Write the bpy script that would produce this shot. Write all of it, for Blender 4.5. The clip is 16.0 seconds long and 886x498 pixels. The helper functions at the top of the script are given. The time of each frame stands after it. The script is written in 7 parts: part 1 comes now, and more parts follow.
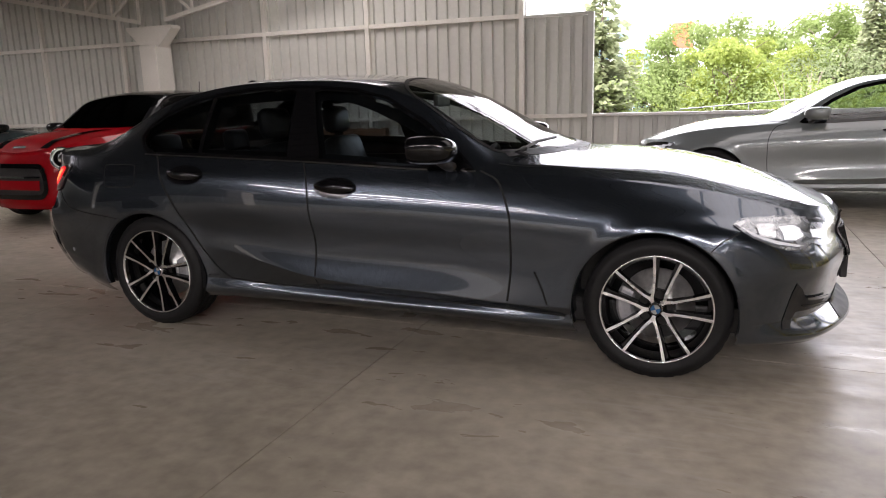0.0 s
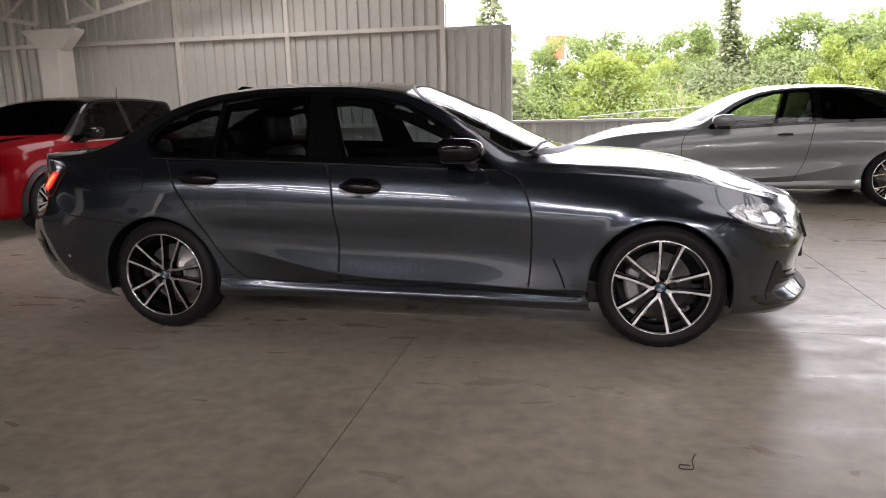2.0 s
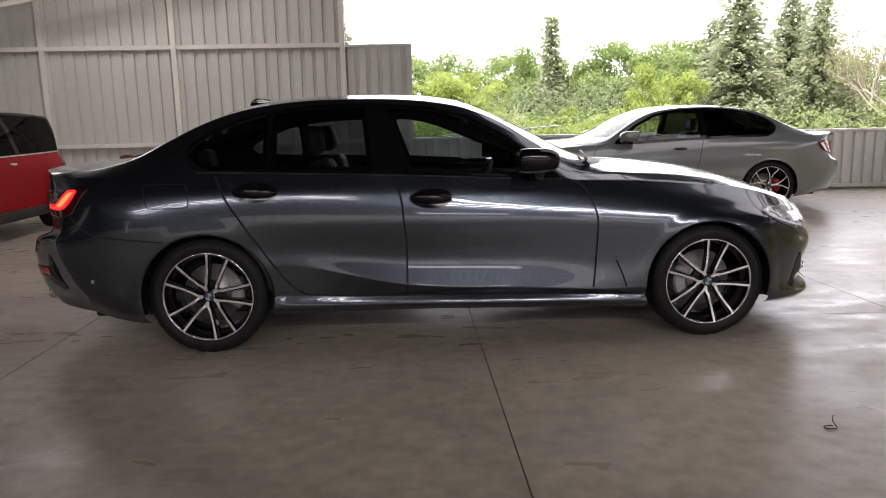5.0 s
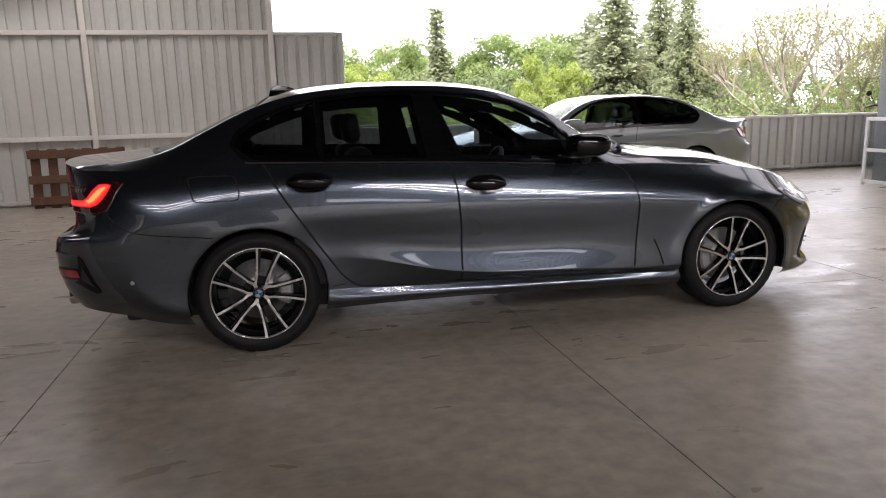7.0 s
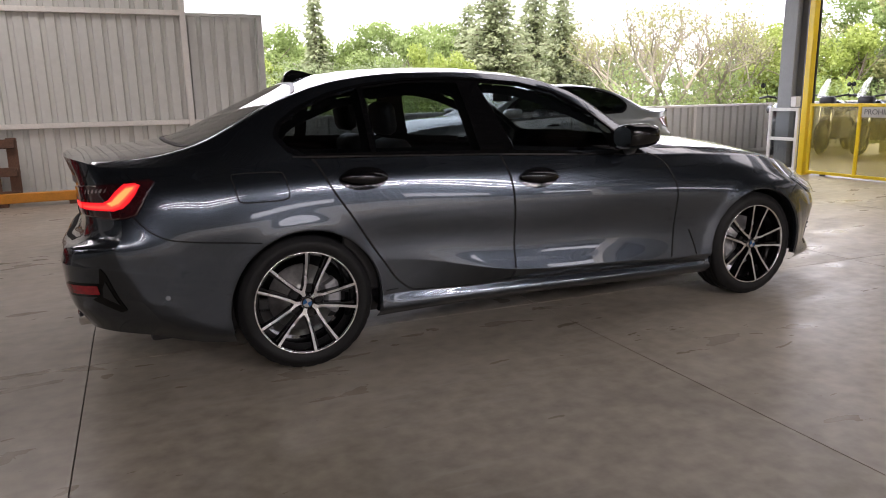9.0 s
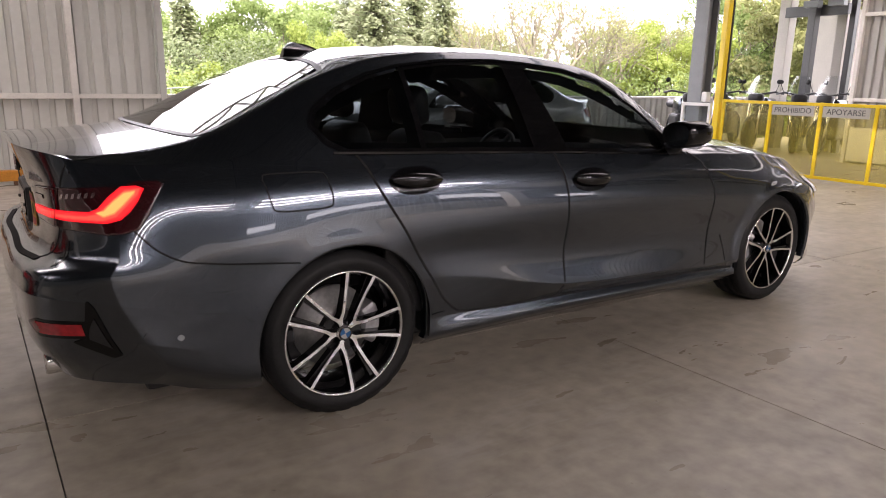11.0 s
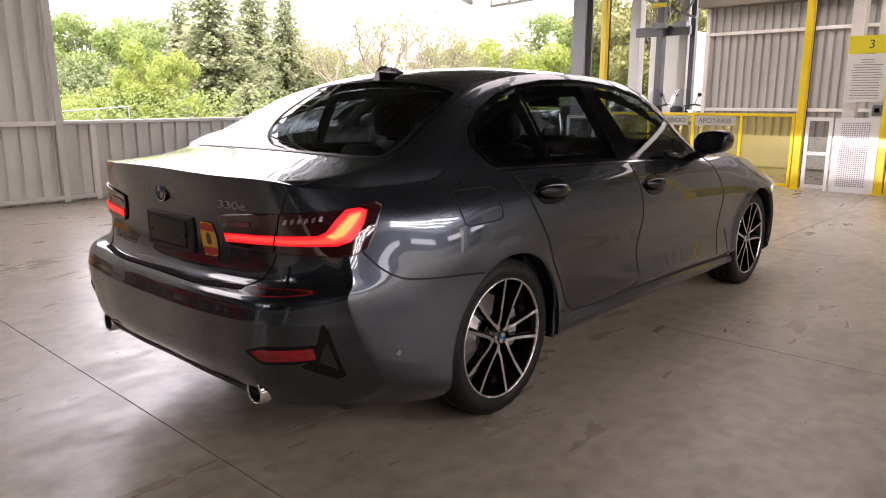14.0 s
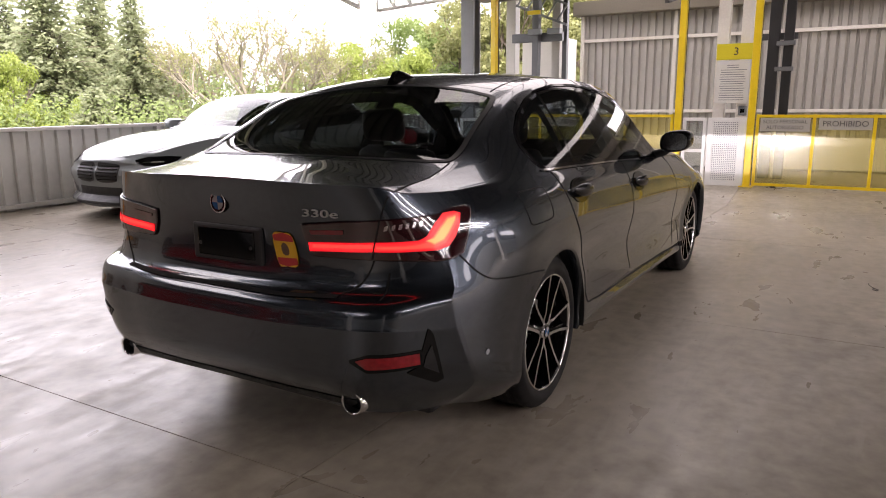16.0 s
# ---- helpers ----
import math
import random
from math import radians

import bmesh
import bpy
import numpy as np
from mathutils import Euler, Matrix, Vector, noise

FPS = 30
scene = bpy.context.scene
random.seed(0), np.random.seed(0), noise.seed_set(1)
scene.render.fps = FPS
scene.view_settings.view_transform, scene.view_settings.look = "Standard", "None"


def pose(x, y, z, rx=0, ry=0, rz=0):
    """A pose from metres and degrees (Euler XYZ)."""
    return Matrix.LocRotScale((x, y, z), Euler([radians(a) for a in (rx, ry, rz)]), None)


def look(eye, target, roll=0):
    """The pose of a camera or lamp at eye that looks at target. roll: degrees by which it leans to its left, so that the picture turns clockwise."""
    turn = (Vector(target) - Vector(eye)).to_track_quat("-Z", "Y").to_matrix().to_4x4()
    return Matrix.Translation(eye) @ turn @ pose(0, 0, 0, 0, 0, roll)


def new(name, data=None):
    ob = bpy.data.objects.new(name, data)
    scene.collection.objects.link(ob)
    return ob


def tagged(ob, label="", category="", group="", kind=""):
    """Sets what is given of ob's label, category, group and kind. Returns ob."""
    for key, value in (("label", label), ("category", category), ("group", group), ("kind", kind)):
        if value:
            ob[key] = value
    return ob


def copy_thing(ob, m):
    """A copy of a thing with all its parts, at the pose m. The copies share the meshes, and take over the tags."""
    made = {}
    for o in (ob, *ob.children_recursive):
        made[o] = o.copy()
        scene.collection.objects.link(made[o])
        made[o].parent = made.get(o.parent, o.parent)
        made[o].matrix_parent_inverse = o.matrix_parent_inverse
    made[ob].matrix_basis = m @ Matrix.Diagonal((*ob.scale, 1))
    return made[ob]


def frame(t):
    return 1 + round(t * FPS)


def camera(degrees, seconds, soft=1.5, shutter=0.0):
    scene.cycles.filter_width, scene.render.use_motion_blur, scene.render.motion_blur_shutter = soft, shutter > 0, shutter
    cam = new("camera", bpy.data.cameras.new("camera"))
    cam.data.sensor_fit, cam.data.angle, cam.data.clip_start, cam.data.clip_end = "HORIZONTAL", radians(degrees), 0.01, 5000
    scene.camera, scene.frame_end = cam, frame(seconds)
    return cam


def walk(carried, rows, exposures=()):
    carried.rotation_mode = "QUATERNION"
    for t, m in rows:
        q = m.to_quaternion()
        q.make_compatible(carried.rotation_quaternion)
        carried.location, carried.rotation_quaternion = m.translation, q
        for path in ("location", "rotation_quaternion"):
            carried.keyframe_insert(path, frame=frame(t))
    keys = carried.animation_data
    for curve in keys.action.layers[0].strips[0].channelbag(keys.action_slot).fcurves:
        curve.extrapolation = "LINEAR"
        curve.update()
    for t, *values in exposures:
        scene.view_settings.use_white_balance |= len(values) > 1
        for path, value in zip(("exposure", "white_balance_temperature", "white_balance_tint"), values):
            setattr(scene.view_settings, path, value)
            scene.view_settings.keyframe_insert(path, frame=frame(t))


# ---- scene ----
cam = camera(64.6, 16.0, 1.0)
PATH = [
    (0, (3.075, -4.016, 1.268), (2.359, -2.195, 0.857), -1.6),
    (0.5, (2.885, -4.102, 1.263), (2.243, -2.254, 0.847), -1.2),
    (1, (2.732, -4.246, 1.264), (2.201, -2.362, 0.854), -0.9),
    (1.5, (2.594, -4.437, 1.278), (2.141, -2.531, 0.873), -1.0),
    (2, (2.469, -4.52, 1.269), (2.069, -2.601, 0.873), -1.4),
    (2.5, (2.23, -4.573, 1.255), (1.891, -2.64, 0.869), -1.1),
    (3, (2.037, -4.66, 1.246), (1.779, -2.712, 0.875), -1.0),
    (3.5, (1.809, -4.793, 1.272), (1.653, -2.832, 0.911), -1.3),
    (4, (1.608, -4.806, 1.259), (1.538, -2.839, 0.906), -1.8),
    (4.2, (1.502, -4.793, 1.255), (1.467, -2.823, 0.912), -1.6),
    (6.5, (0.46, -4.649, 1.261), (0.796, -2.715, 0.877), -1.5),
    (7, (0.166, -4.613, 1.252), (0.598, -2.698, 0.868), -1.5),
    (7.5, (-0.048, -4.555, 1.255), (0.472, -2.664, 0.862), -1.6),
    (8, (-0.247, -4.379, 1.254), (0.367, -2.518, 0.853), -1.6),
    (8.5, (-0.458, -4.232, 1.246), (0.246, -2.405, 0.839), -1.4),
    (8.7, (-0.552, -4.175, 1.255), (0.181, -2.36, 0.844), -1.3),
    (10.8, (-1.1, -3.263, 1.302), (-0.042, -1.635, 0.82), 0.8),
    (11, (-1.136, -3.173, 1.284), (-0.038, -1.568, 0.816), 1.1),
    (11.5, (-1.267, -3.012, 1.255), (-0.098, -1.452, 0.811), 0.9),
    (12, (-1.483, -2.901, 1.258), (-0.241, -1.393, 0.83), 0.6),
    (12.5, (-1.615, -2.781, 1.244), (-0.333, -1.309, 0.807), 0.0),
    (13, (-1.772, -2.645, 1.259), (-0.44, -1.217, 0.826), -0.0),
    (13.5, (-1.986, -2.576, 1.263), (-0.594, -1.203, 0.843), 0.1),
    (14, (-2.194, -2.517, 1.284), (-0.744, -1.204, 0.867), -0.1),
    (14.5, (-2.296, -2.361, 1.264), (-0.792, -1.11, 0.843), -0.6),
    (15, (-2.356, -2.196, 1.277), (-0.802, -1.009, 0.858), -0.7),
    (15.5, (-2.492, -2.061, 1.276), (-0.872, -0.963, 0.862), -0.4),
    (16, (-2.692, -1.924, 1.29), (-1.003, -0.933, 0.881), -0.5),
]
LIGHT = ((0, 1.44, 6620, 20), (2, 1.30, 6620, 20), (4, 1.08, 6600, 20), (8, 1.14, 6480, 21), (10.8, 1.52, 6740, 24), (12, 1.64, 6840, 26), (14, 1.52, 6860, 26), (16, 1.36, 6800, 25))
walk(cam, [(t, look(eye, target, roll)) for t, eye, target, roll in PATH], LIGHT)

# ---- world, sun and exposure ----
world = bpy.data.worlds.new("overcast_sky")
scene.world = world
world.use_nodes = True
_wn, _wl = world.node_tree.nodes, world.node_tree.links
_bg = _wn["Background"]
_sky = _wn.new("ShaderNodeTexSky")
_sky.sky_type = "NISHITA"
_sky.sun_disc = False
_sky.sun_elevation, _sky.sun_rotation = radians(57), radians(208)
_sky.air_density, _sky.dust_density, _sky.ozone_density = 1.0, 6.0, 1.0
_mixw = _wn.new("ShaderNodeMix")
_mixw.data_type = "RGBA"
_mixw.inputs["Factor"].default_value = 0.72
_wl.new(_sky.outputs[0], _mixw.inputs["A"])
_mixw.inputs["B"].default_value = (21.0, 21.6, 22.4, 1)   # the even white of a high cloud layer
_wl.new(_mixw.outputs["Result"], _bg.inputs["Color"])
_bg.inputs["Strength"].default_value = 0.14

sun = new("sun", bpy.data.lights.new("sun", "SUN"))
sun.data.energy, sun.data.angle, sun.data.color = 5.0, radians(12), (1.0, 0.96, 0.9)
sun.matrix_world = look((-9, -17, 30), (0, 0, 0))


# area lamps added under the closed roof to brighten hall and lift shaft;
# the two split rows stand for translucent roof strips behind the camera
for x, y, z, tilt, sx, sy, watts, strips in ((-2.8, -11.0, 4.42, -10.8, 6.4, 3.2, 230, 3), (5.0, -11.0, 4.42, 10.8, 6.4, 3.6, 520, 3), 
                                             (-9.8, 0.8, 4.36, 10.8, 6.0, 3.0, 350, 1), (10.35, -0.6, 3.70, 0, 1.8, 8.0, 45, 1), (5.6, 0.5, 4.30, 10.8, 5.6, 3.4, 60, 1),
                                             (-2.9, 4.9, 4.36, -10.8, 3.6, 1.6, 42, 1)):
    for k in range(strips):
        a = bpy.data.lights.new("hall_fill_light", "AREA")
        a.shape, a.size, a.size_y, a.energy, a.color = "RECTANGLE", sx, sy if strips == 1 else .22, watts / strips, (1.0, 0.97, 0.93)
        o = new("hall_fill_light", a)
        o.matrix_world = pose(x, y + ((k + .5) / strips - .5) * sy, z, 0, tilt, 0)

# dipped beams of the sedan
for y, watts, flat, aim in ((-0.56, 130, 0.13, 0.48), (0.56, 130, 0.13, 0.48), (-0.56, 150, 0.028, 0.70), (0.56, 150, 0.028, 0.70)):
    a = bpy.data.lights.new("dipped_beam", "SPOT")
    a.energy, a.spot_size, a.spot_blend, a.shadow_soft_size, a.color = watts, radians(56), 0.5, 0.006, (0.95, 0.97, 1.0)
    o = new("dipped_beam", a)
    o.matrix_world = look((3.62, y, 0.665), (8.8, y * 1.2, aim)) @ Matrix.Diagonal((1, flat, 1, 1))

# ---- materials ----
def material(name, color, rough=0.6, metal=0.0, vary=0.12, scale=3.0, fine=60.0, bump=0.0, bump_scale=120.0, coat=0.0,
             spec=0.5, tint=None, island=0.0, rough_vary=0.08, random=0.0):
    """A surface with variation at two sizes, and fine relief."""
    m = bpy.data.materials.new(name)
    m.use_nodes = True
    n, l = m.node_tree.nodes, m.node_tree.links
    b = n["Principled BSDF"]
    b.inputs["Metallic"].default_value = metal
    b.inputs["Specular IOR Level"].default_value = spec
    b.inputs["Coat Weight"].default_value = coat
    b.inputs["Coat Roughness"].default_value = 0.02
    b.inputs["Coat IOR"].default_value = 1.55
    co = n.new("ShaderNodeTexCoord")
    big, small = n.new("ShaderNodeTexNoise"), n.new("ShaderNodeTexNoise")
    big.inputs["Scale"].default_value, small.inputs["Scale"].default_value = scale, fine
    big.inputs["Detail"].default_value, small.inputs["Detail"].default_value = 4, 3
    l.new(co.outputs["Object"], big.inputs["Vector"])
    l.new(co.outputs["Object"], small.inputs["Vector"])
    add = n.new("ShaderNodeMath")
    add.operation = "ADD"
    l.new(big.outputs[0], add.inputs[0])
    l.new(small.outputs[0], add.inputs[1])
    src = add.outputs[0]
    if island or random:
        extra = n.new("ShaderNodeNewGeometry") if island else n.new("ShaderNodeObjectInfo")
        more = n.new("ShaderNodeMath")
        more.operation = "MULTIPLY_ADD"
        more.inputs[1].default_value = 2.0 * (island or random)
        l.new(extra.outputs["Random Per Island" if island else "Random"], more.inputs[0])
        l.new(src, more.inputs[2])
        src = more.outputs[0]
    top = 1.3 + 2.0 * (island or random)
    ramp = n.new("ShaderNodeMapRange")
    ramp.inputs["From Min"].default_value, ramp.inputs["From Max"].default_value = 0.7, top
    l.new(src, ramp.inputs["Value"])
    mix = n.new("ShaderNodeMix")
    mix.data_type = "RGBA"
    l.new(ramp.outputs[0], mix.inputs["Factor"])
    dark = [c * (1 - vary) for c in color]
    light = [min(1, c * (1 + vary)) for c in (tint or color)]
    mix.inputs["A"].default_value, mix.inputs["B"].default_value = (*dark, 1), (*light, 1)
    l.new(mix.outputs["Result"], b.inputs["Base Color"])
    rr = n.new("ShaderNodeMapRange")
    rr.inputs["From Min"].default_value, rr.inputs["From Max"].default_value = 0.3, 0.7
    rr.inputs["To Min"].default_value, rr.inputs["To Max"].default_value = max(0.02, rough - rough_vary), min(1, rough + rough_vary)
    l.new(big.outputs[0], rr.inputs["Value"])
    l.new(rr.outputs[0], b.inputs["Roughness"])
    if bump:
        bn, bt = n.new("ShaderNodeBump"), n.new("ShaderNodeTexNoise")
        bt.inputs["Scale"].default_value, bt.inputs["Detail"].default_value = bump_scale, 4
        l.new(co.outputs["Object"], bt.inputs["Vector"])
        l.new(bt.outputs[0], bn.inputs["Height"])
        bn.inputs["Strength"].default_value, bn.inputs["Distance"].default_value = bump, 0.01
        l.new(bn.outputs[0], b.inputs["Normal"])
    return m


def glow(name, color, strength, base=(0.2, 0.02, 0.02)):
    m = bpy.data.materials.new(name)
    m.use_nodes = True
    b = m.node_tree.nodes["Principled BSDF"]
    b.inputs["Base Color"].default_value = (*base, 1)
    b.inputs["Roughness"].default_value = 0.25
    b.inputs["Emission Color"].default_value = (*color, 1)
    b.inputs["Emission Strength"].default_value = strength
    return m


def pane_material(name, tint, gloss=1.0, rough=0.0, ior=1.5, haze=0.0):
    """A thin pane: tinted see-through, with a mirror sheen by angle."""
    m = bpy.data.materials.new(name)
    m.use_nodes = True
    n, l = m.node_tree.nodes, m.node_tree.links
    n.remove(n["Principled BSDF"])
    tr, gl, mx, fr = (n.new("ShaderNode" + k) for k in ("BsdfTransparent", "BsdfGlossy", "MixShader", "LayerWeight"))
    tr.inputs[0].default_value = (*tint, 1)
    gl.inputs["Roughness"].default_value = rough
    gl.inputs["Color"].default_value = (gloss, gloss, gloss, 1)
    fr.inputs["Blend"].default_value = 0.5
    pw, ma = n.new("ShaderNodeMath"), n.new("ShaderNodeMath")
    pw.operation, ma.operation = "POWER", "MULTIPLY_ADD"
    pw.inputs[1].default_value = 5.0
    f0 = ((ior - 1) / (ior + 1)) ** 2 * 1.6          # both faces of the sheet
    ma.inputs[1].default_value, ma.inputs[2].default_value = 1 - f0, f0
    l.new(fr.outputs["Facing"], pw.inputs[0])
    l.new(pw.outputs[0], ma.inputs[0])
    l.new(ma.outputs[0], mx.inputs[0])
    see = tr.outputs[0]
    if haze:
        df, hz = n.new("ShaderNodeBsdfDiffuse"), n.new("ShaderNodeMixShader")
        df.inputs[0].default_value = (0.88, 0.76, 0.08, 1)
        hz.inputs[0].default_value = haze
        l.new(see, hz.inputs[1])
        l.new(df.outputs[0], hz.inputs[2])
        see = hz.outputs[0]
    l.new(see, mx.inputs[1])
    l.new(gl.outputs[0], mx.inputs[2])
    l.new(mx.outputs[0], n["Material Output"].inputs[0])
    return m


def floor_material():
    """Power-floated concrete: worn sheen in patches, stains, tyre dust."""
    m = material("polished_concrete", (0.295, 0.258, 0.202), rough=0.40, vary=0.20, scale=0.55, fine=11.0, bump=0.05, bump_scale=30.0,
                 tint=(0.365, 0.325, 0.265), rough_vary=0.10, random=0.03)
    n, l = m.node_tree.nodes, m.node_tree.links
    b = n["Principled BSDF"]
    b.inputs["Specular IOR Level"].default_value = 0.55
    base = b.inputs["Base Color"].links[0].from_socket
    co = n.new("ShaderNodeTexCoord")
    st = n.new("ShaderNodeTexNoise")
    st.inputs["Scale"].default_value, st.inputs["Detail"].default_value, st.inputs["Distortion"].default_value = 1.3, 6, 1.2
    l.new(co.outputs["Object"], st.inputs["Vector"])
    mr = n.new("ShaderNodeMapRange")
    mr.inputs["From Min"].default_value, mr.inputs["From Max"].default_value = 0.50, 0.72
    mr.inputs["To Max"].default_value = 0.30
    l.new(st.outputs[0], mr.inputs["Value"])
    mx = n.new("ShaderNodeMix")
    mx.data_type = "RGBA"
    l.new(mr.outputs[0], mx.inputs["Factor"])
    l.new(base, mx.inputs["A"])
    mx.inputs["B"].default_value = (0.125, 0.107, 0.088, 1)
    # scuffed, cleaned streaks and small dark specks
    mp = n.new("ShaderNodeMapping")
    mp.inputs["Rotation"].default_value, mp.inputs["Scale"].default_value = (0, 0, 0.7), (3.0, 14.0, 1.0)
    sk, pt, sp = n.new("ShaderNodeTexNoise"), n.new("ShaderNodeTexNoise"), n.new("ShaderNodeTexNoise")
    l.new(co.outputs["Object"], mp.inputs["Vector"])
    l.new(mp.outputs[0], sk.inputs["Vector"])
    l.new(co.outputs["Object"], pt.inputs["Vector"])
    l.new(co.outputs["Object"], sp.inputs["Vector"])
    sk.inputs["Scale"].default_value, sk.inputs["Detail"].default_value, sk.inputs["Distortion"].default_value = 1.0, 5, 0.8
    pt.inputs["Scale"].default_value, pt.inputs["Detail"].default_value = 0.45, 3
    sp.inputs["Scale"].default_value, sp.inputs["Detail"].default_value = 19.0, 2
    ma, mb, mc, mm = (n.new("ShaderNodeMapRange") for _ in range(4))
    for q, src, lo, hi, top in ((ma, sk, 0.48, 0.66, 1.0), (mb, pt, 0.50, 0.62, 0.55), (mc, sp, 0.735, 0.79, 0.45)):
        q.inputs["From Min"].default_value, q.inputs["From Max"].default_value, q.inputs["To Max"].default_value = lo, hi, top
        l.new(src.outputs[0], q.inputs["Value"])
    pr = n.new("ShaderNodeMath")
    pr.operation = "MULTIPLY"
    l.new(ma.outputs[0], pr.inputs[0])
    l.new(mb.outputs[0], pr.inputs[1])
    m2, m3 = n.new("ShaderNodeMix"), n.new("ShaderNodeMix")
    m2.data_type = m3.data_type = "RGBA"
    l.new(pr.outputs[0], m2.inputs["Factor"])
    l.new(mx.outputs["Result"], m2.inputs["A"])
    m2.inputs["B"].default_value = (0.42, 0.385, 0.34, 1)
    l.new(mc.outputs[0], m3.inputs["Factor"])
    l.new(m2.outputs["Result"], m3.inputs["A"])
    m3.inputs["B"].default_value = (0.11, 0.095, 0.08, 1)
    l.new(m3.outputs["Result"], b.inputs["Base Color"])
    # trowel arcs, scuffs and dried water marks: duller and brighter sheen at two sizes
    mq, wide, fine = n.new("ShaderNodeMapping"), n.new("ShaderNodeTexNoise"), n.new("ShaderNodeTexNoise")
    mq.inputs["Rotation"].default_value, mq.inputs["Scale"].default_value = (0, 0, -0.25), (1.0, 2.4, 1.0)
    l.new(co.outputs["Object"], mq.inputs["Vector"])
    for q, size, det in ((wide, 0.9, 4), (fine, 4.0, 6)):
        l.new(mq.outputs[0], q.inputs["Vector"])
        q.inputs["Scale"].default_value, q.inputs["Detail"].default_value, q.inputs["Roughness"].default_value = size, det, 0.5
        q.inputs["Distortion"].default_value = 0.5
    mid_, out_ = n.new("ShaderNodeMath"), n.new("ShaderNodeMapRange")
    mid_.operation = "ADD"
    l.new(wide.outputs[0], mid_.inputs[0])
    l.new(fine.outputs[0], mid_.inputs[1])
    for key, val in (("From Min", 0.77), ("From Max", 1.22), ("To Min", 0.265), ("To Max", 0.475)):
        out_.inputs[key].default_value = val
    l.new(mid_.outputs[0], out_.inputs["Value"])
    l.new(out_.outputs[0], b.inputs["Roughness"])
    return m


FLOOR = floor_material()
JOINT = material("joint_filler", (0.13, 0.118, 0.10), 0.8)
SHEET = material("painted_sheet_metal", (0.63, 0.63, 0.59), 0.42, 0.0, vary=0.05, scale=0.8, fine=14, bump=0.03, bump_scale=8, random=0.03)
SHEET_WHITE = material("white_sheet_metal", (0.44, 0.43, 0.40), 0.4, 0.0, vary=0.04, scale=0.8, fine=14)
STEEL_WHITE = material("cream_painted_steel", (0.80, 0.775, 0.72), 0.45, vary=0.06, scale=2.5, fine=40, bump=0.02)
# darker copy of the cream steel, with shade put into the colour
STEEL_SHADED = material("shaded_cream_steel", (0.46, 0.435, 0.385), 0.5, vary=0.08, scale=2.5, fine=40)
# cream beam steel with the soffit's shade put into its colour
STEEL_DEEP_SHADE = material("deep_shaded_cream_steel", (0.19, 0.17, 0.135), 0.5, vary=0.08, scale=2.5, fine=40)
STEEL_GREY = material("grey_painted_steel", (0.20, 0.21, 0.22), 0.45, vary=0.1, scale=3)
# truss and purlin steel with the roof's shade put into its colour
STEEL_DIMMED = material("dimmed_truss_steel", (0.045, 0.045, 0.047), 0.5, vary=0.15, scale=3)
STEEL_MID = material("mid_grey_steel", (0.085, 0.088, 0.092), 0.45, vary=0.12, scale=3)
STEEL_DARK = material("dark_guide_steel", (0.03, 0.03, 0.032), 0.4, vary=0.2, scale=4)
# roof sheet darkened in its colour, so the car mirrors a dim ceiling
ROOF = material("dimmed_galvanised_sheet", (0.05, 0.05, 0.05), 0.55, 0.2, vary=0.08, scale=1.2)
YELLOW = material("yellow_enamel", (0.78, 0.56, 0.01), 0.38, vary=0.07, scale=5, bump=0.02)
WHITE = material("white_enamel", (0.74, 0.74, 0.72), 0.4, vary=0.05, scale=5)
BLACK = material("black_plastic", (0.012, 0.012, 0.013), 0.5, vary=0.2, scale=20)
GLOSS_BLACK = material("gloss_black", (0.0035, 0.0035, 0.004), 0.06, vary=0.05, scale=2, fine=9, rough_vary=0.004, spec=0.32)
TRIM_BLACK = material("satin_black_trim", (0.007, 0.007, 0.008), 0.35, vary=0.05, scale=2, fine=9, rough_vary=0.01, spec=0.15)
RUBBER = material("tyre_rubber", (0.0075, 0.0075, 0.008), 0.6, vary=0.25, scale=9, fine=90, bump=0.08, bump_scale=200, spec=0.25)
CHROME = material("chrome", (0.82, 0.82, 0.83), 0.08, 1.0, vary=0.03, rough_vary=0.03)
ALLOY = material("machined_alloy", (0.72, 0.72, 0.73), 0.24, 1.0, vary=0.05, scale=14, rough_vary=0.06)
DISC = material("brake_disc_iron", (0.72, 0.71, 0.70), 0.45, 1.0, vary=0.15, scale=16)
LAMP_BOWL = material("lamp_reflector", (0.30, 0.31, 0.32), 0.25, 0.9, vary=0.25, scale=22, rough_vary=0.1)
CALIPER = material("cast_caliper", (0.30, 0.30, 0.31), 0.5, 0.6, vary=0.15, scale=14)
PAINT = material("mineral_grey_metallic", (0.055, 0.068, 0.086), 0.235, 0.92, vary=0.015, scale=2, fine=9, coat=1.0, rough_vary=0.004)
PAINT_GREY = material("light_grey_metallic", (0.18, 0.20, 0.205), 0.33, 0.25, vary=0.015, scale=2, fine=9, coat=1.0, rough_vary=0.004)
PAINT_RED = material("chili_red_paint", (0.27, 0.002, 0.006), 0.5, 0.0, vary=0.015, scale=2, fine=9, coat=0.3, rough_vary=0.004, spec=0.05)
PAINT_BLUE = material("dark_teal_paint", (0.02, 0.045, 0.055), 0.3, 0.4, vary=0.015, scale=2, fine=9, coat=1.0, rough_vary=0.004)
GAP = material("panel_gap", (0.004, 0.004, 0.004), 0.9)
GLASS_DARK = pane_material("tinted_glass", (0.29, 0.32, 0.33), 0.8)
GLASS_FRONT = pane_material("front_door_glass", (0.50, 0.56, 0.58), 0.8)
GLASS_BLACK = pane_material("black_tinted_glass", (0.04, 0.045, 0.05), 0.22)
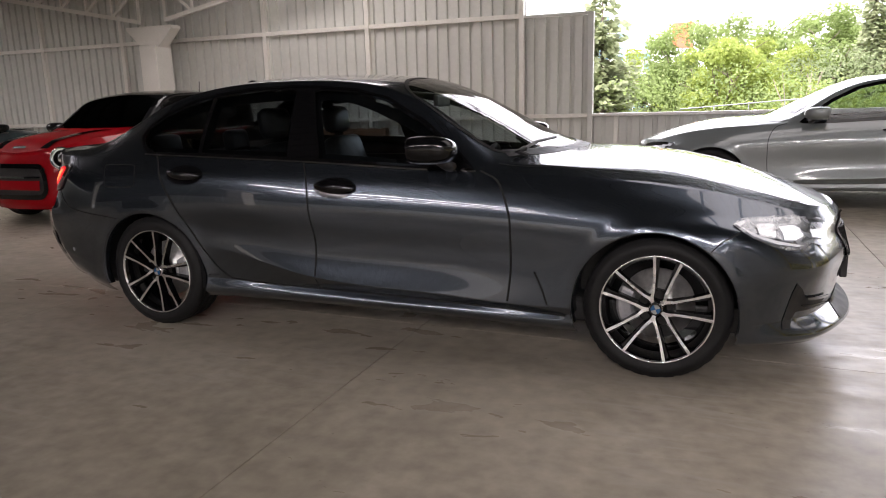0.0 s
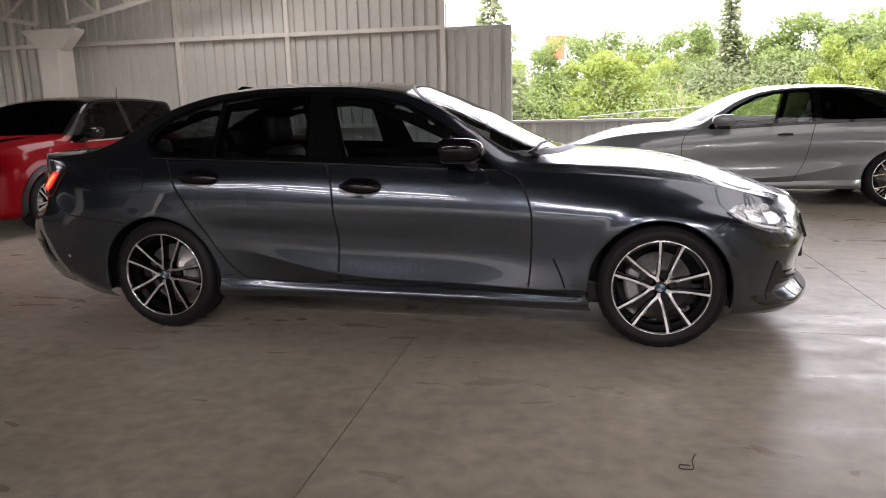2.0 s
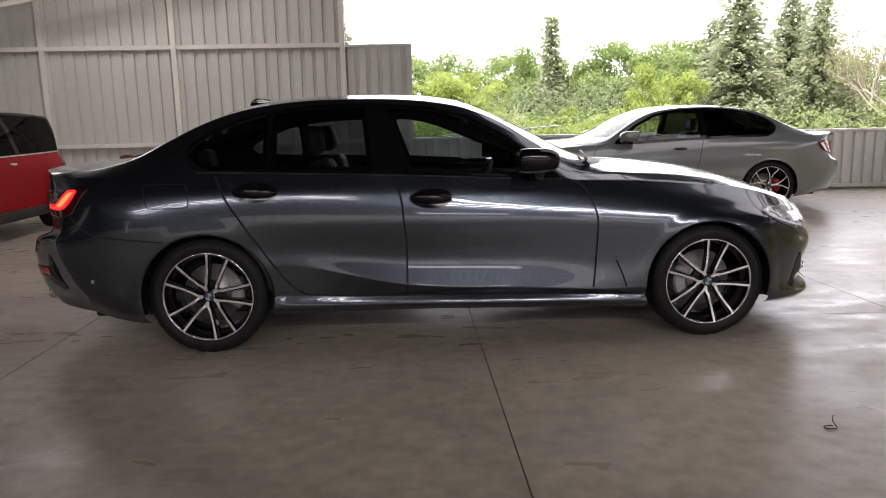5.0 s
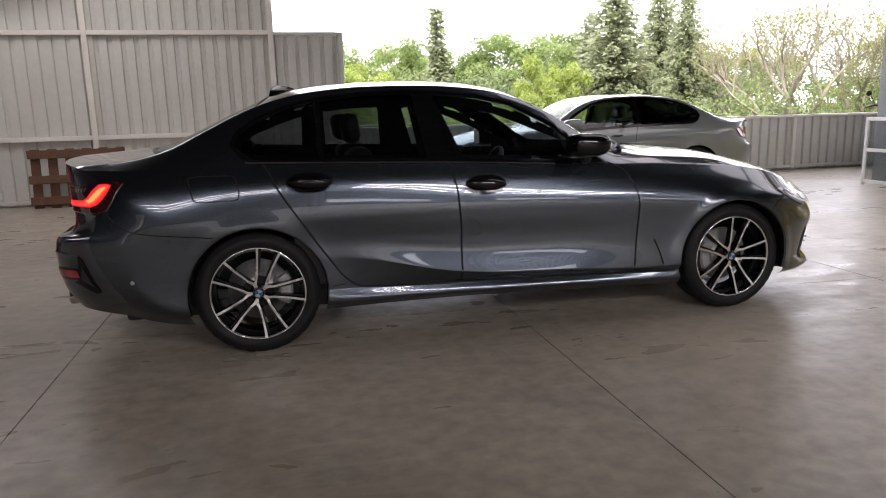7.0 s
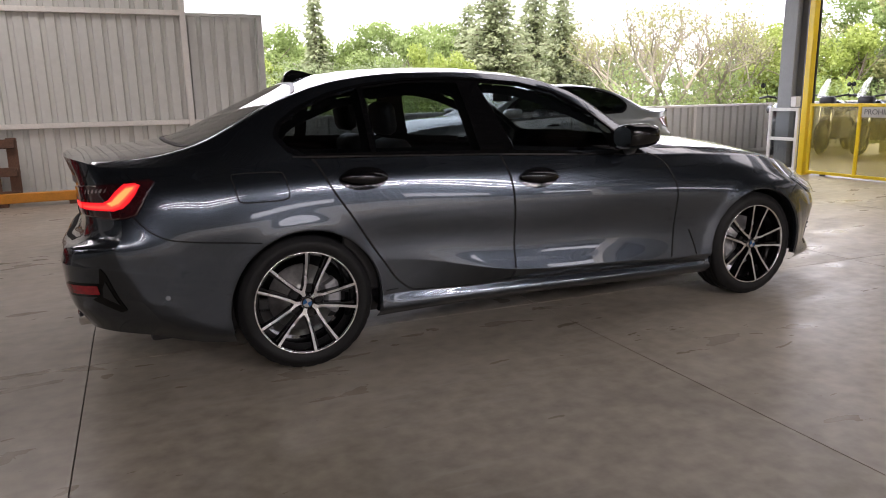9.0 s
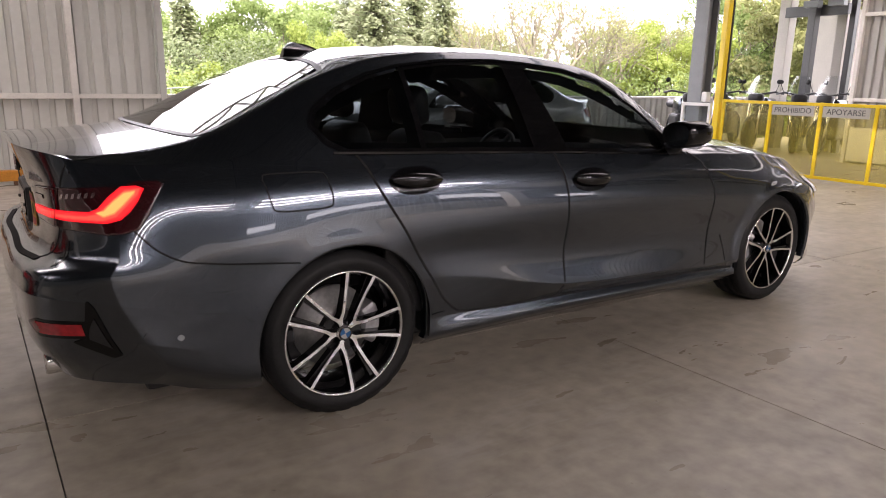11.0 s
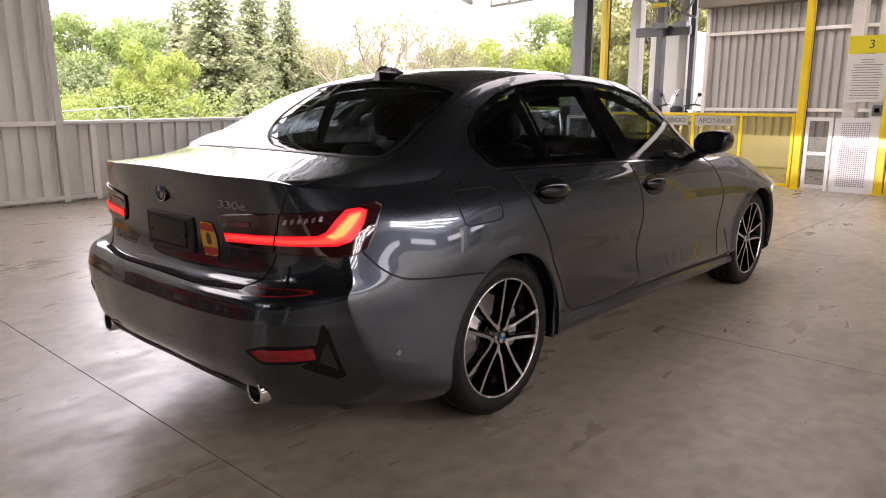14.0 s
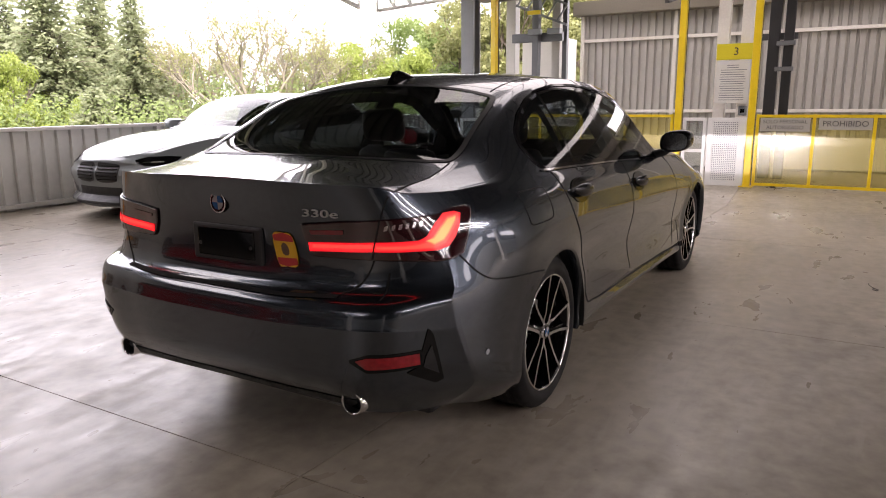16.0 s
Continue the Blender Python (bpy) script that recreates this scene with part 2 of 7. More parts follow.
GLASS_CLEAR = pane_material("windscreen_glass", (0.62, 0.66, 0.66), 0.75)
GLASS_LAMP = pane_material("lamp_lens", (0.92, 0.93, 0.94))
ACRYLIC = pane_material("smoked_acrylic", (0.80, 0.76, 0.58), rough=0.25, haze=0.10)
GLASS_GREY = pane_material("clear_barrier_pane", (0.74, 0.76, 0.76), rough=0.1)
LEATHER = material("black_leather", (0.022, 0.022, 0.024), 0.5, vary=0.2, scale=12, bump=0.08, bump_scale=150)
TAIL_RED = material("red_lens", (0.16, 0.004, 0.008), 0.08, vary=0.1, scale=10, coat=1.0, rough_vary=0.02)
HEAD_GLOW = glow("daytime_light", (0.95, 0.97, 1.0), 0.34, (0.5, 0.5, 0.5))
HEAD_SOFT = glow("light_strip", (0.95, 0.97, 1.0), 0.15, (0.5, 0.5, 0.5))
REFLECTOR_RED = material("red_reflector", (0.25, 0.006, 0.012), 0.15, vary=0.15, scale=60, coat=0.6, rough_vary=0.03)
FLAG_RED = material("sticker_red", (0.50, 0.03, 0.03), 0.45, vary=0.05)
FLAG_YELLOW = material("sticker_yellow", (0.75, 0.42, 0.02), 0.45, vary=0.05)
EMBLEM_BLUE = material("emblem_blue", (0.02, 0.09, 0.22), 0.2, vary=0.05)
SATIN = material("satin_silver", (0.42, 0.41, 0.40), 0.35, 0.4, vary=0.05)
EMBLEM_WHITE = material("emblem_silver", (0.28, 0.28, 0.28), 0.3, 0.3, vary=0.05)
SIGN_GREY = material("faded_sign_board", (0.46, 0.44, 0.39), 0.5, vary=0.05, scale=4)
PAPER = material("sign_board_white", (0.72, 0.71, 0.68), 0.5, vary=0.04, scale=4)
INK = material("dark_print", (0.06, 0.06, 0.06), 0.6, vary=0.1)
SIGN_YELLOW = material("yellow_sign", (0.72, 0.62, 0.02), 0.45, vary=0.05)
WOOD = material("rough_pine", (0.13, 0.065, 0.038), 0.75, vary=0.3, scale=6, fine=50, bump=0.2, bump_scale=60)
ORANGE = material("orange_painted_beam", (0.60, 0.24, 0.02), 0.5, vary=0.15, scale=6)
BARK = material("tree_bark", (0.13, 0.10, 0.08), 0.9, vary=0.3, scale=3, fine=24, bump=0.4, bump_scale=20)
BARK_PALE = material("pale_dry_bark", (0.22, 0.195, 0.15), 0.9, vary=0.25, scale=3, fine=24, bump=0.4, bump_scale=20)


def leaf_material(name, a, b, thin=0.35):
    """Leaves: each clump its own green, part of the light passing through."""
    m = material(name, a, 0.6, vary=0.18, scale=0.7, fine=6, tint=b, island=0.35)
    n, l = m.node_tree.nodes, m.node_tree.links
    p = n["Principled BSDF"]
    tl, mx = n.new("ShaderNodeBsdfTranslucent"), n.new("ShaderNodeMixShader")
    l.new(p.inputs["Base Color"].links[0].from_socket, tl.inputs[0])
    mx.inputs[0].default_value = thin
    l.new(p.outputs[0], mx.inputs[1])
    l.new(tl.outputs[0], mx.inputs[2])
    l.new(mx.outputs[0], n["Material Output"].inputs[0])
    return m


LEAF_GREEN = leaf_material("fresh_leaves", (0.155, 0.21, 0.065), (0.25, 0.325, 0.12), .65)
LEAF_LIME = leaf_material("lime_leaves", (0.19, 0.25, 0.045), (0.29, 0.35, 0.09), .6)
LEAF_DARK = leaf_material("dark_leaves", (0.14, 0.175, 0.085), (0.22, 0.27, 0.14), .6)
LEAF_FIR = leaf_material("blue_green_needles", (0.20, 0.235, 0.125), (0.30, 0.335, 0.20), 0.65)
LEAF_BRONZE = leaf_material("bronze_spring_leaves", (0.185, 0.20, 0.075), (0.285, 0.295, 0.125), .55)
GROUND = material("garden_ground", (0.07, 0.085, 0.035), 0.95, vary=0.4, scale=0.25, fine=3)
GLASS_TOWER = material("blue_facade_glass", (0.16, 0.30, 0.42), 0.15, vary=0.1)
TOWER_WALL = material("pale_concrete_facade", (0.55, 0.54, 0.52), 0.8)
BILLBOARD = material("red_billboard", (0.55, 0.10, 0.05), 0.6)


# ---- mesh helpers ----
def obj(name, bm, mat, parent=None, label="", smooth=False, category="", kind="", group=""):
    me = bpy.data.meshes.new(name)
    bm.to_mesh(me)
    bm.free()
    for mm in (mat if isinstance(mat, (list, tuple)) else [mat]):
        me.materials.append(mm)
    if smooth:
        me.polygons.foreach_set("use_smooth", [True] * len(me.polygons))
    ob = new(name, me)
    if parent is not None:
        ob.parent = parent
    return tagged(ob, label, category, group, kind)


def part(name, bm, mat, parent, label="", smooth=False):
    return obj(name, bm, mat, parent, label, smooth)


def thing(name, label, category, group="", m=None, kind=""):
    e = new(name)
    e.empty_display_size = 0.2
    if m is not None:
        e.matrix_basis = m
    return tagged(e, label, category, group, kind)


def add_box(bm, x0, x1, y0, y1, z0, z1, bevel=0.0, m=None):
    r = bmesh.ops.create_cube(bm, size=1)
    vs = r["verts"]
    for v in vs:
        v.co = Vector(((x0 + x1) / 2 + v.co.x * (x1 - x0), (y0 + y1) / 2 + v.co.y * (y1 - y0), (z0 + z1) / 2 + v.co.z * (z1 - z0)))
    if bevel:
        es = list({e for v in vs for e in v.link_edges})
        rb = bmesh.ops.bevel(bm, geom=es, offset=bevel, segments=2, affect="EDGES", profile=0.5)
        vs = list({v for f in rb["faces"] for v in f.verts} | {v for v in vs if v.is_valid})
    if m is not None:
        bmesh.ops.transform(bm, matrix=m, verts=vs)
    return vs


def box(x0, x1, y0, y1, z0, z1, bevel=0.0):
    bm = bmesh.new()
    add_box(bm, x0, x1, y0, y1, z0, z1, bevel)
    return bm


def add_bar(bm, a, b, w, h=None, up=(0, 0, 1)):
    """A square bar from a to b."""
    a, b = Vector(a), Vector(b)
    d = b - a
    h = h or w
    z = d.normalized()
    x = Vector(up).cross(z)
    if x.length < 1e-4:
        x = Vector((1, 0, 0)).cross(z)
    x.normalize()
    y = z.cross(x)
    vs = []
    for p in (a, b):
        for sx, sy in ((-1, -1), (1, -1), (1, 1), (-1, 1)):
            vs.append(bm.verts.new(p + x * (sx * w / 2) + y * (sy * h / 2)))
    for i in range(4):
        bm.faces.new((vs[i], vs[(i + 1) % 4], vs[4 + (i + 1) % 4], vs[4 + i]))
    bm.faces.new(vs[3::-1])
    bm.faces.new(vs[4:])
    return vs


def add_tube(bm, pts, r, n=8, cap=True, r_end=None):
    """A round tube along points, tapering from r to r_end."""
    pts = [Vector(p) for p in pts]
    rings = []
    prev = None
    for i, p in enumerate(pts):
        d = (pts[min(i + 1, len(pts) - 1)] - pts[max(i - 1, 0)]).normalized()
        x = (prev - d * prev.dot(d)) if prev is not None else d.orthogonal()
        x.normalize()
        prev = x
        y = d.cross(x)
        k = i / max(1, len(pts) - 1)
        rr = r if r_end is None else r + (r_end - r) * k
        rings.append([bm.verts.new(p + (x * math.cos(a) + y * math.sin(a)) * rr) for a in (2 * math.pi * j / n for j in range(n))])
    for a, b in zip(rings, rings[1:]):
        for j in range(n):
            bm.faces.new((a[j], a[(j + 1) % n], b[(j + 1) % n], b[j]))
    if cap:
        bm.faces.new(rings[0][::-1])
        bm.faces.new(rings[-1])
    return [v for r_ in rings for v in r_]


def add_lathe(bm, profile, n=48, axis="y", mat=0):
    """Turns a profile of (along, radius) about an axis through the origin."""
    rings = []
    for a, r in profile:
        ring = []
        for j in range(n):
            t = 2 * math.pi * j / n
            c, s = r * math.cos(t), r * math.sin(t)
            ring.append(bm.verts.new({"y": (c, a, s), "z": (c, s, a), "x": (a, c, s)}[axis]))
        rings.append(ring)
    for a, b in zip(rings, rings[1:]):
        for j in range(n):
            f = bm.faces.new((a[j], a[(j + 1) % n], b[(j + 1) % n], b[j]))
            f.material_index = mat
    return [v for r_ in rings for v in r_]


def shift(bm, m):
    bmesh.ops.transform(bm, matrix=m, verts=bm.verts)
    return bm


def hermite(points):
    """A smooth curve through (s, value) points; the value may be a tuple."""
    s = np.array([p[0] for p in points], float)
    v = np.array([np.atleast_1d(p[1]) for p in points], float)
    d = np.zeros_like(v)
    h = np.diff(s)[:, None]
    sl = np.diff(v, axis=0) / h
    d[0], d[-1] = sl[0], sl[-1]
    for i in range(1, len(s) - 1):
        a, b, ha, hb = sl[i - 1], sl[i], h[i - 1], h[i]
        m_ = (a * hb + b * ha) / (ha + hb)
        lim = 3 * np.minimum(abs(a), abs(b))
        d[i] = np.where(a * b > 0, np.clip(m_, -lim, lim), 0)

    def at(t):
        t = np.clip(np.atleast_1d(np.asarray(t, float)), s[0], s[-1])
        i = np.clip(np.searchsorted(s, t, side="right") - 1, 0, len(s) - 2)
        hh = (s[i + 1] - s[i])[:, None]
        k = ((t - s[i])[:, None]) / hh
        out = v[i] * (1 + 2 * k) * (1 - k) ** 2 + v[i + 1] * k * k * (3 - 2 * k) + hh * (d[i] * k * (1 - k) ** 2 - d[i + 1] * k * k * (1 - k))
        return out[:, 0] if out.shape[1] == 1 else out
    return at

# ---- the hall ----
NORTH, GATE = 7.09, 8.81
VALLEY_W, RIDGE, VALLEY_E, SLOPE, CHORD = -6.65, 1.15, 8.95, 0.19, 2.79


def chord_z(x):
    """Height of the trusses' lower chord: gabled bays between the column rows."""
    w = VALLEY_E - VALLEY_W
    k = (x - VALLEY_W) % w
    return CHORD + SLOPE * min(k, w - k)


# floor slabs with sawn joints
floor = thing("floor", "worn grey power-floated concrete floor", "floor", kind="structure")
part("joint_bed", box(-26, 22, -15.4, 7.3, -0.30, -0.012), JOINT, floor)
XJ = [-1.0 + 2.56 * i for i in range(-10, 10)]
XJ[10], XJ[11], XJ[12] = -1.0, 1.525, 4.26
YJ = [-15.4, -12.6, -6.6, -0.42, 7.3]
GAP_W = 0.0028


def slab(x0, x1, y0, y1, tilt0, tilt1):
    bm = bmesh.new()
    g = GAP_W
    pts = [(x0 + g, y0 + tilt0[0] + g), (x1 - g, y0 + tilt0[1] + g), (x1 - g, y1 + tilt1[0] - g), (x0 + g, y1 + tilt1[1] - g)]
    lo = [bm.verts.new((x, y, -0.05)) for x, y in pts]
    hi = [bm.verts.new((x, y, 0.0)) for x, y in pts]
    bm.faces.new(hi)
    for i in range(4):
        bm.faces.new((lo[i], lo[(i + 1) % 4], hi[(i + 1) % 4], hi[i]))
    return bm


for ix in range(len(XJ) - 1):
    for iy in range(len(YJ) - 1):
        def lean(y, x):
            return -0.033 * (x - 1.5) * (abs(y + 0.42) < 0.01) * (-2 < x < 8.8)
        xa, xb, ya, yb = XJ[ix], XJ[ix + 1], YJ[iy], YJ[iy + 1]
        part("slab", slab(xa, xb, ya, yb, (lean(ya, xa), lean(ya, xb)), (lean(yb, xb), lean(yb, xa))), FLOOR, floor)


# corrugated cladding
def add_ribbed(bm, length, height_at, pitch=0.19, depth=0.042, z0=0.0, crest=0.112):
    """A trapezoidal sheet along +x from 0, in the plane y = 0 with ribs to -y; height_at(x) is its top."""
    xs, x = [], 0.0
    slant = 0.012
    while x < length - 1e-6:
        for dx, dy in ((0, 0), (pitch - crest - 2 * slant, 0), (pitch - crest - slant, -depth), (pitch - slant, -depth)):
            if x + dx <= length:
                xs.append((x + dx, dy))
        x += pitch
    xs.append((length, 0))
    lo = [bm.verts.new((a, d, z0)) for a, d in xs]
    hi = [bm.verts.new((a, d, height_at(a))) for a, d in xs]
    for i in range(len(xs) - 1):
        bm.faces.new((lo[i], lo[i + 1], hi[i + 1], hi[i]))
    return bm


def cladding(name, x0, x1, top, mat, parent, m, z0=-0.06, sheet=0.95, pitch=0.19):
    """Sheets side by side, each a piece of its own."""
    x = x0
    while x < x1 - 0.05:
        e = min(x + sheet, x1)
        bm = bmesh.new()
        add_ribbed(bm, e - x + 0.05, lambda a, x=x: top(x + a), pitch=pitch, z0=z0, crest=.59 * pitch)
        p = part("sheet", bm, mat, parent)
        p.matrix_basis = m @ Matrix.Translation((x, 0.004 * (round((x - x0) / sheet) % 2), 0))
        mod = p.modifiers.new("thickness", "SOLIDIFY")
        mod.thickness = 0.002
        x = e


north = thing("wall_north", "grey corrugated sheet-metal wall on cream steel rails", "wall", kind="structure")
M_N = pose(0, NORTH + 0.09, 0)
cladding("sheet", -22.4, 0.13, lambda x: chord_z(x) + 0.89, SHEET, north, M_N)
cladding("sheet", 0.13, 1.20, lambda x: 2.53, SHEET, north, M_N)
cladding("sheet", 1.20, 15.0, lambda x: 1.0, SHEET, north, M_N)
for x in (-19.5, -16.4, -13.3, -10.1, -7.95, -4.62, -2.56, 0.13):
    part("post", box(x - 0.04, x + 0.04, NORTH - 0.03, NORTH + 0.05, 0, chord_z(x) + 0.74, 0.006), STEEL_WHITE, north)
for x in (1.61, 4.31, 7.02, 9.73, 12.4, 14.9):
    part("post", box(x - 0.035, x + 0.035, NORTH - 0.02, NORTH + 0.05, 0, 1.0, 0.006), STEEL_WHITE, north)
part("post", box(1.17, 1.25, NORTH - 0.02, NORTH + 0.05, 0, 2.54, 0.006), SHEET, north)
for z in (1.0, 2.54, 4.05):
    part("rail", box(-22.4, 0.09, NORTH - 0.02, NORTH + 0.055, z - 0.035, z + 0.035, 0.005), STEEL_WHITE, north)
part("rail", box(0.17, 1.17, NORTH - 0.015, NORTH + 0.05, 2.50, 2.545, 0.005), SHEET, north)
part("rail", box(0.17, 1.17, NORTH - 0.015, NORTH + 0.05, 0.97, 1.03, 0.005), STEEL_WHITE, north)
part("coping", box(1.25, 15.0, NORTH - 0.03, NORTH + 0.13, 0.985, 1.03, 0.006), STEEL_WHITE, north)
part("foot_rail", box(-22.4, 15.0, NORTH - 0.015, NORTH + 0.05, 0.03, 0.085, 0.005), SHEET, north)

# roof: gabled bays of galvanised sheet
roof = thing("ceiling", "grey ribbed sheet-metal roof on gabled steel trusses", "ceiling", kind="structure")


def roof_plane(xa, za, xb, zb):
    bm = bmesh.new()
    L = math.hypot(xb - xa, zb - za)
    add_ribbed(bm, 22.7, lambda a: L, pitch=0.25, depth=0.045, z0=0.0)
    ang = math.atan2(zb - za, xb - xa)
    m = Matrix.Translation((xa, -15.3, za)) @ Matrix(((0, 0, math.cos(ang), 0), (1, 0, 0, 0), (0, 1, math.sin(ang), 0), (0, 0, 0, 1)))
    bmesh.ops.transform(bm, matrix=m, verts=bm.verts)
    return bm


RZ = 0.99
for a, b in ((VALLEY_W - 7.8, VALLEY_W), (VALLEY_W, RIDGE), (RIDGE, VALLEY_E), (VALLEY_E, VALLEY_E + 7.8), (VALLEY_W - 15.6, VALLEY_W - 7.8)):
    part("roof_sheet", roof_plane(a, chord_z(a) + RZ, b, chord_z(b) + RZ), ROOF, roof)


def truss(y, x0, x1, lift=0.0):
    bm = bmesh.new()
    D = 0.62 + lift
    add_bar(bm, (x0, y, chord_z(x0) + lift), (x1, y, chord_z(x1) + lift), 0.07, 0.07)
    add_bar(bm, (x0, y, chord_z(x0) + D), (x1, y, chord_z(x1) + D), 0.08, 0.08)
    n = 12
    for i in range(n + 1):
        x = x0 + (x1 - x0) * i / n
        add_bar(bm, (x, y, chord_z(x) + lift), (x, y, chord_z(x) + D), 0.04)
        if i < n:
            xb = x0 + (x1 - x0) * (i + 1) / n
            up = (chord_z(x1) > chord_z(x0))
            a, b = ((x, D), (xb, lift)) if up else ((x, lift), (xb, D))
            add_bar(bm, (a[0], y, chord_z(a[0]) + a[1]), (b[0], y, chord_z(b[0]) + b[1]), 0.045)
    return bm


# only the north truss is cream; the others are darkened to mirror dimly
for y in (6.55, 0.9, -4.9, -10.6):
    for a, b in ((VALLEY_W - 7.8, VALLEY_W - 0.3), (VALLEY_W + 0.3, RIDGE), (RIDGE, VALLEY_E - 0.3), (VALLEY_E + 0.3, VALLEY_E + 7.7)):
        part("truss", truss(y, a, b, 0.24 if a >= RIDGE and y > 5 else 0.0), STEEL_WHITE if y > 5 else STEEL_DIMMED, roof)
bmp = bmesh.new()
for k in range(-14, 32):
    x = VALLEY_W - 7.4 + k * 1.3
    if x < VALLEY_E + 7.6 and x > VALLEY_W - 7.8:
        add_bar(bmp, (x, -15.2, chord_z(x) + 0.88), (x, 7.2, chord_z(x) + 0.88), 0.06, 0.12)
part("purlin", bmp, STEEL_DIMMED, roof)


def column(x, y):
    t = thing("column", "cream painted steel column with flared bracket head", "column", "roof columns", pose(x, y, 0), kind="structure")
    part("shaft", box(-0.19, 0.19, -0.2, 0.2, 0, 2.42, 0.012), STEEL_WHITE, t)
    bm = bmesh.new()
    prof = [(-0.19, 2.38), (0.19, 2.38), (0.52, 2.70), (0.52, 2.75), (-0.52, 2.75), (-0.52, 2.70)]
    f_ = [bm.verts.new((a, -0.12, b)) for a, b in prof]
    g_ = [bm.verts.new((a, 0.12, b)) for a, b in prof]
    bm.faces.new(f_)
    bm.faces.new(g_[::-1])
    for i in range(6):
        bm.faces.new((f_[i], g_[i], g_[(i + 1) % 6], f_[(i + 1) % 6]))
    part("bracket", bm, STEEL_WHITE, t)
    part("base_plate", box(-0.28, 0.28, -0.28, 0.28, 0, 0.025, 0.004), STEEL_GREY, t)
    return t


col0 = column(VALLEY_W, 6.55)
for y in (0.9, -4.9, -10.6):
    copy_thing(col0, pose(VALLEY_W, y, 0))
for y in (-10.6,):
    copy_thing(col0, pose(VALLEY_E, y, 0))

# unseen walls that close the hall behind the camera
wall_w = thing("wall_west", "grey corrugated sheet-metal wall", "wall", kind="structure")
bm = bmesh.new()
add_ribbed(bm, 22.4, lambda a: 5.2, pitch=0.19)
part("cladding", shift(bm, pose(-22.4, -15.2, 0, 0, 0, 90)), SHEET, wall_w)
# white base and dark upper bands, out of view, shape the car's reflections
wall_s = thing("wall_south", "unseen dark and white sheet-metal wall with open bays, shaping reflections", "wall", kind="structure")
bm = bmesh.new()
add_ribbed(bm, 39.0, lambda a: 1.5, pitch=0.19)
part("cladding", shift(bm, pose(-22.4, -15.2, 0)), WHITE, wall_s)
bm = bmesh.new()
add_ribbed(bm, 39.0, lambda a: 2.15, pitch=0.19, z0=1.5)
part("cladding", shift(bm, pose(-22.4, -15.205, 0)), STEEL_MID, wall_s)
for k in range(9):
    bm = bmesh.new()
    add_ribbed(bm, 1.9 if k > 4 else 4.4, lambda q: 3.0, pitch=0.19, z0=2.15)
    part("cladding", shift(bm, pose(-22.4 + 4.4 * k, -15.21, 0)), STEEL_MID, wall_s)
bm = bmesh.new()
add_ribbed(bm, 39.0, lambda q: 5.4, pitch=0.19, z0=2.85)
part("cladding", shift(bm, pose(-22.4, -15.23, 0)), STEEL_MID, wall_s)
wall_e = thing("wall_east", "grey sheet-metal wall closing the hall", "wall", kind="structure")
bm = bmesh.new()
add_ribbed(bm, 12, lambda a: 5.2, pitch=0.19)
part("cladding", shift(bm, pose(16.6, -15.2, 0, 0, 0, 90)), SHEET, wall_e)

# ground outside, one sheet to the horizon
bm = bmesh.new()
bmesh.ops.create_grid(bm, x_segments=40, y_segments=40, size=1500)
ground = obj("ground", bm, GROUND, label="green garden ground below the parking deck", kind="structure", category="ground")
ground.location = (0, 0, -5.0)

# ---- car bodies ----
from mathutils.bvhtree import BVHTree


def dense_columns(ring_lists, lens, per, breaks=()):
    """Common stations for all rings: control i lies at s = i; spacing by the length of the given ring, close together at a break."""
    pts = np.array(ring_lists[lens], float)
    out = []
    for i in range(len(pts) - 1):
        n = max(2, int(np.ceil(np.linalg.norm(pts[i + 1] - pts[i]) / per)))
        out += [i + k / n for k in range(n)]
    out += [b + d for b in breaks for d in (-.014, .014)]
    return np.array(sorted(out) + [len(pts) - 1.0])


def smooth_through(pts, s, breaks=()):
    """Catmull-Rom through control points at s = 0, 1, 2 ..., tangents by chord length; a kink at each break."""
    p = np.array(pts, float)
    n = len(p)
    seg = np.maximum(np.linalg.norm(np.diff(p, axis=0), axis=1), 1e-4)
    tan = np.zeros_like(p)
    for i in range(n):
        if i == 0:
            # rings meet the centre line square on
            tan[0] = np.array((0, (p[1] - p[0])[1], 0)) / seg[0]
        elif i == n - 1:
            tan[-1] = np.array((0, (p[-1] - p[-2])[1], 0)) / seg[-1]
        else:
            a, b = (p[i] - p[i - 1]) / seg[i - 1], (p[i + 1] - p[i]) / seg[i]
            tan[i] = (a * seg[i] + b * seg[i - 1]) / (seg[i] + seg[i - 1])
    ahead, behind = tan.copy(), tan.copy()
    for i in breaks:
        behind[i], ahead[i] = (p[i] - p[i - 1]) / seg[i - 1], (p[i + 1] - p[i]) / seg[i]
    i = np.clip(np.floor(s).astype(int), 0, n - 2)
    k = (s - i)[:, None]
    h = seg[i][:, None]
    return p[i] * (1 + 2 * k) * (1 - k) ** 2 + p[i + 1] * k * k * (3 - 2 * k) + h * (ahead[i] * k * (1 - k) ** 2 - behind[i + 1] * k * k * (1 - k))


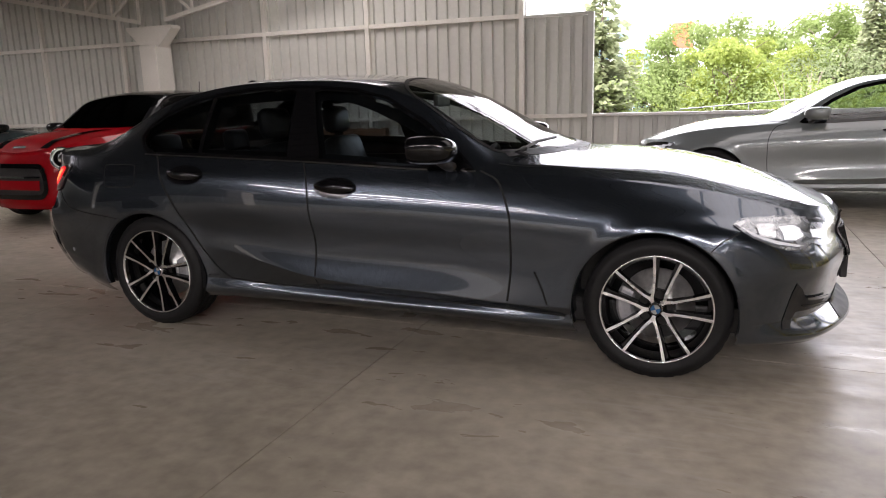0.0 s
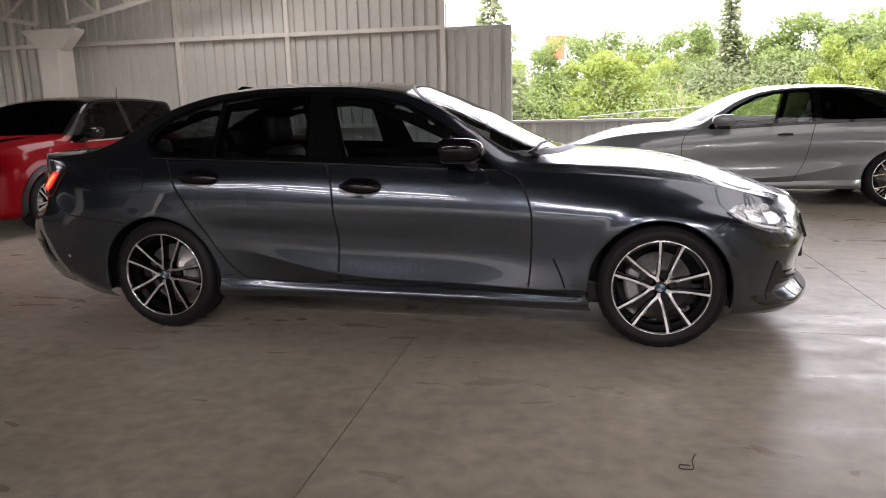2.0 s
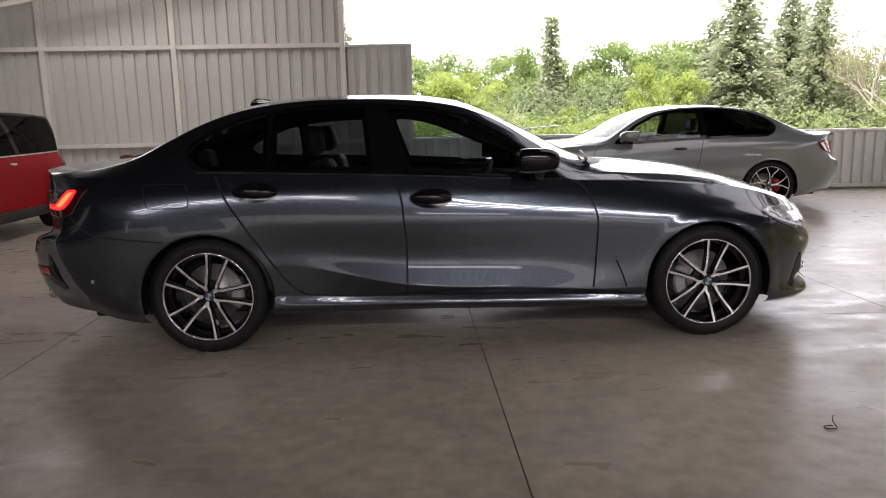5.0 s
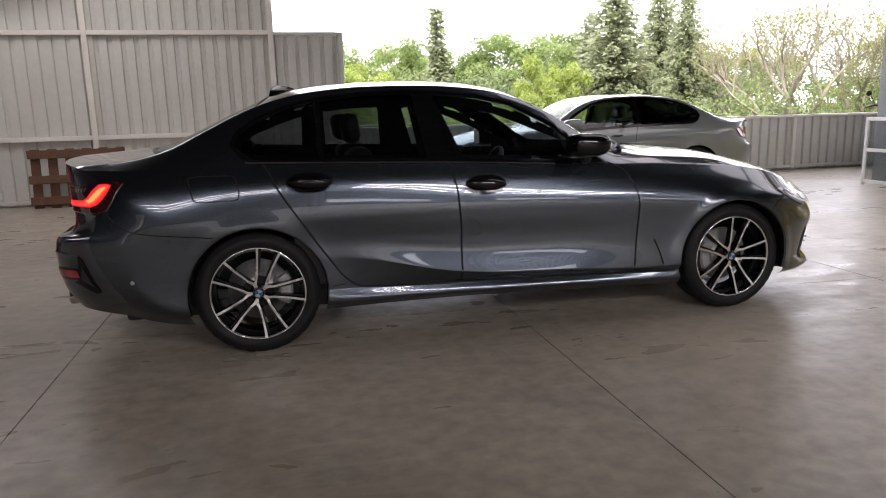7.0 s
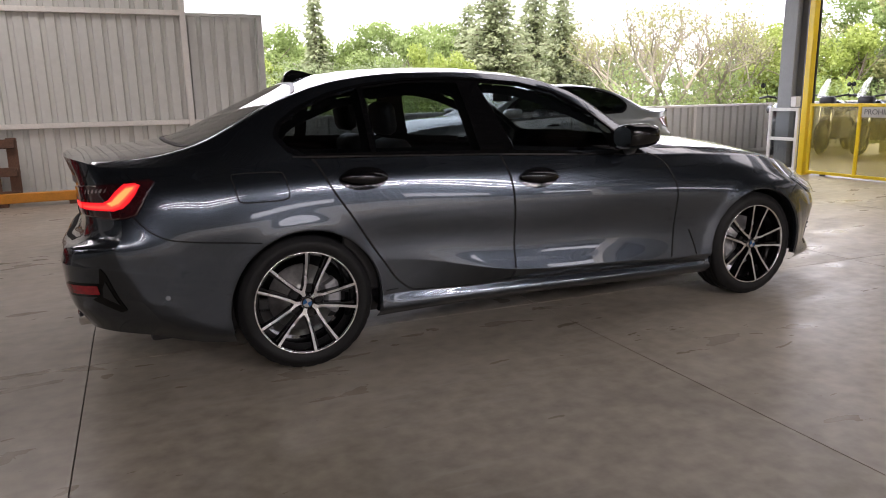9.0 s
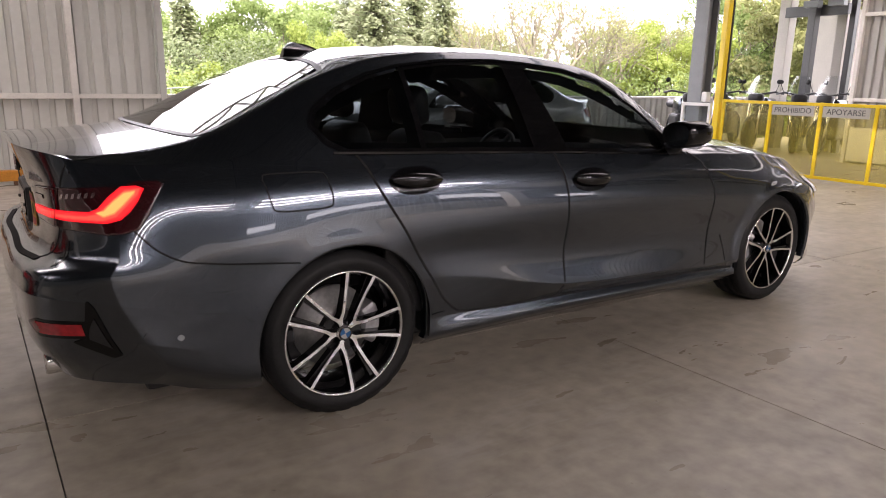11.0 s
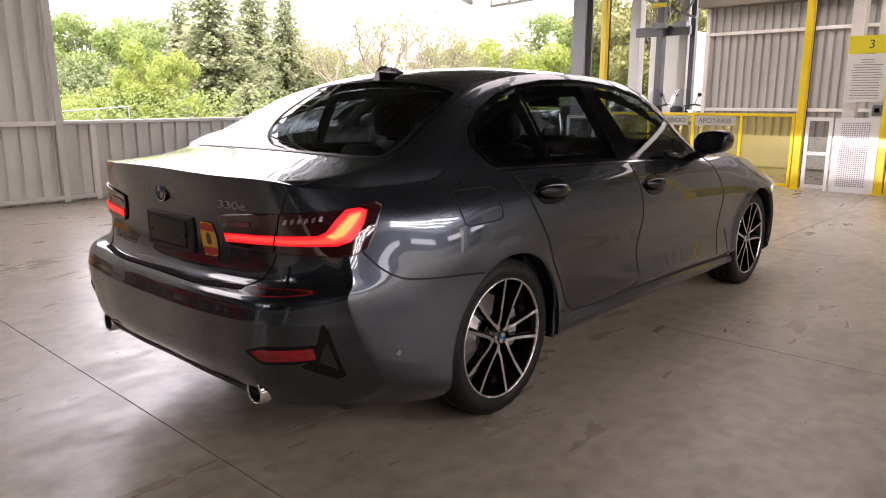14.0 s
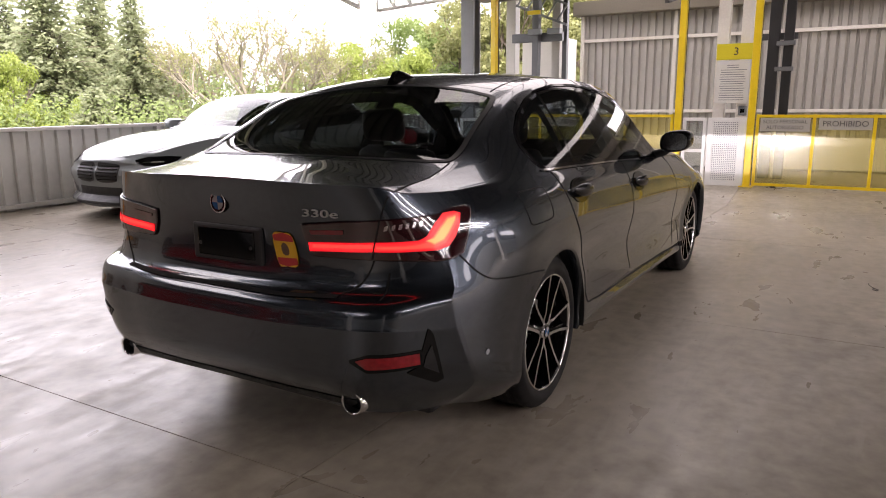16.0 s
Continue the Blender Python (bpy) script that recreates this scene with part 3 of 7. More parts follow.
class Shell:
    """Half a car body (w >= 0), as a grid of quads: side rings below, the upper deck above."""

    def __init__(self, rings, w_rail, z_rail, z_mid, arches, per=0.02, sharp=(), rows=6, breaks=(), tail_edge=-9.0):
        s = dense_columns(rings, len(rings) // 2, per, breaks)
        R = np.array([smooth_through(r, s, breaks if 0 < i < len(rings) - 2 else ()) for i, r in enumerate(rings)])          # ring, column, xyz
        nr, nc = R.shape[:2]
        side = []
        for k in range(nr - 1):
            ts = [j / rows for j in range(rows)]
            if k in sharp:
                ts.insert(1, .025)
            if k + 1 in sharp:
                ts.append(.975)
            for t in ts:
                p0, p1 = R[max(k - 1, 0)], R[min(k + 2, nr - 1)]
                m0 = (R[k + 1] - p0) / 2 if k > 0 and k not in sharp else (R[k + 1] - R[k])
                m1 = (p1 - R[k]) / 2 if k + 2 < nr and k + 1 not in sharp else (R[k + 1] - R[k])
                side.append(R[k] * (1 + 2 * t) * (1 - t) ** 2 + R[k + 1] * t * t * (3 - 2 * t) + m0 * t * (1 - t) ** 2 - m1 * t * t * (1 - t))
        E = R[-1]
        tight = (E[:, :1] < tail_edge)
        side[-1] = np.where(tight, E + (R[-2] - E) * .03, side[-1])
        side.append(E)
        xr, zr, zc = hermite(w_rail), hermite(z_rail), hermite(z_mid)
        x0, x1 = E[0, 0], E[-1, 0]
        # the spine under each column

        def height(x, w):
            wr = xr(x)
            q = np.clip(w / wr, 0, 1)
            return zr(x) + (zc(x) - zr(x)) * (1 - q ** 2.3)
        up = []
        nE, nT = 14, 26
        wr = np.minimum(xr(E[:, 0]), E[:, 1] * 0.93)
        zr_ = height(E[:, 0], wr)
        Rl = np.stack([E[:, 0], wr, zr_], 1)
        for j in range(1, nE + 1):
            t = np.where(tight[:, 0], .03, 1 / nE) if j == 1 else j / nE
            p = E + (Rl - E) * (t[:, None] if j == 1 else t)
            lift = np.clip((Rl[:, 2] - E[:, 2]) / 0.3, 0, 1)
            p[:, 1] += 0.016 * np.sin(math.pi * t) * lift
            up.append(p)
        for j in range(1, nT + 1):
            t = j / nT
            w = wr * (1 - t)
            p = np.stack([E[:, 0], w, height(E[:, 0], w)], 1)
            up.append(p)
        grid = np.array(side + up)
        self.n_side = len(side)
        self.grid = grid
        rows_, cols = grid.shape[:2]
        V = grid.reshape(-1, 3).copy()
        F = []
        for i in range(rows_ - 1):
            a = np.arange(cols - 1) + i * cols
            F.append(np.stack([a, a + cols, a + 1 + cols, a + 1], 1))
        F = np.concatenate(F)
        self.row_of = np.repeat(np.arange(rows_ - 1), cols - 1)
        # flared lips round the wheels, then the openings themselves
        for ax, az, r in arches:
            d = np.hypot(V[:, 0] - ax, V[:, 2] - az)
            k = np.clip((r + 0.078 - d) / 0.078, 0, 1)
            V[:, 1] += (0.011 if ax > 1 else 0.005) * k * k * (3 - 2 * k) * (V[:, 1] > 0.6) * np.clip((V[:, 2] - .2) / .1, 0, 1)
        c = V[F].mean(1)
        keep = np.ones(len(F), bool)
        for ax, az, r in arches:
            keep &= ~((np.hypot(c[:, 0] - ax, c[:, 2] - az) < r) & (c[:, 1] > 0.6) & (self.row_of < self.n_side - 1))
        F2 = F[keep]
        self.row_of = self.row_of[keep]
        for ax, az, r in arches:
            inn = np.zeros(len(V), bool)
            inn[F[~keep].ravel()] = True
            edge = np.zeros(len(V), bool)
            edge[F2.ravel()] = True
            for i in np.nonzero(inn & edge)[0]:
                d = np.hypot(V[i, 0] - ax, V[i, 2] - az)
                if d < r + 0.06:
                    k = r / d
                    V[i, 0], V[i, 2] = ax + (V[i, 0] - ax) * k, az + (V[i, 2] - az) * k
        self.V, self.F = V, F2
        self.tree = BVHTree.FromPolygons([tuple(v) for v in V], [tuple(f) for f in F2])
        self.normals()

    def normals(self):
        V, F = self.V, self.F
        n = np.zeros_like(V)
        a, b, c, d = (V[F[:, i]] for i in range(4))
        fn = np.cross(c - a, d - b)
        for i in range(4):
            np.add.at(n, F[:, i], fn)
        n /= np.maximum(np.linalg.norm(n, axis=1), 1e-9)[:, None]
        self.N = n          # points outwards for w >= 0

    def even(self, mask, dep, deg=3):
        """Gives a pane the normals of one smooth curved sheet."""
        idx = np.unique(self.F[mask])
        ia, ib = [k for k in range(3) if k != dep]
        P = self.V[idx]
        a, b = P[:, ia] - P[:, ia].mean(), P[:, ib] - P[:, ib].mean()
        pw = [(i, j) for i in range(deg + 1) for j in range(deg + 1 - i)]
        k = np.linalg.lstsq(np.stack([a ** i * b ** j for i, j in pw], 1), P[:, dep], rcond=None)[0]
        da = sum(c * i * a ** max(i - 1, 0) * b ** j for c, (i, j) in zip(k, pw) if i)
        db = sum(c * j * a ** i * b ** max(j - 1, 0) for c, (i, j) in zip(k, pw) if j)
        n = np.zeros_like(P)
        n[:, dep], n[:, ia], n[:, ib] = 1, -da, -db
        n *= np.sign((n * self.N[idx]).sum())
        self.N[idx] = n / np.linalg.norm(n, axis=1)[:, None]

    def centres(self):
        return self.V[self.F].mean(1)

    def snap(self, inside, outline, plane):
        """Draws the border of the faces 'inside' onto an outline of (a, b) points in the plane 'xz' or 'xy'."""
        ia, ib = {"xz": (0, 2), "xy": (0, 1)}[plane]
        io = 3 - ia - ib
        use_in, use_out = np.zeros(len(self.V), bool), np.zeros(len(self.V), bool)
        use_in[self.F[inside].ravel()] = True
        use_out[self.F[~inside].ravel()] = True
        P = np.array(outline, float)
        A, B = P, np.roll(P, -1, 0)
        for i in np.nonzero(use_in & use_out)[0]:
            q = self.V[i, [ia, ib]]
            d = B - A
            t = np.clip(((q - A) * d).sum(1) / np.maximum((d * d).sum(1), 1e-12), 0, 1)
            near = A + d * t[:, None]
            j = np.argmin(((near - q) ** 2).sum(1))
            mv = near[j] - q
            if np.hypot(*mv) > 0.05:
                continue
            n = self.N[i]
            self.V[i, ia] += mv[0]
            self.V[i, ib] += mv[1]
            if abs(n[io]) > 0.15:
                self.V[i, io] -= (n[ia] * mv[0] + n[ib] * mv[1]) / n[io]

    def snap_to(self, inside, lines):
        """Draws the border of the faces 'inside' onto lines of the side view."""
        use_in, use_out = np.zeros(len(self.V), bool), np.zeros(len(self.V), bool)
        use_in[self.F[inside].ravel()] = True
        use_out[self.F[~inside].ravel()] = True
        A = np.array([a for a, b in lines], float)
        d = np.array([b for a, b in lines], float) - A
        for i in np.nonzero(use_in & use_out)[0]:
            q = self.V[i, [0, 2]]
            t = np.clip(((q - A) * d).sum(1) / np.maximum((d * d).sum(1), 1e-12), 0, 1)
            near = A + d * t[:, None]
            mv = near[np.argmin(((near - q) ** 2).sum(1))] - q
            n = self.N[i]
            if np.hypot(*mv) < .03 and abs(n[1]) > .15:
                self.V[i, 0] += mv[0]
                self.V[i, 2] += mv[1]
                self.V[i, 1] -= (n[0] * mv[0] + n[2] * mv[1]) / n[1]

    def on_side(self, x, z, out=0.0):
        """The place on the flank at (x, z), looked at from the side."""
        hit = self.tree.ray_cast(Vector((x, 2.5, z)), Vector((0, -1, 0)))
        if hit[0] is None:
            return None
        n = hit[1] if hit[1].y > 0 else -hit[1]
        return hit[0] + n * out

    def along(self, origin, way, out=0.0):
        hit = self.tree.ray_cast(Vector(origin), Vector(way).normalized())
        if hit[0] is None:
            return None
        n = hit[1] if hit[1].dot(Vector(way)) < 0 else -hit[1]
        return hit[0] + n * out

    def panel(self, name, mask, mat, parent, label="", mirror=False, two=False, out=0.0):
        """Faces of the shell as one mesh that keeps the normals of the whole; two: both halves in one mesh; out: drawn off the shell."""
        def half(sign):
            idx = np.unique(self.F[mask])
            new_i = -np.ones(len(self.V), int)
            new_i[idx] = np.arange(len(idx))
            v, n = self.V[idx] + self.N[idx] * out, self.N[idx].copy()
            f = new_i[self.F[mask]]
            v[:, 1] *= sign
            n[:, 1] *= sign
            return v, n, (f if sign > 0 else f[:, ::-1])
        if two:
            va, na, fa = half(1)
            vb, nb, fb = half(-1)
            v, n, f = np.concatenate([va, vb]), np.concatenate([na, nb]), np.concatenate([fa, fb + len(va)])
        else:
            v, n, f = half(1 if mirror else -1)
        me = bpy.data.meshes.new(name)
        me.from_pydata(v.tolist(), [], f.tolist())
        me.polygons.foreach_set("use_smooth", [True] * len(me.polygons))
        me.materials.append(mat)
        me.update()
        me.normals_split_custom_set_from_vertices(n.tolist())
        ob = new(name, me)
        ob.parent = parent
        return tagged(ob, label)


def inside(poly, a, b):
    """Which points (a, b) lie in a polygon."""
    P = np.array(poly, float)
    r = np.zeros(len(a), bool)
    j = len(P) - 1
    for i in range(len(P)):
        c = (P[i, 1] > b) != (P[j, 1] > b)
        with np.errstate(divide="ignore", invalid="ignore"):
            xx = (P[j, 0] - P[i, 0]) * (b - P[i, 1]) / (P[j, 1] - P[i, 1]) + P[i, 0]
        r ^= c & (a < xx)
        j = i
    return r


def rounded(points, n=6):
    """A closed smooth outline through points (Catmull-Rom)."""
    P = np.array(points, float)
    m = len(P)
    out = []
    for i in range(m):
        a, b, c, d = P[i - 1], P[i], P[(i + 1) % m], P[(i + 2) % m]
        for k in range(n):
            t = k / n
            out.append(tuple(0.5 * (2 * b + (c - a) * t + (2 * a - 5 * b + 4 * c - d) * t * t + (3 * b - a - 3 * c + d) * t ** 3)))
    return out


def line_points(points, step=0.02, smooth=True):
    P = np.array(points, float)
    s = np.concatenate([[0], np.cumsum(np.linalg.norm(np.diff(P, axis=0), axis=1))])
    n = max(2, int(s[-1] / step))
    t = np.linspace(0, s[-1], n + 1)
    if smooth and len(P) > 2:
        return hermite([(a, tuple(p)) for a, p in zip(s, P)])(t)
    return np.stack([np.interp(t, s, P[:, i]) for i in range(P.shape[1])], 1)


def ribbon(bm, places, normals, width, sign=1):
    """A narrow strip along places on a surface."""
    last = None
    for i, p in enumerate(places):
        a, b = places[max(i - 1, 0)], places[min(i + 1, len(places) - 1)]
        d = (b - a).normalized()
        c = d.cross(normals[i]).normalized() * (width / 2)
        pair = []
        for q in (p - c, p + c):
            pair.append(bm.verts.new((q.x, q.y * sign, q.z)))
        if last:
            f = (last[0], last[1], pair[1], pair[0])
            bm.faces.new(f if sign > 0 else f[::-1])
        last = pair


def seam(bm, sh, pts, plane="xz", width=0.005, out=0.0012, sign=-1, way=None, closed=False):
    """A dark joint line laid on the shell along points of its side ('xz'), plan ('xy') or end ('yz') view."""
    pts = list(pts) + ([pts[0]] if closed else [])
    pl, nl = [], []
    for q in line_points(pts, 0.02, not closed):
        if plane == "xz":
            o, w = (q[0], 2.5, q[1]), (0, -1, 0)
        elif plane == "xy":
            o, w = (q[0], abs(q[1]), 3), (0, 0, -1)
        elif plane == "yz":
            o, w = (-3, abs(q[0]), q[1]), (1, 0, 0)
        else:
            o, w = (6, abs(q[0]), q[1]), (-1, 0, 0)
        hit = sh.tree.ray_cast(Vector(o), Vector(w))
        if hit[0] is None:
            continue
        n = hit[1] if hit[1].dot(Vector(w)) < 0 else -hit[1]
        if pl and (hit[0] - pl[-1]).length > 0.12:
            if len(pl) > 1:
                ribbon(bm, pl, nl, width, sign)
            pl, nl = [], []
        pl.append(hit[0] + n * out)
        nl.append(n)
    if len(pl) > 1:
        ribbon(bm, pl, nl, width, sign)


def patch(sh, poly, az, out=0.003, res=0.012, sign=-1, thick=0.0):
    """A skin cut to an outline and laid on the shell. az: degrees from -x (rear) of the way it is looked at, 0 rear, 90 side, 180 front.
    The outline is (h, z), with h along the horizontal across that view (at 0: w; at 90: x; at 180: -w)."""
    a = radians(az)
    away = Vector((-math.cos(a), math.sin(a), 0))          # from the car to the viewer
    across = Vector((math.sin(a), math.cos(a), 0))
    P = np.array(poly, float)
    h0, z0 = P.min(0) - res
    h1, z1 = P.max(0) + res
    nh, nz = max(2, int((h1 - h0) / res)), max(2, int((z1 - z0) / res))
    hs, zs = np.linspace(h0, h1, nh + 1), np.linspace(z0, z1, nz + 1)
    H, Z = np.meshgrid(hs, zs, indexing="ij")
    ch, cz = (H[:-1, :-1] + H[1:, 1:]) / 2, (Z[:-1, :-1] + Z[1:, 1:]) / 2
    m = inside(poly, ch.ravel(), cz.ravel()).reshape(ch.shape)
    used = np.zeros(H.shape, int)
    for di in (0, 1):
        for dj in (0, 1):
            used[di:di + nh, dj:dj + nz] += m
    full = np.zeros(H.shape, int)
    full[1:-1, 1:-1] = 4
    A, B = P, np.roll(P, -1, 0)
    bm = bmesh.new()
    vs = {}
    for i, j in zip(*np.nonzero(used)):
        q = np.array((H[i, j], Z[i, j]))
        if used[i, j] < 4:
            d = B - A
            t = np.clip(((q - A) * d).sum(1) / np.maximum((d * d).sum(1), 1e-12), 0, 1)
            nr_ = A + d * t[:, None]
            q = nr_[np.argmin(((nr_ - q) ** 2).sum(1))]
        base = across * q[0]
        o = Vector((base.x, base.y, q[1])) + away * 6
        if abs(az - 90) > 60:
            o = Vector((base.x, base.y, q[1])) + away * 6
        flip = -1 if o.y < -1e-6 and abs(az - 90) > 80 else 1
        aw = Vector((away.x, away.y * flip, 0))
        hit = sh.tree.ray_cast(Vector((o.x, o.y * flip, o.z)), -aw)
        if hit[0] is None:
            continue
        n = hit[1] if hit[1].dot(aw) > 0 else -hit[1]
        p = hit[0] + n * out
        p.y *= flip
        vs[i, j] = bm.verts.new((p.x, p.y * sign, p.z))
    for i, j in zip(*np.nonzero(m)):
        k = [(i, j), (i + 1, j), (i + 1, j + 1), (i, j + 1)]
        if all(q in vs for q in k):
            f = [vs[q] for q in k]
            bm.faces.new(f if sign > 0 else f[::-1])
    bmesh.ops.recalc_face_normals(bm, faces=bm.faces)
    c = sum((v.co for v in bm.verts), Vector()) / max(1, len(bm.verts))
    bm.normal_update()
    s_ = sum(f.normal.dot(Vector((away.x, away.y * sign, 0))) for f in bm.faces)
    if s_ < 0:
        bmesh.ops.reverse_faces(bm, faces=bm.faces)
    if thick:
        r = bmesh.ops.extrude_face_region(bm, geom=bm.faces[:])
        vv = [e for e in r["geom"] if isinstance(e, bmesh.types.BMVert)]
        bmesh.ops.translate(bm, verts=vv, vec=Vector((away.x, away.y * sign, 0)) * thick)
    return bm


# the sedan's feature lines: (x, half width, z) from the rear centre round the flank to the front centre
SED_BOTTOM = [(-.97, 0, .30), (-.965, .40, .295), (-.93, .62, .28), (-.70, .755, .245), (-.67, .762, .24), (-.56, .795, .21), (-.40, .83, .185), (0, .83, .19), (.45, .83, .205),
              (1.1, .83, .212), (1.8, .83, .20), (2.4, .83, .185), (2.85, .83, .18), (3.2, .83, .185), (3.45, .735, .190), (3.60, .46, .180), (3.68, 0, .175)]
SED_LOWER = [(-1.04, 0, .40), (-1.03, .40, .40), (-.985, .64, .38), (-.655, .846, .325), (-.63, .852, .318), (-.53, .870, .285), (-.42, .885, .255), (0, .885, .245), (.45, .868, .25),
             (1.1, .866, .25), (1.8, .866, .24), (2.4, .872, .225), (2.85, .885, .22), (3.2, .880, .215), (3.495, .738, .232), (3.655, .46, .232), (3.735, 0, .228)]
SED_SILL = [(-1.055, 0, .50), (-1.045, .42, .50), (-1.0, .67, .49), (-.715, .860, .425), (-.692, .866, .421), (-.56, .886, .385), (-.42, .895, .34), (0, .895, .33), (.45, .858, .318),
            (1.1, .848, .302), (1.8, .848, .286), (2.4, .866, .275), (2.85, .892, .28), (3.2, .885, .29), (3.435, .740, .305), (3.585, .45, .305), (3.652, 0, .305)]
SED_CREASE = [(-1.06, 0, .58), (-1.05, .43, .585), (-1.0, .69, .59), (-.785, .856, .568), (-.762, .862, .564), (-.60, .886, .53), (-.42, .903, .50), (0, .905, .49), (.45, .884, .495),
              (1.1, .900, .373), (1.8, .902, .336), (2.4, .893, .312), (2.85, .90, .36), (3.2, .892, .40), (3.455, .748, .42), (3.605, .455, .42), (3.672, 0, .42)]
SED_MID = [(-1.038, 0, .650), (-1.028, .43, .655), (-.975, .69, .662), (-.802, .848, .660), (-.779, .853, .658), (-.61, .885, .638), (-.42, .905, .61), (0, .91, .60), (.45, .884, .60),
           (1.1, .874, .53), (1.8, .874, .51), (2.4, .886, .50), (2.85, .905, .53), (3.2, .892, .53), (3.478, .762, .535), (3.625, .462, .54), (3.688, 0, .54)]
SED_SHOULDER = [(-.965, 0, .70), (-.95, .42, .705), (-.90, .67, .71), (-.770, .836, .723), (-.748, .841, .724), (-.61, .873, .735), (-.42, .905, .735), (0, .912, .735), (.45, .907, .725),
                (1.1, .907, .72), (1.8, .905, .71), (2.4, .903, .695), (2.85, .905, .69), (3.2, .88, .67), (3.422, .75, .65), (3.578, .46, .635), (3.655, 0, .63)]
SED_UPPER = [(-.957, 0, .88), (-.94, .42, .88), (-.885, .665, .88), (-.765, .775, .88), (-.735, .793, .88), (-.63, .835, .885), (-.42, .87, .89), (0, .888, .89), (.45, .888, .885),
             (1.1, .885, .865), (1.8, .878, .845), (2.4, .865, .82), (2.85, .85, .79), (3.17, .81, .745), (3.40, .70, .69), (3.575, .44, .68), (3.655, 0, .69)]
SED_BELT = [(-1.0, 0, 1.043), (-.98, .40, 1.04), (-.905, .62, 1.03), (-.81, .70, 1.005), (-.775, .716, 1.003), (-.68, .755, 1.0), (-.45, .80, 1.0), (0, .826, 1.006), (.45, .836, .993),
            (1.1, .841, .968), (1.8, .836, .933), (2.4, .80, .918), (2.85, .765, .885), (3.15, .72, .835), (3.36, .63, .775), (3.54, .42, .735), (3.62, 0, .735)]
SED_W_RAIL = [(-1.04, .63), (-.82, .66), (-.5, .682), (-.33, .672), (-.15, .655), (.025, .636), (.2, .615), (.34, .60), (.55, .59), (.8, .583), (1.05, .585),
              (1.4, .612), (1.55, .635), (1.7, .66), (1.86, .69), (2.1, .735), (2.4, .72), (2.8, .66), (3.2, .58), (3.58, .45)]
SED_Z_RAIL = [(-1.04, 1.02), (-.8, 1.025), (-.571, 1.048), (-.4, 1.095), (-.242, 1.17), (0, 1.285), (.217, 1.352), (.456, 1.388), (.824, 1.402), (1.137, 1.392),
              (1.3, 1.374), (1.462, 1.34), (1.7, 1.237), (1.862, 1.13), (2.106, .982), (2.4, .955), (2.8, .922), (3.15, .862), (3.4, .79), (3.60, .725)]
SED_Z_MID = [(-1.04, 1.045), (-.85, 1.06), (-.6, 1.082), (-.52, 1.092), (-.4, 1.135), (-.2, 1.228), (0, 1.318), (.15, 1.382), (.3, 1.416), (.5, 1.437), (.8, 1.448),
             (1.1, 1.443), (1.35, 1.42), (1.45, 1.402), (1.6, 1.348), (1.9, 1.207), (2.2, 1.058), (2.33, 1.01), (2.45, 1.004), (2.62, .996), (2.98, .948), (3.24, .877),
             (3.45, .80), (3.60, .735)]
SED_RINGS = [SED_BOTTOM, SED_LOWER, SED_SILL, SED_CREASE, SED_MID, SED_SHOULDER, SED_UPPER, SED_BELT]
SED_WINDOWS = [(.04, 1.012), (-.04, 1.05), (-.088, 1.115), (-.058, 1.172), (.046, 1.24), (.204, 1.303), (.37, 1.34), (.602, 1.367), (.871, 1.373), (1.04, 1.365),
               (1.273, 1.343), (1.472, 1.294), (1.698, 1.175), (1.9, 1.02), (1.985, .945), (1.8, .946), (1.1, .981), (.45, 1.004)]


def lettering(name, string, size, mat, parent, m, depth=0.002, align="CENTER"):
    """Raised letters in the built-in font, as a mesh."""
    cu = bpy.data.curves.new(name, "FONT")
    cu.body, cu.size, cu.align_x, cu.align_y, cu.extrude = string, size, align, "CENTER", depth
    tmp = new(name, cu)
    me = bpy.data.meshes.new_from_object(tmp.evaluated_get(bpy.context.evaluated_depsgraph_get()))
    bpy.data.objects.remove(tmp)
    me.materials.clear()
    me.materials.append(mat)
    ob = new(name, me)
    ob.parent = parent
    ob.matrix_basis = m
    return ob


# ---- wheels ----
def spoke_bar(bm, pts, width, y0, y1, mat_face, mat_side):
    """A bar through (radius, degrees) points, between two depths; width may change along it."""
    P = [Vector((r * math.cos(radians(a)), 0, r * math.sin(radians(a)))) for r, a in pts]
    rows = []
    for i, p in enumerate(P):
        d = (P[min(i + 1, len(P) - 1)] - P[max(i - 1, 0)]).normalized()
        s = Vector((-d.z, 0, d.x)) * (width[i] / 2)
        dish = y0[i]
        rows.append([bm.verts.new(p - s + Vector((0, dish, 0))), bm.verts.new(p + s + Vector((0, dish, 0))),
                     bm.verts.new(p + s * 1.25 + Vector((0, dish + y1, 0))), bm.verts.new(p - s * 1.25 + Vector((0, dish + y1, 0)))])
    for a, b in zip(rows, rows[1:]):
        for j in range(4):
            f = bm.faces.new((a[j], b[j], b[(j + 1) % 4], a[(j + 1) % 4]))
            f.material_index = mat_face if j == 0 else mat_side
    for r_ in (rows[0], rows[-1]):
        f = bm.faces.new(r_)
        f.material_index = mat_side


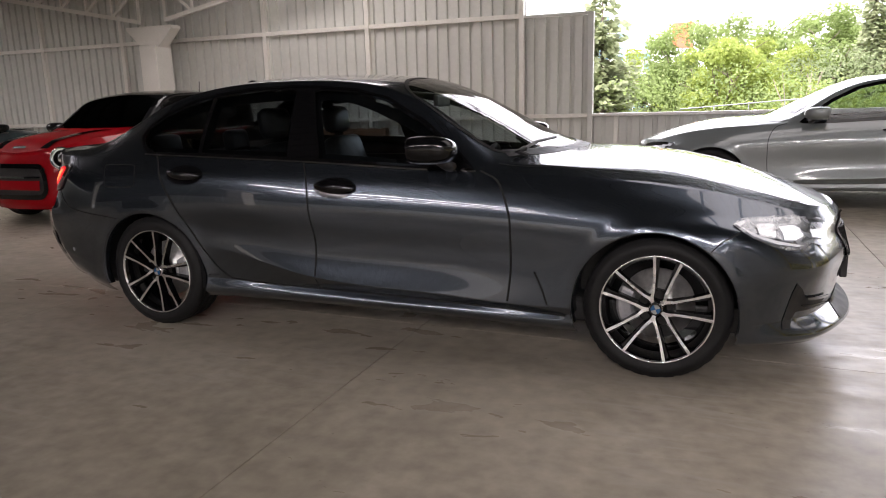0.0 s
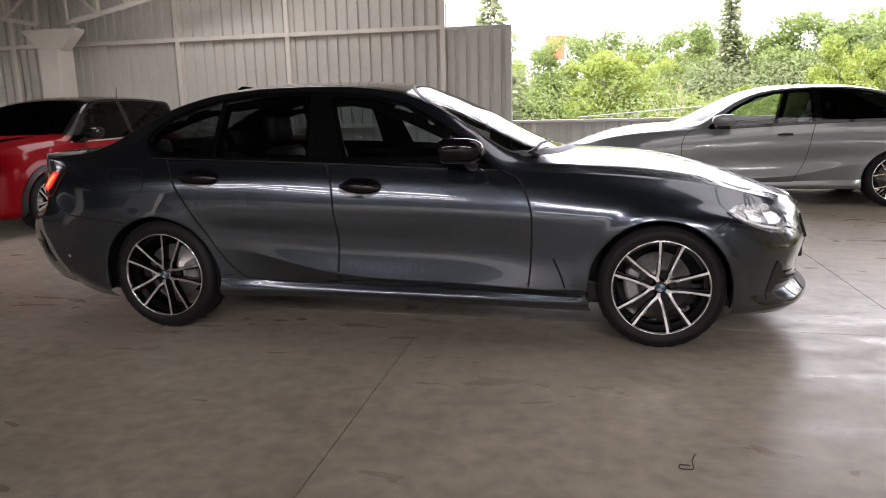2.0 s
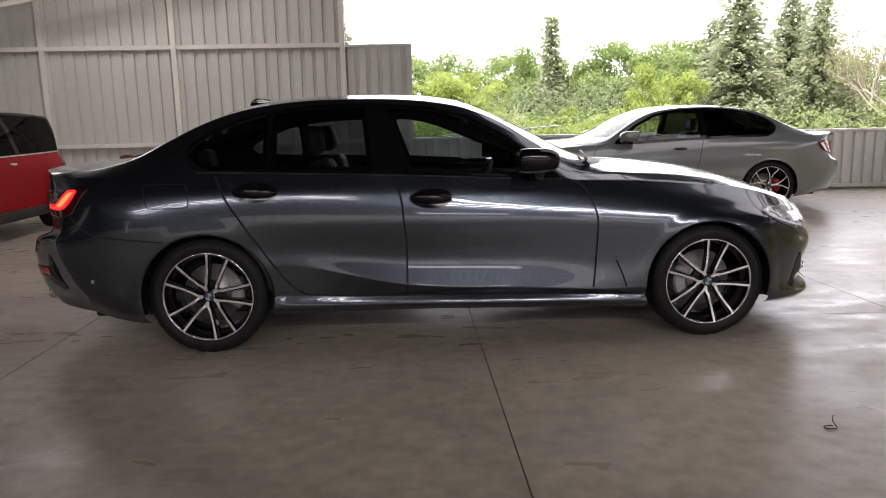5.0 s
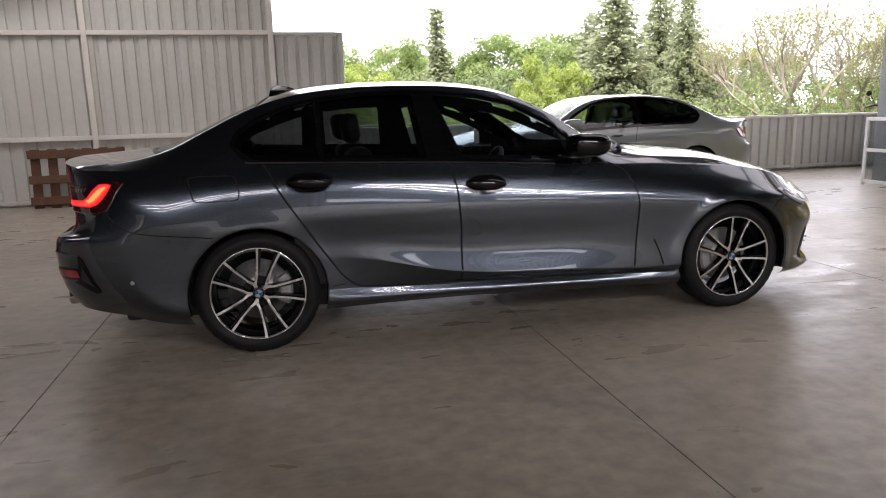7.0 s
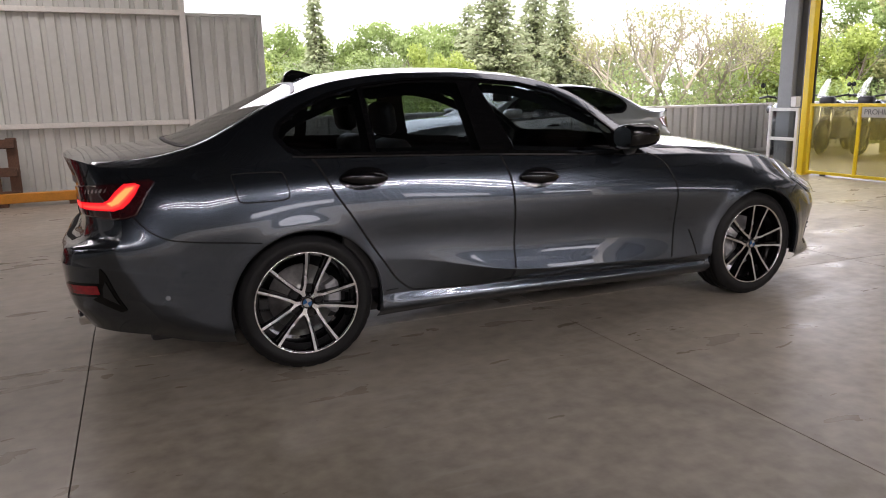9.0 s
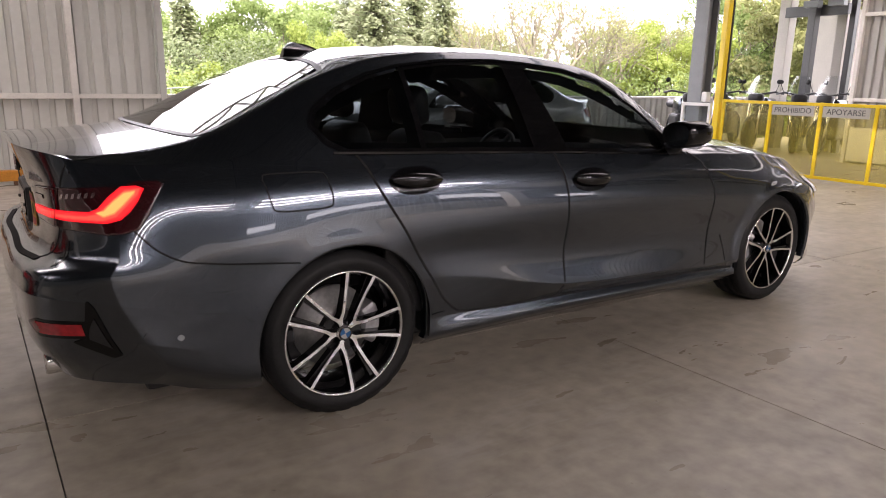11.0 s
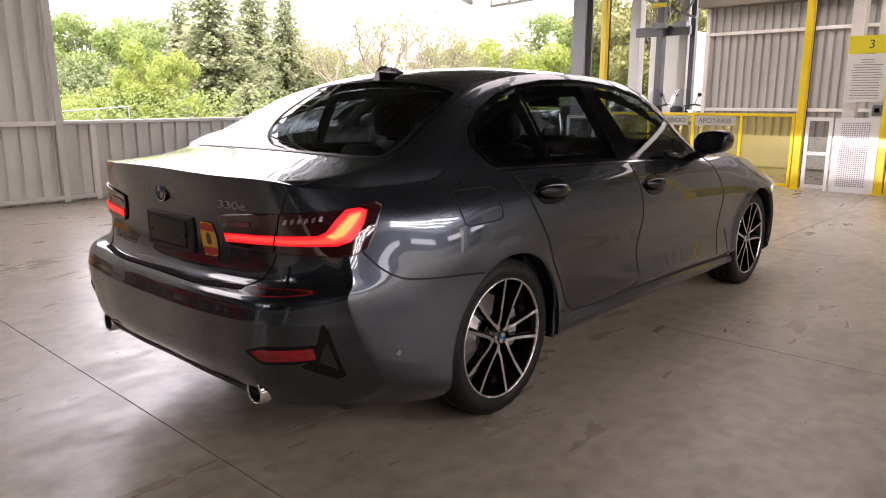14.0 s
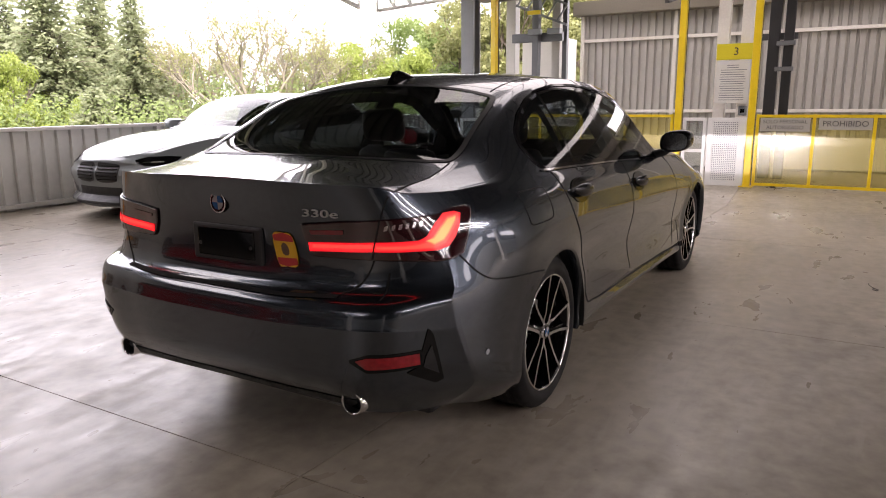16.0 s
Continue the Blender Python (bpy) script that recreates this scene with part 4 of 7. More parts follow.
def tyre_mesh(R, rim, half):
    bm = bmesh.new()
    n = 120
    prof = [(half * .80, rim - .012), (half * .97, rim + .004), (half, rim + (R - rim) * .35), (half * 1.02, rim + (R - rim) * .55), (half * .97, R - .028), (half * .90, R - .010),
            (half * .78, R - .001), (half * .50, R), (half * .48, R - .007), (half * .42, R - .007), (half * .40, R), (half * .06, R + .001), (half * .05, R - .007)]
    prof = prof + [(-a, r) for a, r in prof[::-1]]
    rings = []
    for k, (a, r) in enumerate(prof):
        ring = []
        for j in range(n):
            t = 2 * math.pi * j / n
            rr = r
            if r > R - .012 and abs(a) > half * .55 and j % 4 == 0:
                rr = r - .0035
            elif r > R - .003 and half * .1 < abs(a) < half * .45 and j % 8 == 2:
                rr = r - .003
            ring.append(bm.verts.new((rr * math.cos(t), a, rr * math.sin(t))))
        rings.append(ring)
    for a, b in zip(rings, rings[1:]):
        for j in range(n):
            bm.faces.new((a[j], b[j], b[(j + 1) % n], a[(j + 1) % n]))
    bmesh.ops.recalc_face_normals(bm, faces=bm.faces)
    return bm


def wheel(parent, x, w, z, turn, style, R=.328, rim=.250, half=.112, caliper=CALIPER, side=-1):
    """A wheel; its outer face looks to -y (side -1) or +y."""
    tyre = part("wheel", tyre_mesh(R, rim, half), RUBBER, parent, "alloy wheel with low black tyre", True)
    tyre.matrix_basis = pose(x, side * w, z, 0, 0, 0 if side < 0 else 180)
    yo = -half
    bm = bmesh.new()
    add_lathe(bm, [(yo + .012, rim + .002), (yo + .002, rim), (yo + .003, rim - .006), (yo + .012, rim - .009)], 96)
    part("rim_edge", bm, ALLOY, tyre, smooth=True)
    bm = bmesh.new()
    add_lathe(bm, [(yo + .012, rim - .008), (yo + .05, rim - .03), (half * .6, rim - .035), (half, rim - .005)], 72)
    part("barrel", bm, GLOSS_BLACK, tyre, smooth=True)
    bm = bmesh.new()
    add_lathe(bm, [(-.02, .05), (-.02, .085), (.01, .09), (.012, .165), (.032, .165), (.034, .05)], 64)
    part("brake_disc", bm, DISC, tyre, smooth=True)
    bm = bmesh.new()
    ends = []
    for k in range(13):
        a = radians(-30 + 5 * k) + (math.pi if x > 1 else 0)
        e = .006 if k in (0, 12) else 0
        ends.append([bm.verts.new((r_ * math.cos(a), y_, r_ * math.sin(a))) for r_, y_ in
                     ((.106 + e, -.036 + e), (.118, -.046 + e), (.170, -.046 + e), (.182 - e, -.036 + e), (.182 - e, .045), (.106 + e, .045))])
    for a, b in zip(ends, ends[1:]):
        for j in range(6):
            bm.faces.new((a[j], b[j], b[(j + 1) % 6], a[(j + 1) % 6]))
    bm.faces.new(ends[0])
    bm.faces.new(ends[-1][::-1])
    bmesh.ops.recalc_face_normals(bm, faces=bm.faces)
    part("caliper", bm, caliper, tyre)
    bm = bmesh.new()
    if style == "five_double":
        for k in range(5):
            c0 = 90 - turn + 72 * k
            for s in (-1, 1):
                pts = [(.032, c0 + s * 40), (.058, c0 + s * 30), (.085, c0 + s * 19.5), (rim * .62, c0 + s * 15), (rim - .006, c0 + s * 14)]
                spoke_bar(bm, pts, (.017, .015, .0120, .0115, .0135), (yo + .022, yo + .020, yo + .016, yo + .012, yo + .003), .038, 0, 1)
                spoke_bar(bm, [(.08, c0 + s * 19), (rim - .01, c0 + s * 10.5)], (.02, .016), (yo + .026, yo + .022), .03, 1, 1)
            spoke_bar(bm, [(.045, c0), (.085, c0)], (.05, .035), (yo + .045, yo + .045), .03, 1, 1)
    elif style == "five_y":
        for k in range(5):
            c0 = 90 - turn + 72 * k
            spoke_bar(bm, [(.03, c0), (.11, c0)], (.03, .022), (yo + .03, yo + .022), .04, 0, 1)
            for s in (-1, 1):
                spoke_bar(bm, [(.10, c0 + s * 2), (.17, c0 + s * 10), (rim - .006, c0 + s * 19)], (.016, .014, .016), (yo + .022, yo + .014, yo + .004), .035, 0, 1)
                spoke_bar(bm, [(.15, c0 + s * 8), (rim - .006, c0 + s * 4)], (.008, .008), (yo + .025, yo + .012), .03, 1, 1)
    else:
        for k in range(6):
            c0 = 90 - turn + 60 * k
            for s in (-1, 1):
                spoke_bar(bm, [(.05, c0 + s * 14), (.12, c0 + s * 8), (rim - .006, c0 + s * 9)], (.022, .020, .026), (yo + .02, yo + .012, yo + .004), .035, 0, 1)
    part("spokes", bm, [ALLOY, GLOSS_BLACK], tyre, "machined silver and black spokes")
    bm = bmesh.new()
    add_lathe(bm, [(yo + .014, .0), (yo + .014, .024), (yo + .016, .030), (yo + .03, .034), (yo + .06, .05)], 40)
    part("hub", bm, ALLOY, tyre, smooth=True)
    if style != "six_twin":
        bm = bmesh.new()
        add_lathe(bm, [(yo + .0125, .0215), (yo + .0120, .0285)], 40)
        part("hub_ring", bm, GLOSS_BLACK, tyre)
        for q in range(4):
            bm = bmesh.new()
            v0 = bm.verts.new((0, yo + .0118, 0))
            arc = [bm.verts.new((.0215 * math.cos(a), yo + .0118, .0215 * math.sin(a))) for a in (radians(20 + 90 * q + 10 * i) for i in range(10))]
            for a, b in zip(arc, arc[1:]):
                bm.faces.new((v0, b, a))
            part("hub_emblem", bm, EMBLEM_BLUE if q % 2 else EMBLEM_WHITE, tyre)
    return tyre


# ---- the dark grey sedan ----
sedan = thing("sedan", "dark grey metallic four-door sedan parked on concrete, lights on", "car")
SED_ARCH = [(0.005, .325, .366), (2.838, .325, .366)]


def sedan_shell():
    return Shell(SED_RINGS, SED_W_RAIL, SED_Z_RAIL, SED_Z_MID, SED_ARCH, per=0.013, sharp=(2, 3), rows=9, breaks=(3, 4), tail_edge=-.6)


BACKLIGHT = [(-.545, 0), (-.535, .25), (-.51, .45), (-.48, .59), (-.455, .640), (-.42, .644), (-.2, .615), (.0, .586), (.04, .572), (.066, .5), (.10, .3), (.115, 0), (.10, -.3), (-.535, -.25)]
SCREEN = [(1.42, 0), (1.45, .35), (1.56, .565), (2.04, .675), (2.2, .5), (2.29, .25), (2.32, 0), (2.29, -.25), (1.45, -.35)]


def far_from(outline, a, b):
    P = np.array(outline, float)
    A, B = P, np.roll(P, -1, 0)
    d = B - A
    q = np.stack([a, b], 1)[:, None, :]
    t = np.clip(((q - A) * d).sum(2) / np.maximum((d * d).sum(1), 1e-12), 0, 1)
    return np.sqrt((((A + d * t[..., None]) - q) ** 2).sum(2)).min(1)


def inset(outline, d):
    """The outline drawn inwards by d."""
    P = np.array(outline, float)
    t = np.roll(P, -1, 0) - np.roll(P, 1, 0)
    n = np.stack([-t[:, 1], t[:, 0]], 1)
    n /= np.linalg.norm(n, axis=1)[:, None]
    Q = P + n * d
    if far_from(outline, *(np.mean(P, 0)[:, None])) is not None and not inside(outline, Q[:1, 0], Q[:1, 1])[0]:
        Q = P - n * d
    return [tuple(q) for q in Q]


def fill_shell(sh, car, paint, door_cuts, pillars, four=True, spoiler=False):
    """Splits a shell into its panels, glass and trim. door_cuts: lines (z -> x) from the rear to the front."""
    c = sh.centres()
    upper = sh.row_of >= sh.n_side - 1
    dlo = upper & inside(SED_WINDOWS, c[:, 0], c[:, 2]) & (c[:, 1] > .5)
    back = upper & inside(BACKLIGHT, c[:, 0], c[:, 1])
    front = upper & inside(SCREEN, c[:, 0], c[:, 1])
    sh.snap(dlo, SED_WINDOWS, "xz")
    sh.snap(back, BACKLIGHT, "xy")
    sh.snap(front, SCREEN, "xy")
    x, w, z = c.T
    inner = inset(SED_WINDOWS, .018)
    glass = dlo & inside(inner, x, z)
    lines = [(a, b) for a, b in zip(inner, inner[1:] + inner[:1])]
    for lo, hi in pillars:
        glass &= ~((x > lo(z)) & (x < hi(z)))
        for fn in (lo, hi):
            zz = np.linspace(.95, 1.36, 8)
            pp = list(zip(fn(zz), zz))
            lines += list(zip(pp, pp[1:]))
    sh.snap_to(glass, lines)
    trim = dlo & ~glass
    frame_in = rounded(inset(SED_WINDOWS, .055)[::2], 3)
    lining = dlo & ~inside(frame_in, x, z)
    in_lines = list(zip(frame_in, frame_in[1:] + frame_in[:1]))
    for lo, hi in pillars:
        lining |= dlo & (x > lo(z) - .03) & (x < hi(z) + .02)
        for fn, dx in ((lo, -.03), (hi, .02)):
            zz = np.linspace(.95, 1.36, 8)
            pp = list(zip(fn(zz) + dx, zz))
            in_lines += list(zip(pp, pp[1:]))
    cuts = [f(z) for f in door_cuts]
    bottom = np.interp(x, (.536, .6, 1.187, 2.449), (.327, .318, .298, .268))
    low = ~upper
    doors = []
    for a, b in zip(cuts, cuts[1:]):
        doors.append(low & (x > a) & (x < b) & (z > bottom))
    used = dlo | back | front
    for d in doors:
        used |= d
    hood = upper & (x > 2.02) & ~used
    lid = ~used & (((upper) & (x < -.47) & (w < .70 + .10 * (x + 1.0))) | (low & (x < -.85) & (z > .672) & (w < .55 + .19 * np.clip((z - .67) / .36, 0, 1) ** .5)))
    sill = low & ~used & (x > .36) & (x < 2.47) & (z < .34)
    f_bump = ~used & ~hood & (x > 3.02 + .35 * (z - .42)) & (z < .74)
    r_bump = ~used & ~lid & (x < -.34) & (z < np.interp(x, (-.72, -.66, -.6, -.5, -.36), (.80, .735, .70, .68, .665)))
    fender = ~used & ~hood & ~sill & ~f_bump & (x > 1.95)
    rest = ~(used | hood | lid | sill | f_bump | r_bump | fender)
    top = rest & upper & (w < .56) & (x > .05)
    rest &= ~top
    sh.even(dlo, 1)
    sh.even(back, 2, 4)
    sh.even(front, 2, 4)
    names = ["rear_door", "front_door"] if four else ["door"]
    out = {}
    for mir in (False, True):
        for nm, d in zip(names, doors):
            out[nm, mir] = sh.panel(nm, d, paint, car, mirror=mir)
        g_x = door_cuts[1](z) if four else np.full(len(x), .9)
        if four:
            sh.panel("window", glass & (x > .37) & (x < g_x), GLASS_DARK, out["rear_door", mir], "dark tinted glass", mir)
            sh.panel("window", glass & (x >= g_x), GLASS_FRONT, out["front_door", mir], "lightly tinted glass", mir)
            sh.panel("quarter_window", glass & (x <= .37), GLASS_DARK, car, "dark tinted glass", mir)
        else:
            sh.panel("window", glass & (x >= g_x), GLASS_CLEAR, out["door", mir], "clear glass", mir)
            sh.panel("quarter_window", glass & (x < g_x), GLASS_BLACK, car, "dark tinted glass", mir)
        sh.panel("window_trim", trim, GLOSS_BLACK, car, "gloss black window frame", mir)
        if four:
            outer, sh.V = sh.V, sh.V.copy()
            sh.snap_to(lining, in_lines)
            sh.panel("inner_lining", lining, TRIM_BLACK, car, "black inner window frame", mir, out=-.035)
            sh.V = outer
        sh.panel("front_fender", fender, paint, car, mirror=mir)
        sh.panel("sill", sill, paint, car, mirror=mir)
    sh.panel("rear_window", back, GLASS_DARK, car, "dark tinted rear glass", two=True)
    sh.panel("windscreen", front, GLASS_CLEAR, car, "clear windscreen", two=True)
    sh.panel("bonnet", hood, paint, car, two=True)
    sh.panel("boot_lid", lid, paint, car, two=True)
    sh.panel("front_bumper", f_bump, paint, car, two=True)
    sh.panel("rear_bumper", r_bump, paint, car, two=True)
    sh.panel("roof", top, paint, car, two=True)
    sh.panel("body_side", rest, paint, car, two=True)
    sh.normals()
    return out


def cut_line(points):
    zs = [p[1] for p in points][::-1]
    xs = [p[0] for p in points][::-1]
    return lambda z: np.interp(z, zs, xs)


REAR_CUT = [(.06, 1.02), (.085, .985), (.132, .887), (.234, .723), (.385, .49), (.468, .378), (.536, .327)]
B_CUT = [(1.052, .98), (1.087, .877), (1.105, .716), (1.117, .57), (1.114, .373), (1.112, .30)]
FRONT_CUT = [(2.02, .94), (2.111, .895), (2.157, .815), (2.189, .688), (2.183, .446), (2.167, .29)]

sh = sedan_shell()
pil_b = (lambda z: np.interp(z, (.99, 1.35), (.945, .905)), lambda z: np.interp(z, (.99, 1.35), (1.15, 1.02)))
pil_s = (lambda z: 1.838 - .3 * (z - .95), lambda z: 2.3 + 0 * z)          # black corner panel under the mirror
pil_q = (lambda z: .357 + 0 * z, lambda z: .383 + 0 * z)
panels = fill_shell(sh, sedan, PAINT, [cut_line(REAR_CUT), cut_line(B_CUT), cut_line(FRONT_CUT)], [pil_b, pil_q, pil_s])


def arch_liner(car, ax, az, r, w0, w1):
    for s in (-1, 1):
        bm = bmesh.new()
        ring = []
        for i in range(33):
            a = radians(-11 + i * 202 / 32)
            ring.append([bm.verts.new((ax + rr * math.cos(a), s * w, az + rr * math.sin(a))) for rr, w in ((r - .004, w1), (r + .01, (w0 + w1) / 2), (r + .01, w0), (0.05, w0))])
        for a, b in zip(ring, ring[1:]):
            for j in range(3):
                bm.faces.new((a[j], b[j], b[j + 1], a[j + 1]))
        part("arch_liner", bm, BLACK, car)


for ax, az, r in SED_ARCH:
    arch_liner(sedan, ax, az, r, .56, .895)
for ax, az, r in SED_ARCH:
    for s in (-1, 1):
        bm, rows_, w = bmesh.new(), [], .9
        for a in np.linspace(radians(-14), radians(194), 70):
            q = sh.on_side(ax + (r + .004) * math.cos(a), az + (r + .004) * math.sin(a))
            w = q.y if q is not None and q.y > .8 else w
            rows_.append([bm.verts.new((ax + rr * math.cos(a), s * (w + dw), az + rr * math.sin(a))) for rr, dw in ((r + .002, .0005), (r - .005, -.002), (r - .008, -.008), (r - .008, -.04))])
        for u, v in zip(rows_, rows_[1:]):
            for j in range(3):
                bm.faces.new((u[j], v[j], v[j + 1], u[j + 1]))
        bmesh.ops.recalc_face_normals(bm, faces=bm.faces)
        part("arch_lip", bm, PAINT, sedan, smooth=True)
for s in (-1, 1):
    wheel(sedan, 0.0, .757, .327, 16, "five_double", side=s)
    wheel(sedan, 2.851, .757, .327, 11.5, "five_double", side=s)
part("underbody", box(-.70, 3.36, -.70, .70, .19, .32, .02), BLACK, sedan)

# joint lines between the panels
for s in (-1, 1):
    bm = bmesh.new()
    for ln in (REAR_CUT + [(.62, .316), (1.187, .299), (2.449, .269)], B_CUT, FRONT_CUT):
        seam(bm, sh, ln, "xz", .010, sign=s)
    seam(bm, sh, [(-.72, .80), (-.66, .735), (-.6, .70), (-.5, .68), (-.36, .665), (-.26, .655), (-.20, .648)], "xz", .0055, sign=s)
    seam(bm, sh, [(3.06, .60), (3.10, .645), (3.19, .70)], "xz", .004, sign=s)
    seam(bm, sh, [(.37, .335), (.40, .338), (.46, .34)], "xz", .004, sign=s)
    seam(bm, sh, [(2.30, .475), (2.335, .40), (2.368, .305)], "xz", .009, sign=s)
    seam(bm, sh, [(2.10, .76), (2.4, .735), (2.85, .70), (3.15, .655), (3.36, .57), (3.5, .40)], "xy", .005, sign=s)
    seam(bm, sh, [(-.95, .668), (-.86, .668), (-.62, .664), (-.47, .652)], "xy", .006, sign=s)
    seam(bm, sh, [(.10, .53), (.3, .535), (.8, .53), (1.3, .545), (1.5, .575)], "xy", .006, sign=s)
    seam(bm, sh, [(0, .668), (.3, .668), (.5, .677), (.56, .70), (.60, .745), (.622, .80), (.634, .87), (.645, .95), (.662, 1.02)], "yz", .006, sign=s)
    part("panel_joints", bm, GAP, sedan, "dark gaps between the panels")
    bm = bmesh.new()
    seam(bm, sh, rounded([(-.30, .955), (-.19, .958), (-.085, .955), (-.068, .93), (-.058, .86), (-.075, .836), (-.18, .832), (-.27, .835), (-.285, .855), (-.298, .92)], 3), "xz", .0055, sign=s, closed=True)
    part("fuel_flap", bm, GAP, sedan, "fuel flap joint")
    bm = bmesh.new()
    seam(bm, sh, [(-.02, 1.016), (.45, 1.0), (1.1, .976), (1.8, .941), (2.0, .934)], "xz", .009, .006, sign=s)
    part("belt_trim", bm, CHROME, sedan, "bright window-line trim")
    bm = bmesh.new()
    seam(bm, sh, SED_WINDOWS, "xz", .013, .004, sign=s, closed=True)
    part("window_seal", bm, GLOSS_BLACK, sedan, "gloss black window surround")
    bm = bmesh.new()
    seam(bm, sh, [p for p in BACKLIGHT if p[1] >= 0], "xy", .022, .003, sign=s)
    part("glass_seal", bm, TRIM_BLACK, sedan, "black band round the glass")
    bm = bmesh.new()
    seam(bm, sh, [p for p in SCREEN if p[1] >= 0], "xy", .022, .003, sign=s)
    part("glass_seal", bm, TRIM_BLACK, sedan, "black band round the glass")
    # grip dishes, as black patches for the shade in them, and pull handles
    for (hx, hz), door in (((.300, .905), "rear_door"), ((1.258, .851), "front_door")):
        dish = part("dish_shade", patch(sh, rounded([(hx - .122, hz), (hx - .08, hz + .038), (hx, hz + .052), (hx + .08, hz + .040), (hx + .122, hz + .004), (hx + .08, hz - .038),
                                                      (hx, hz - .053), (hx - .08, hz - .040)], 4), 90, .004, .007, s), GLOSS_BLACK, panels[door, s > 0], "dark patch for the shade in the grip dish")
        bm = bmesh.new()
        q = sh.on_side(hx, hz)
        for i in range(17):
            a = -1 + i / 8
            rad = .029 * max(.12, (1 - abs(a) ** 2.6)) ** .5
            ring = []
            for j in range(14):
                t = 2 * math.pi * j / 14
                ring.append(bm.verts.new((hx + .112 * a, s * (q.y + .012 + .018 * (1 - a * a) + rad * .55 * math.cos(t)), hz - .006 * a + rad * math.sin(t) + .004)))
            if i:
                for j in range(14):
                    bm.faces.new((last[j], last[(j + 1) % 14], ring[(j + 1) % 14], ring[j]))
            last = ring
        bmesh.ops.recalc_face_normals(bm, faces=bm.faces)
        part("door_handle", bm, GLOSS_BLACK, panels[door, s > 0], smooth=True)


# mirrors
def wing_mirror(car, x, y, z, s, mat):
    bm = bmesh.new()
    prof = [(-.086, .86), (-.078, .95), (-.050, 1.0), (.02, 1.0), (.065, .95), (.102, .82), (.126, .6), (.138, .2)]
    rings = []
    for a, k in prof:
        ring = []
        for j in range(20):
            t = 2 * math.pi * j / 20
            cy, cz = math.cos(t), math.sin(t)
            sq = (abs(cy) ** 2.8 + abs(cz) ** 2.8) ** (-1 / 2.8)
            ring.append(bm.verts.new((x + a, s * (y + .092 * k * cy * sq), z + .066 * k * cz * sq + .012 * k * cy)))
        rings.append(ring)
    for a, b in zip(rings, rings[1:]):
        for j in range(20):
            bm.faces.new((a[j], a[(j + 1) % 20], b[(j + 1) % 20], b[j]))
    bm.faces.new(rings[0])
    bm.faces.new(rings[-1])
    bmesh.ops.recalc_face_normals(bm, faces=bm.faces)
    m = part("wing_mirror", bm, mat, car, "gloss black wing mirror", True)
    bm = bmesh.new()
    vs = []
    for j in range(24):
        t = 2 * math.pi * j / 24
        cy, cz = math.cos(t), math.sin(t)
        sq = (abs(cy) ** 3 + abs(cz) ** 3) ** (-1 / 3)
        vs.append(bm.verts.new((x - .0865, s * (y + .075 * cy * sq), z + .052 * cz * sq)))
    bm.faces.new(vs)
    part("mirror_glass", bm, CHROME, m)
    bm = bmesh.new()
    add_tube(bm, [(x + .03, s * (y - .05), z - .045), (x + .05, s * (y - .09), z - .075), (x + .06, s * (y - .16), z - .095)], .026, 10)
    part("mirror_arm", bm, BLACK, m, smooth=True)
    bm = bmesh.new()
    add_bar(bm, (x + .035, s * (y + .085), z + .005), (x + .075, s * (y + .02), z + .005), .006, .01)
    part("indicator", bm, CHROME, m)


for s in (-1, 1):
    wing_mirror(sedan, 1.815, .965, 1.047, s, GLOSS_BLACK)

# tail lamps: the outline runs from the boot lid round the corner
def tail(hw):
    return [((x + w) * math.sqrt(.5), z) for x, w, z in hw]


LAMP = tail([(-.950, .357, .901), (-.933, .510, .917), (-.898, .639, .927), (-.822, .721, .932), (-.744, .767, .935), (-.695, .781, .950), (-.636, .802, .952), (-.619, .815, .940), (-.632, .822, .920), (-.670, .831, .850), (-.703, .835, .806), (-.742, .821, .793), (-.788, .784, .786), (-.856, .712, .793), (-.909, .617, .796), (-.929, .502, .795), (-.941, .401, .794), (-.943, .383, .812), (-.945, .367, .849)])
BAR = tail([(-.943, .385, .842), (-.906, .624, .856), (-.825, .736, .857), (-.803, .751, .868), (-.772, .762, .905), (-.735, .768, .934), (-.693, .787, .936), (-.672, .800, .927), (-.694, .809, .890), (-.721, .810, .857), (-.748, .803, .832), (-.782, .781, .821), (-.907, .623, .824), (-.942, .390, .811)])
CORE_A = tail([(-.941, .403, .837), (-.907, .621, .850), (-.908, .620, .835), (-.941, .402, .824)])
CORE_B = tail([(-.904, .629, .844), (-.835, .728, .844), (-.801, .757, .852), (-.765, .771, .892), (-.726, .778, .924), (-.682, .795, .929), (-.691, .802, .908), (-.729, .800, .870), (-.757, .794, .840), (-.790, .772, .828), (-.904, .629, .832)])
CORE_HOT = tail([(-.811, .749, .853), (-.788, .764, .864), (-.762, .773, .892), (-.729, .779, .918), (-.695, .792, .924), (-.699, .798, .909), (-.734, .796, .873), (-.760, .789, .848), (-.789, .771, .837)])
CLEAR_B = tail([(-.896, .644, .902), (-.772, .755, .923), (-.806, .746, .881), (-.896, .647, .885)])
CLEAR_A = tail([(-.944, .392, .883), (-.929, .523, .891), (-.928, .520, .875), (-.942, .398, .869)])
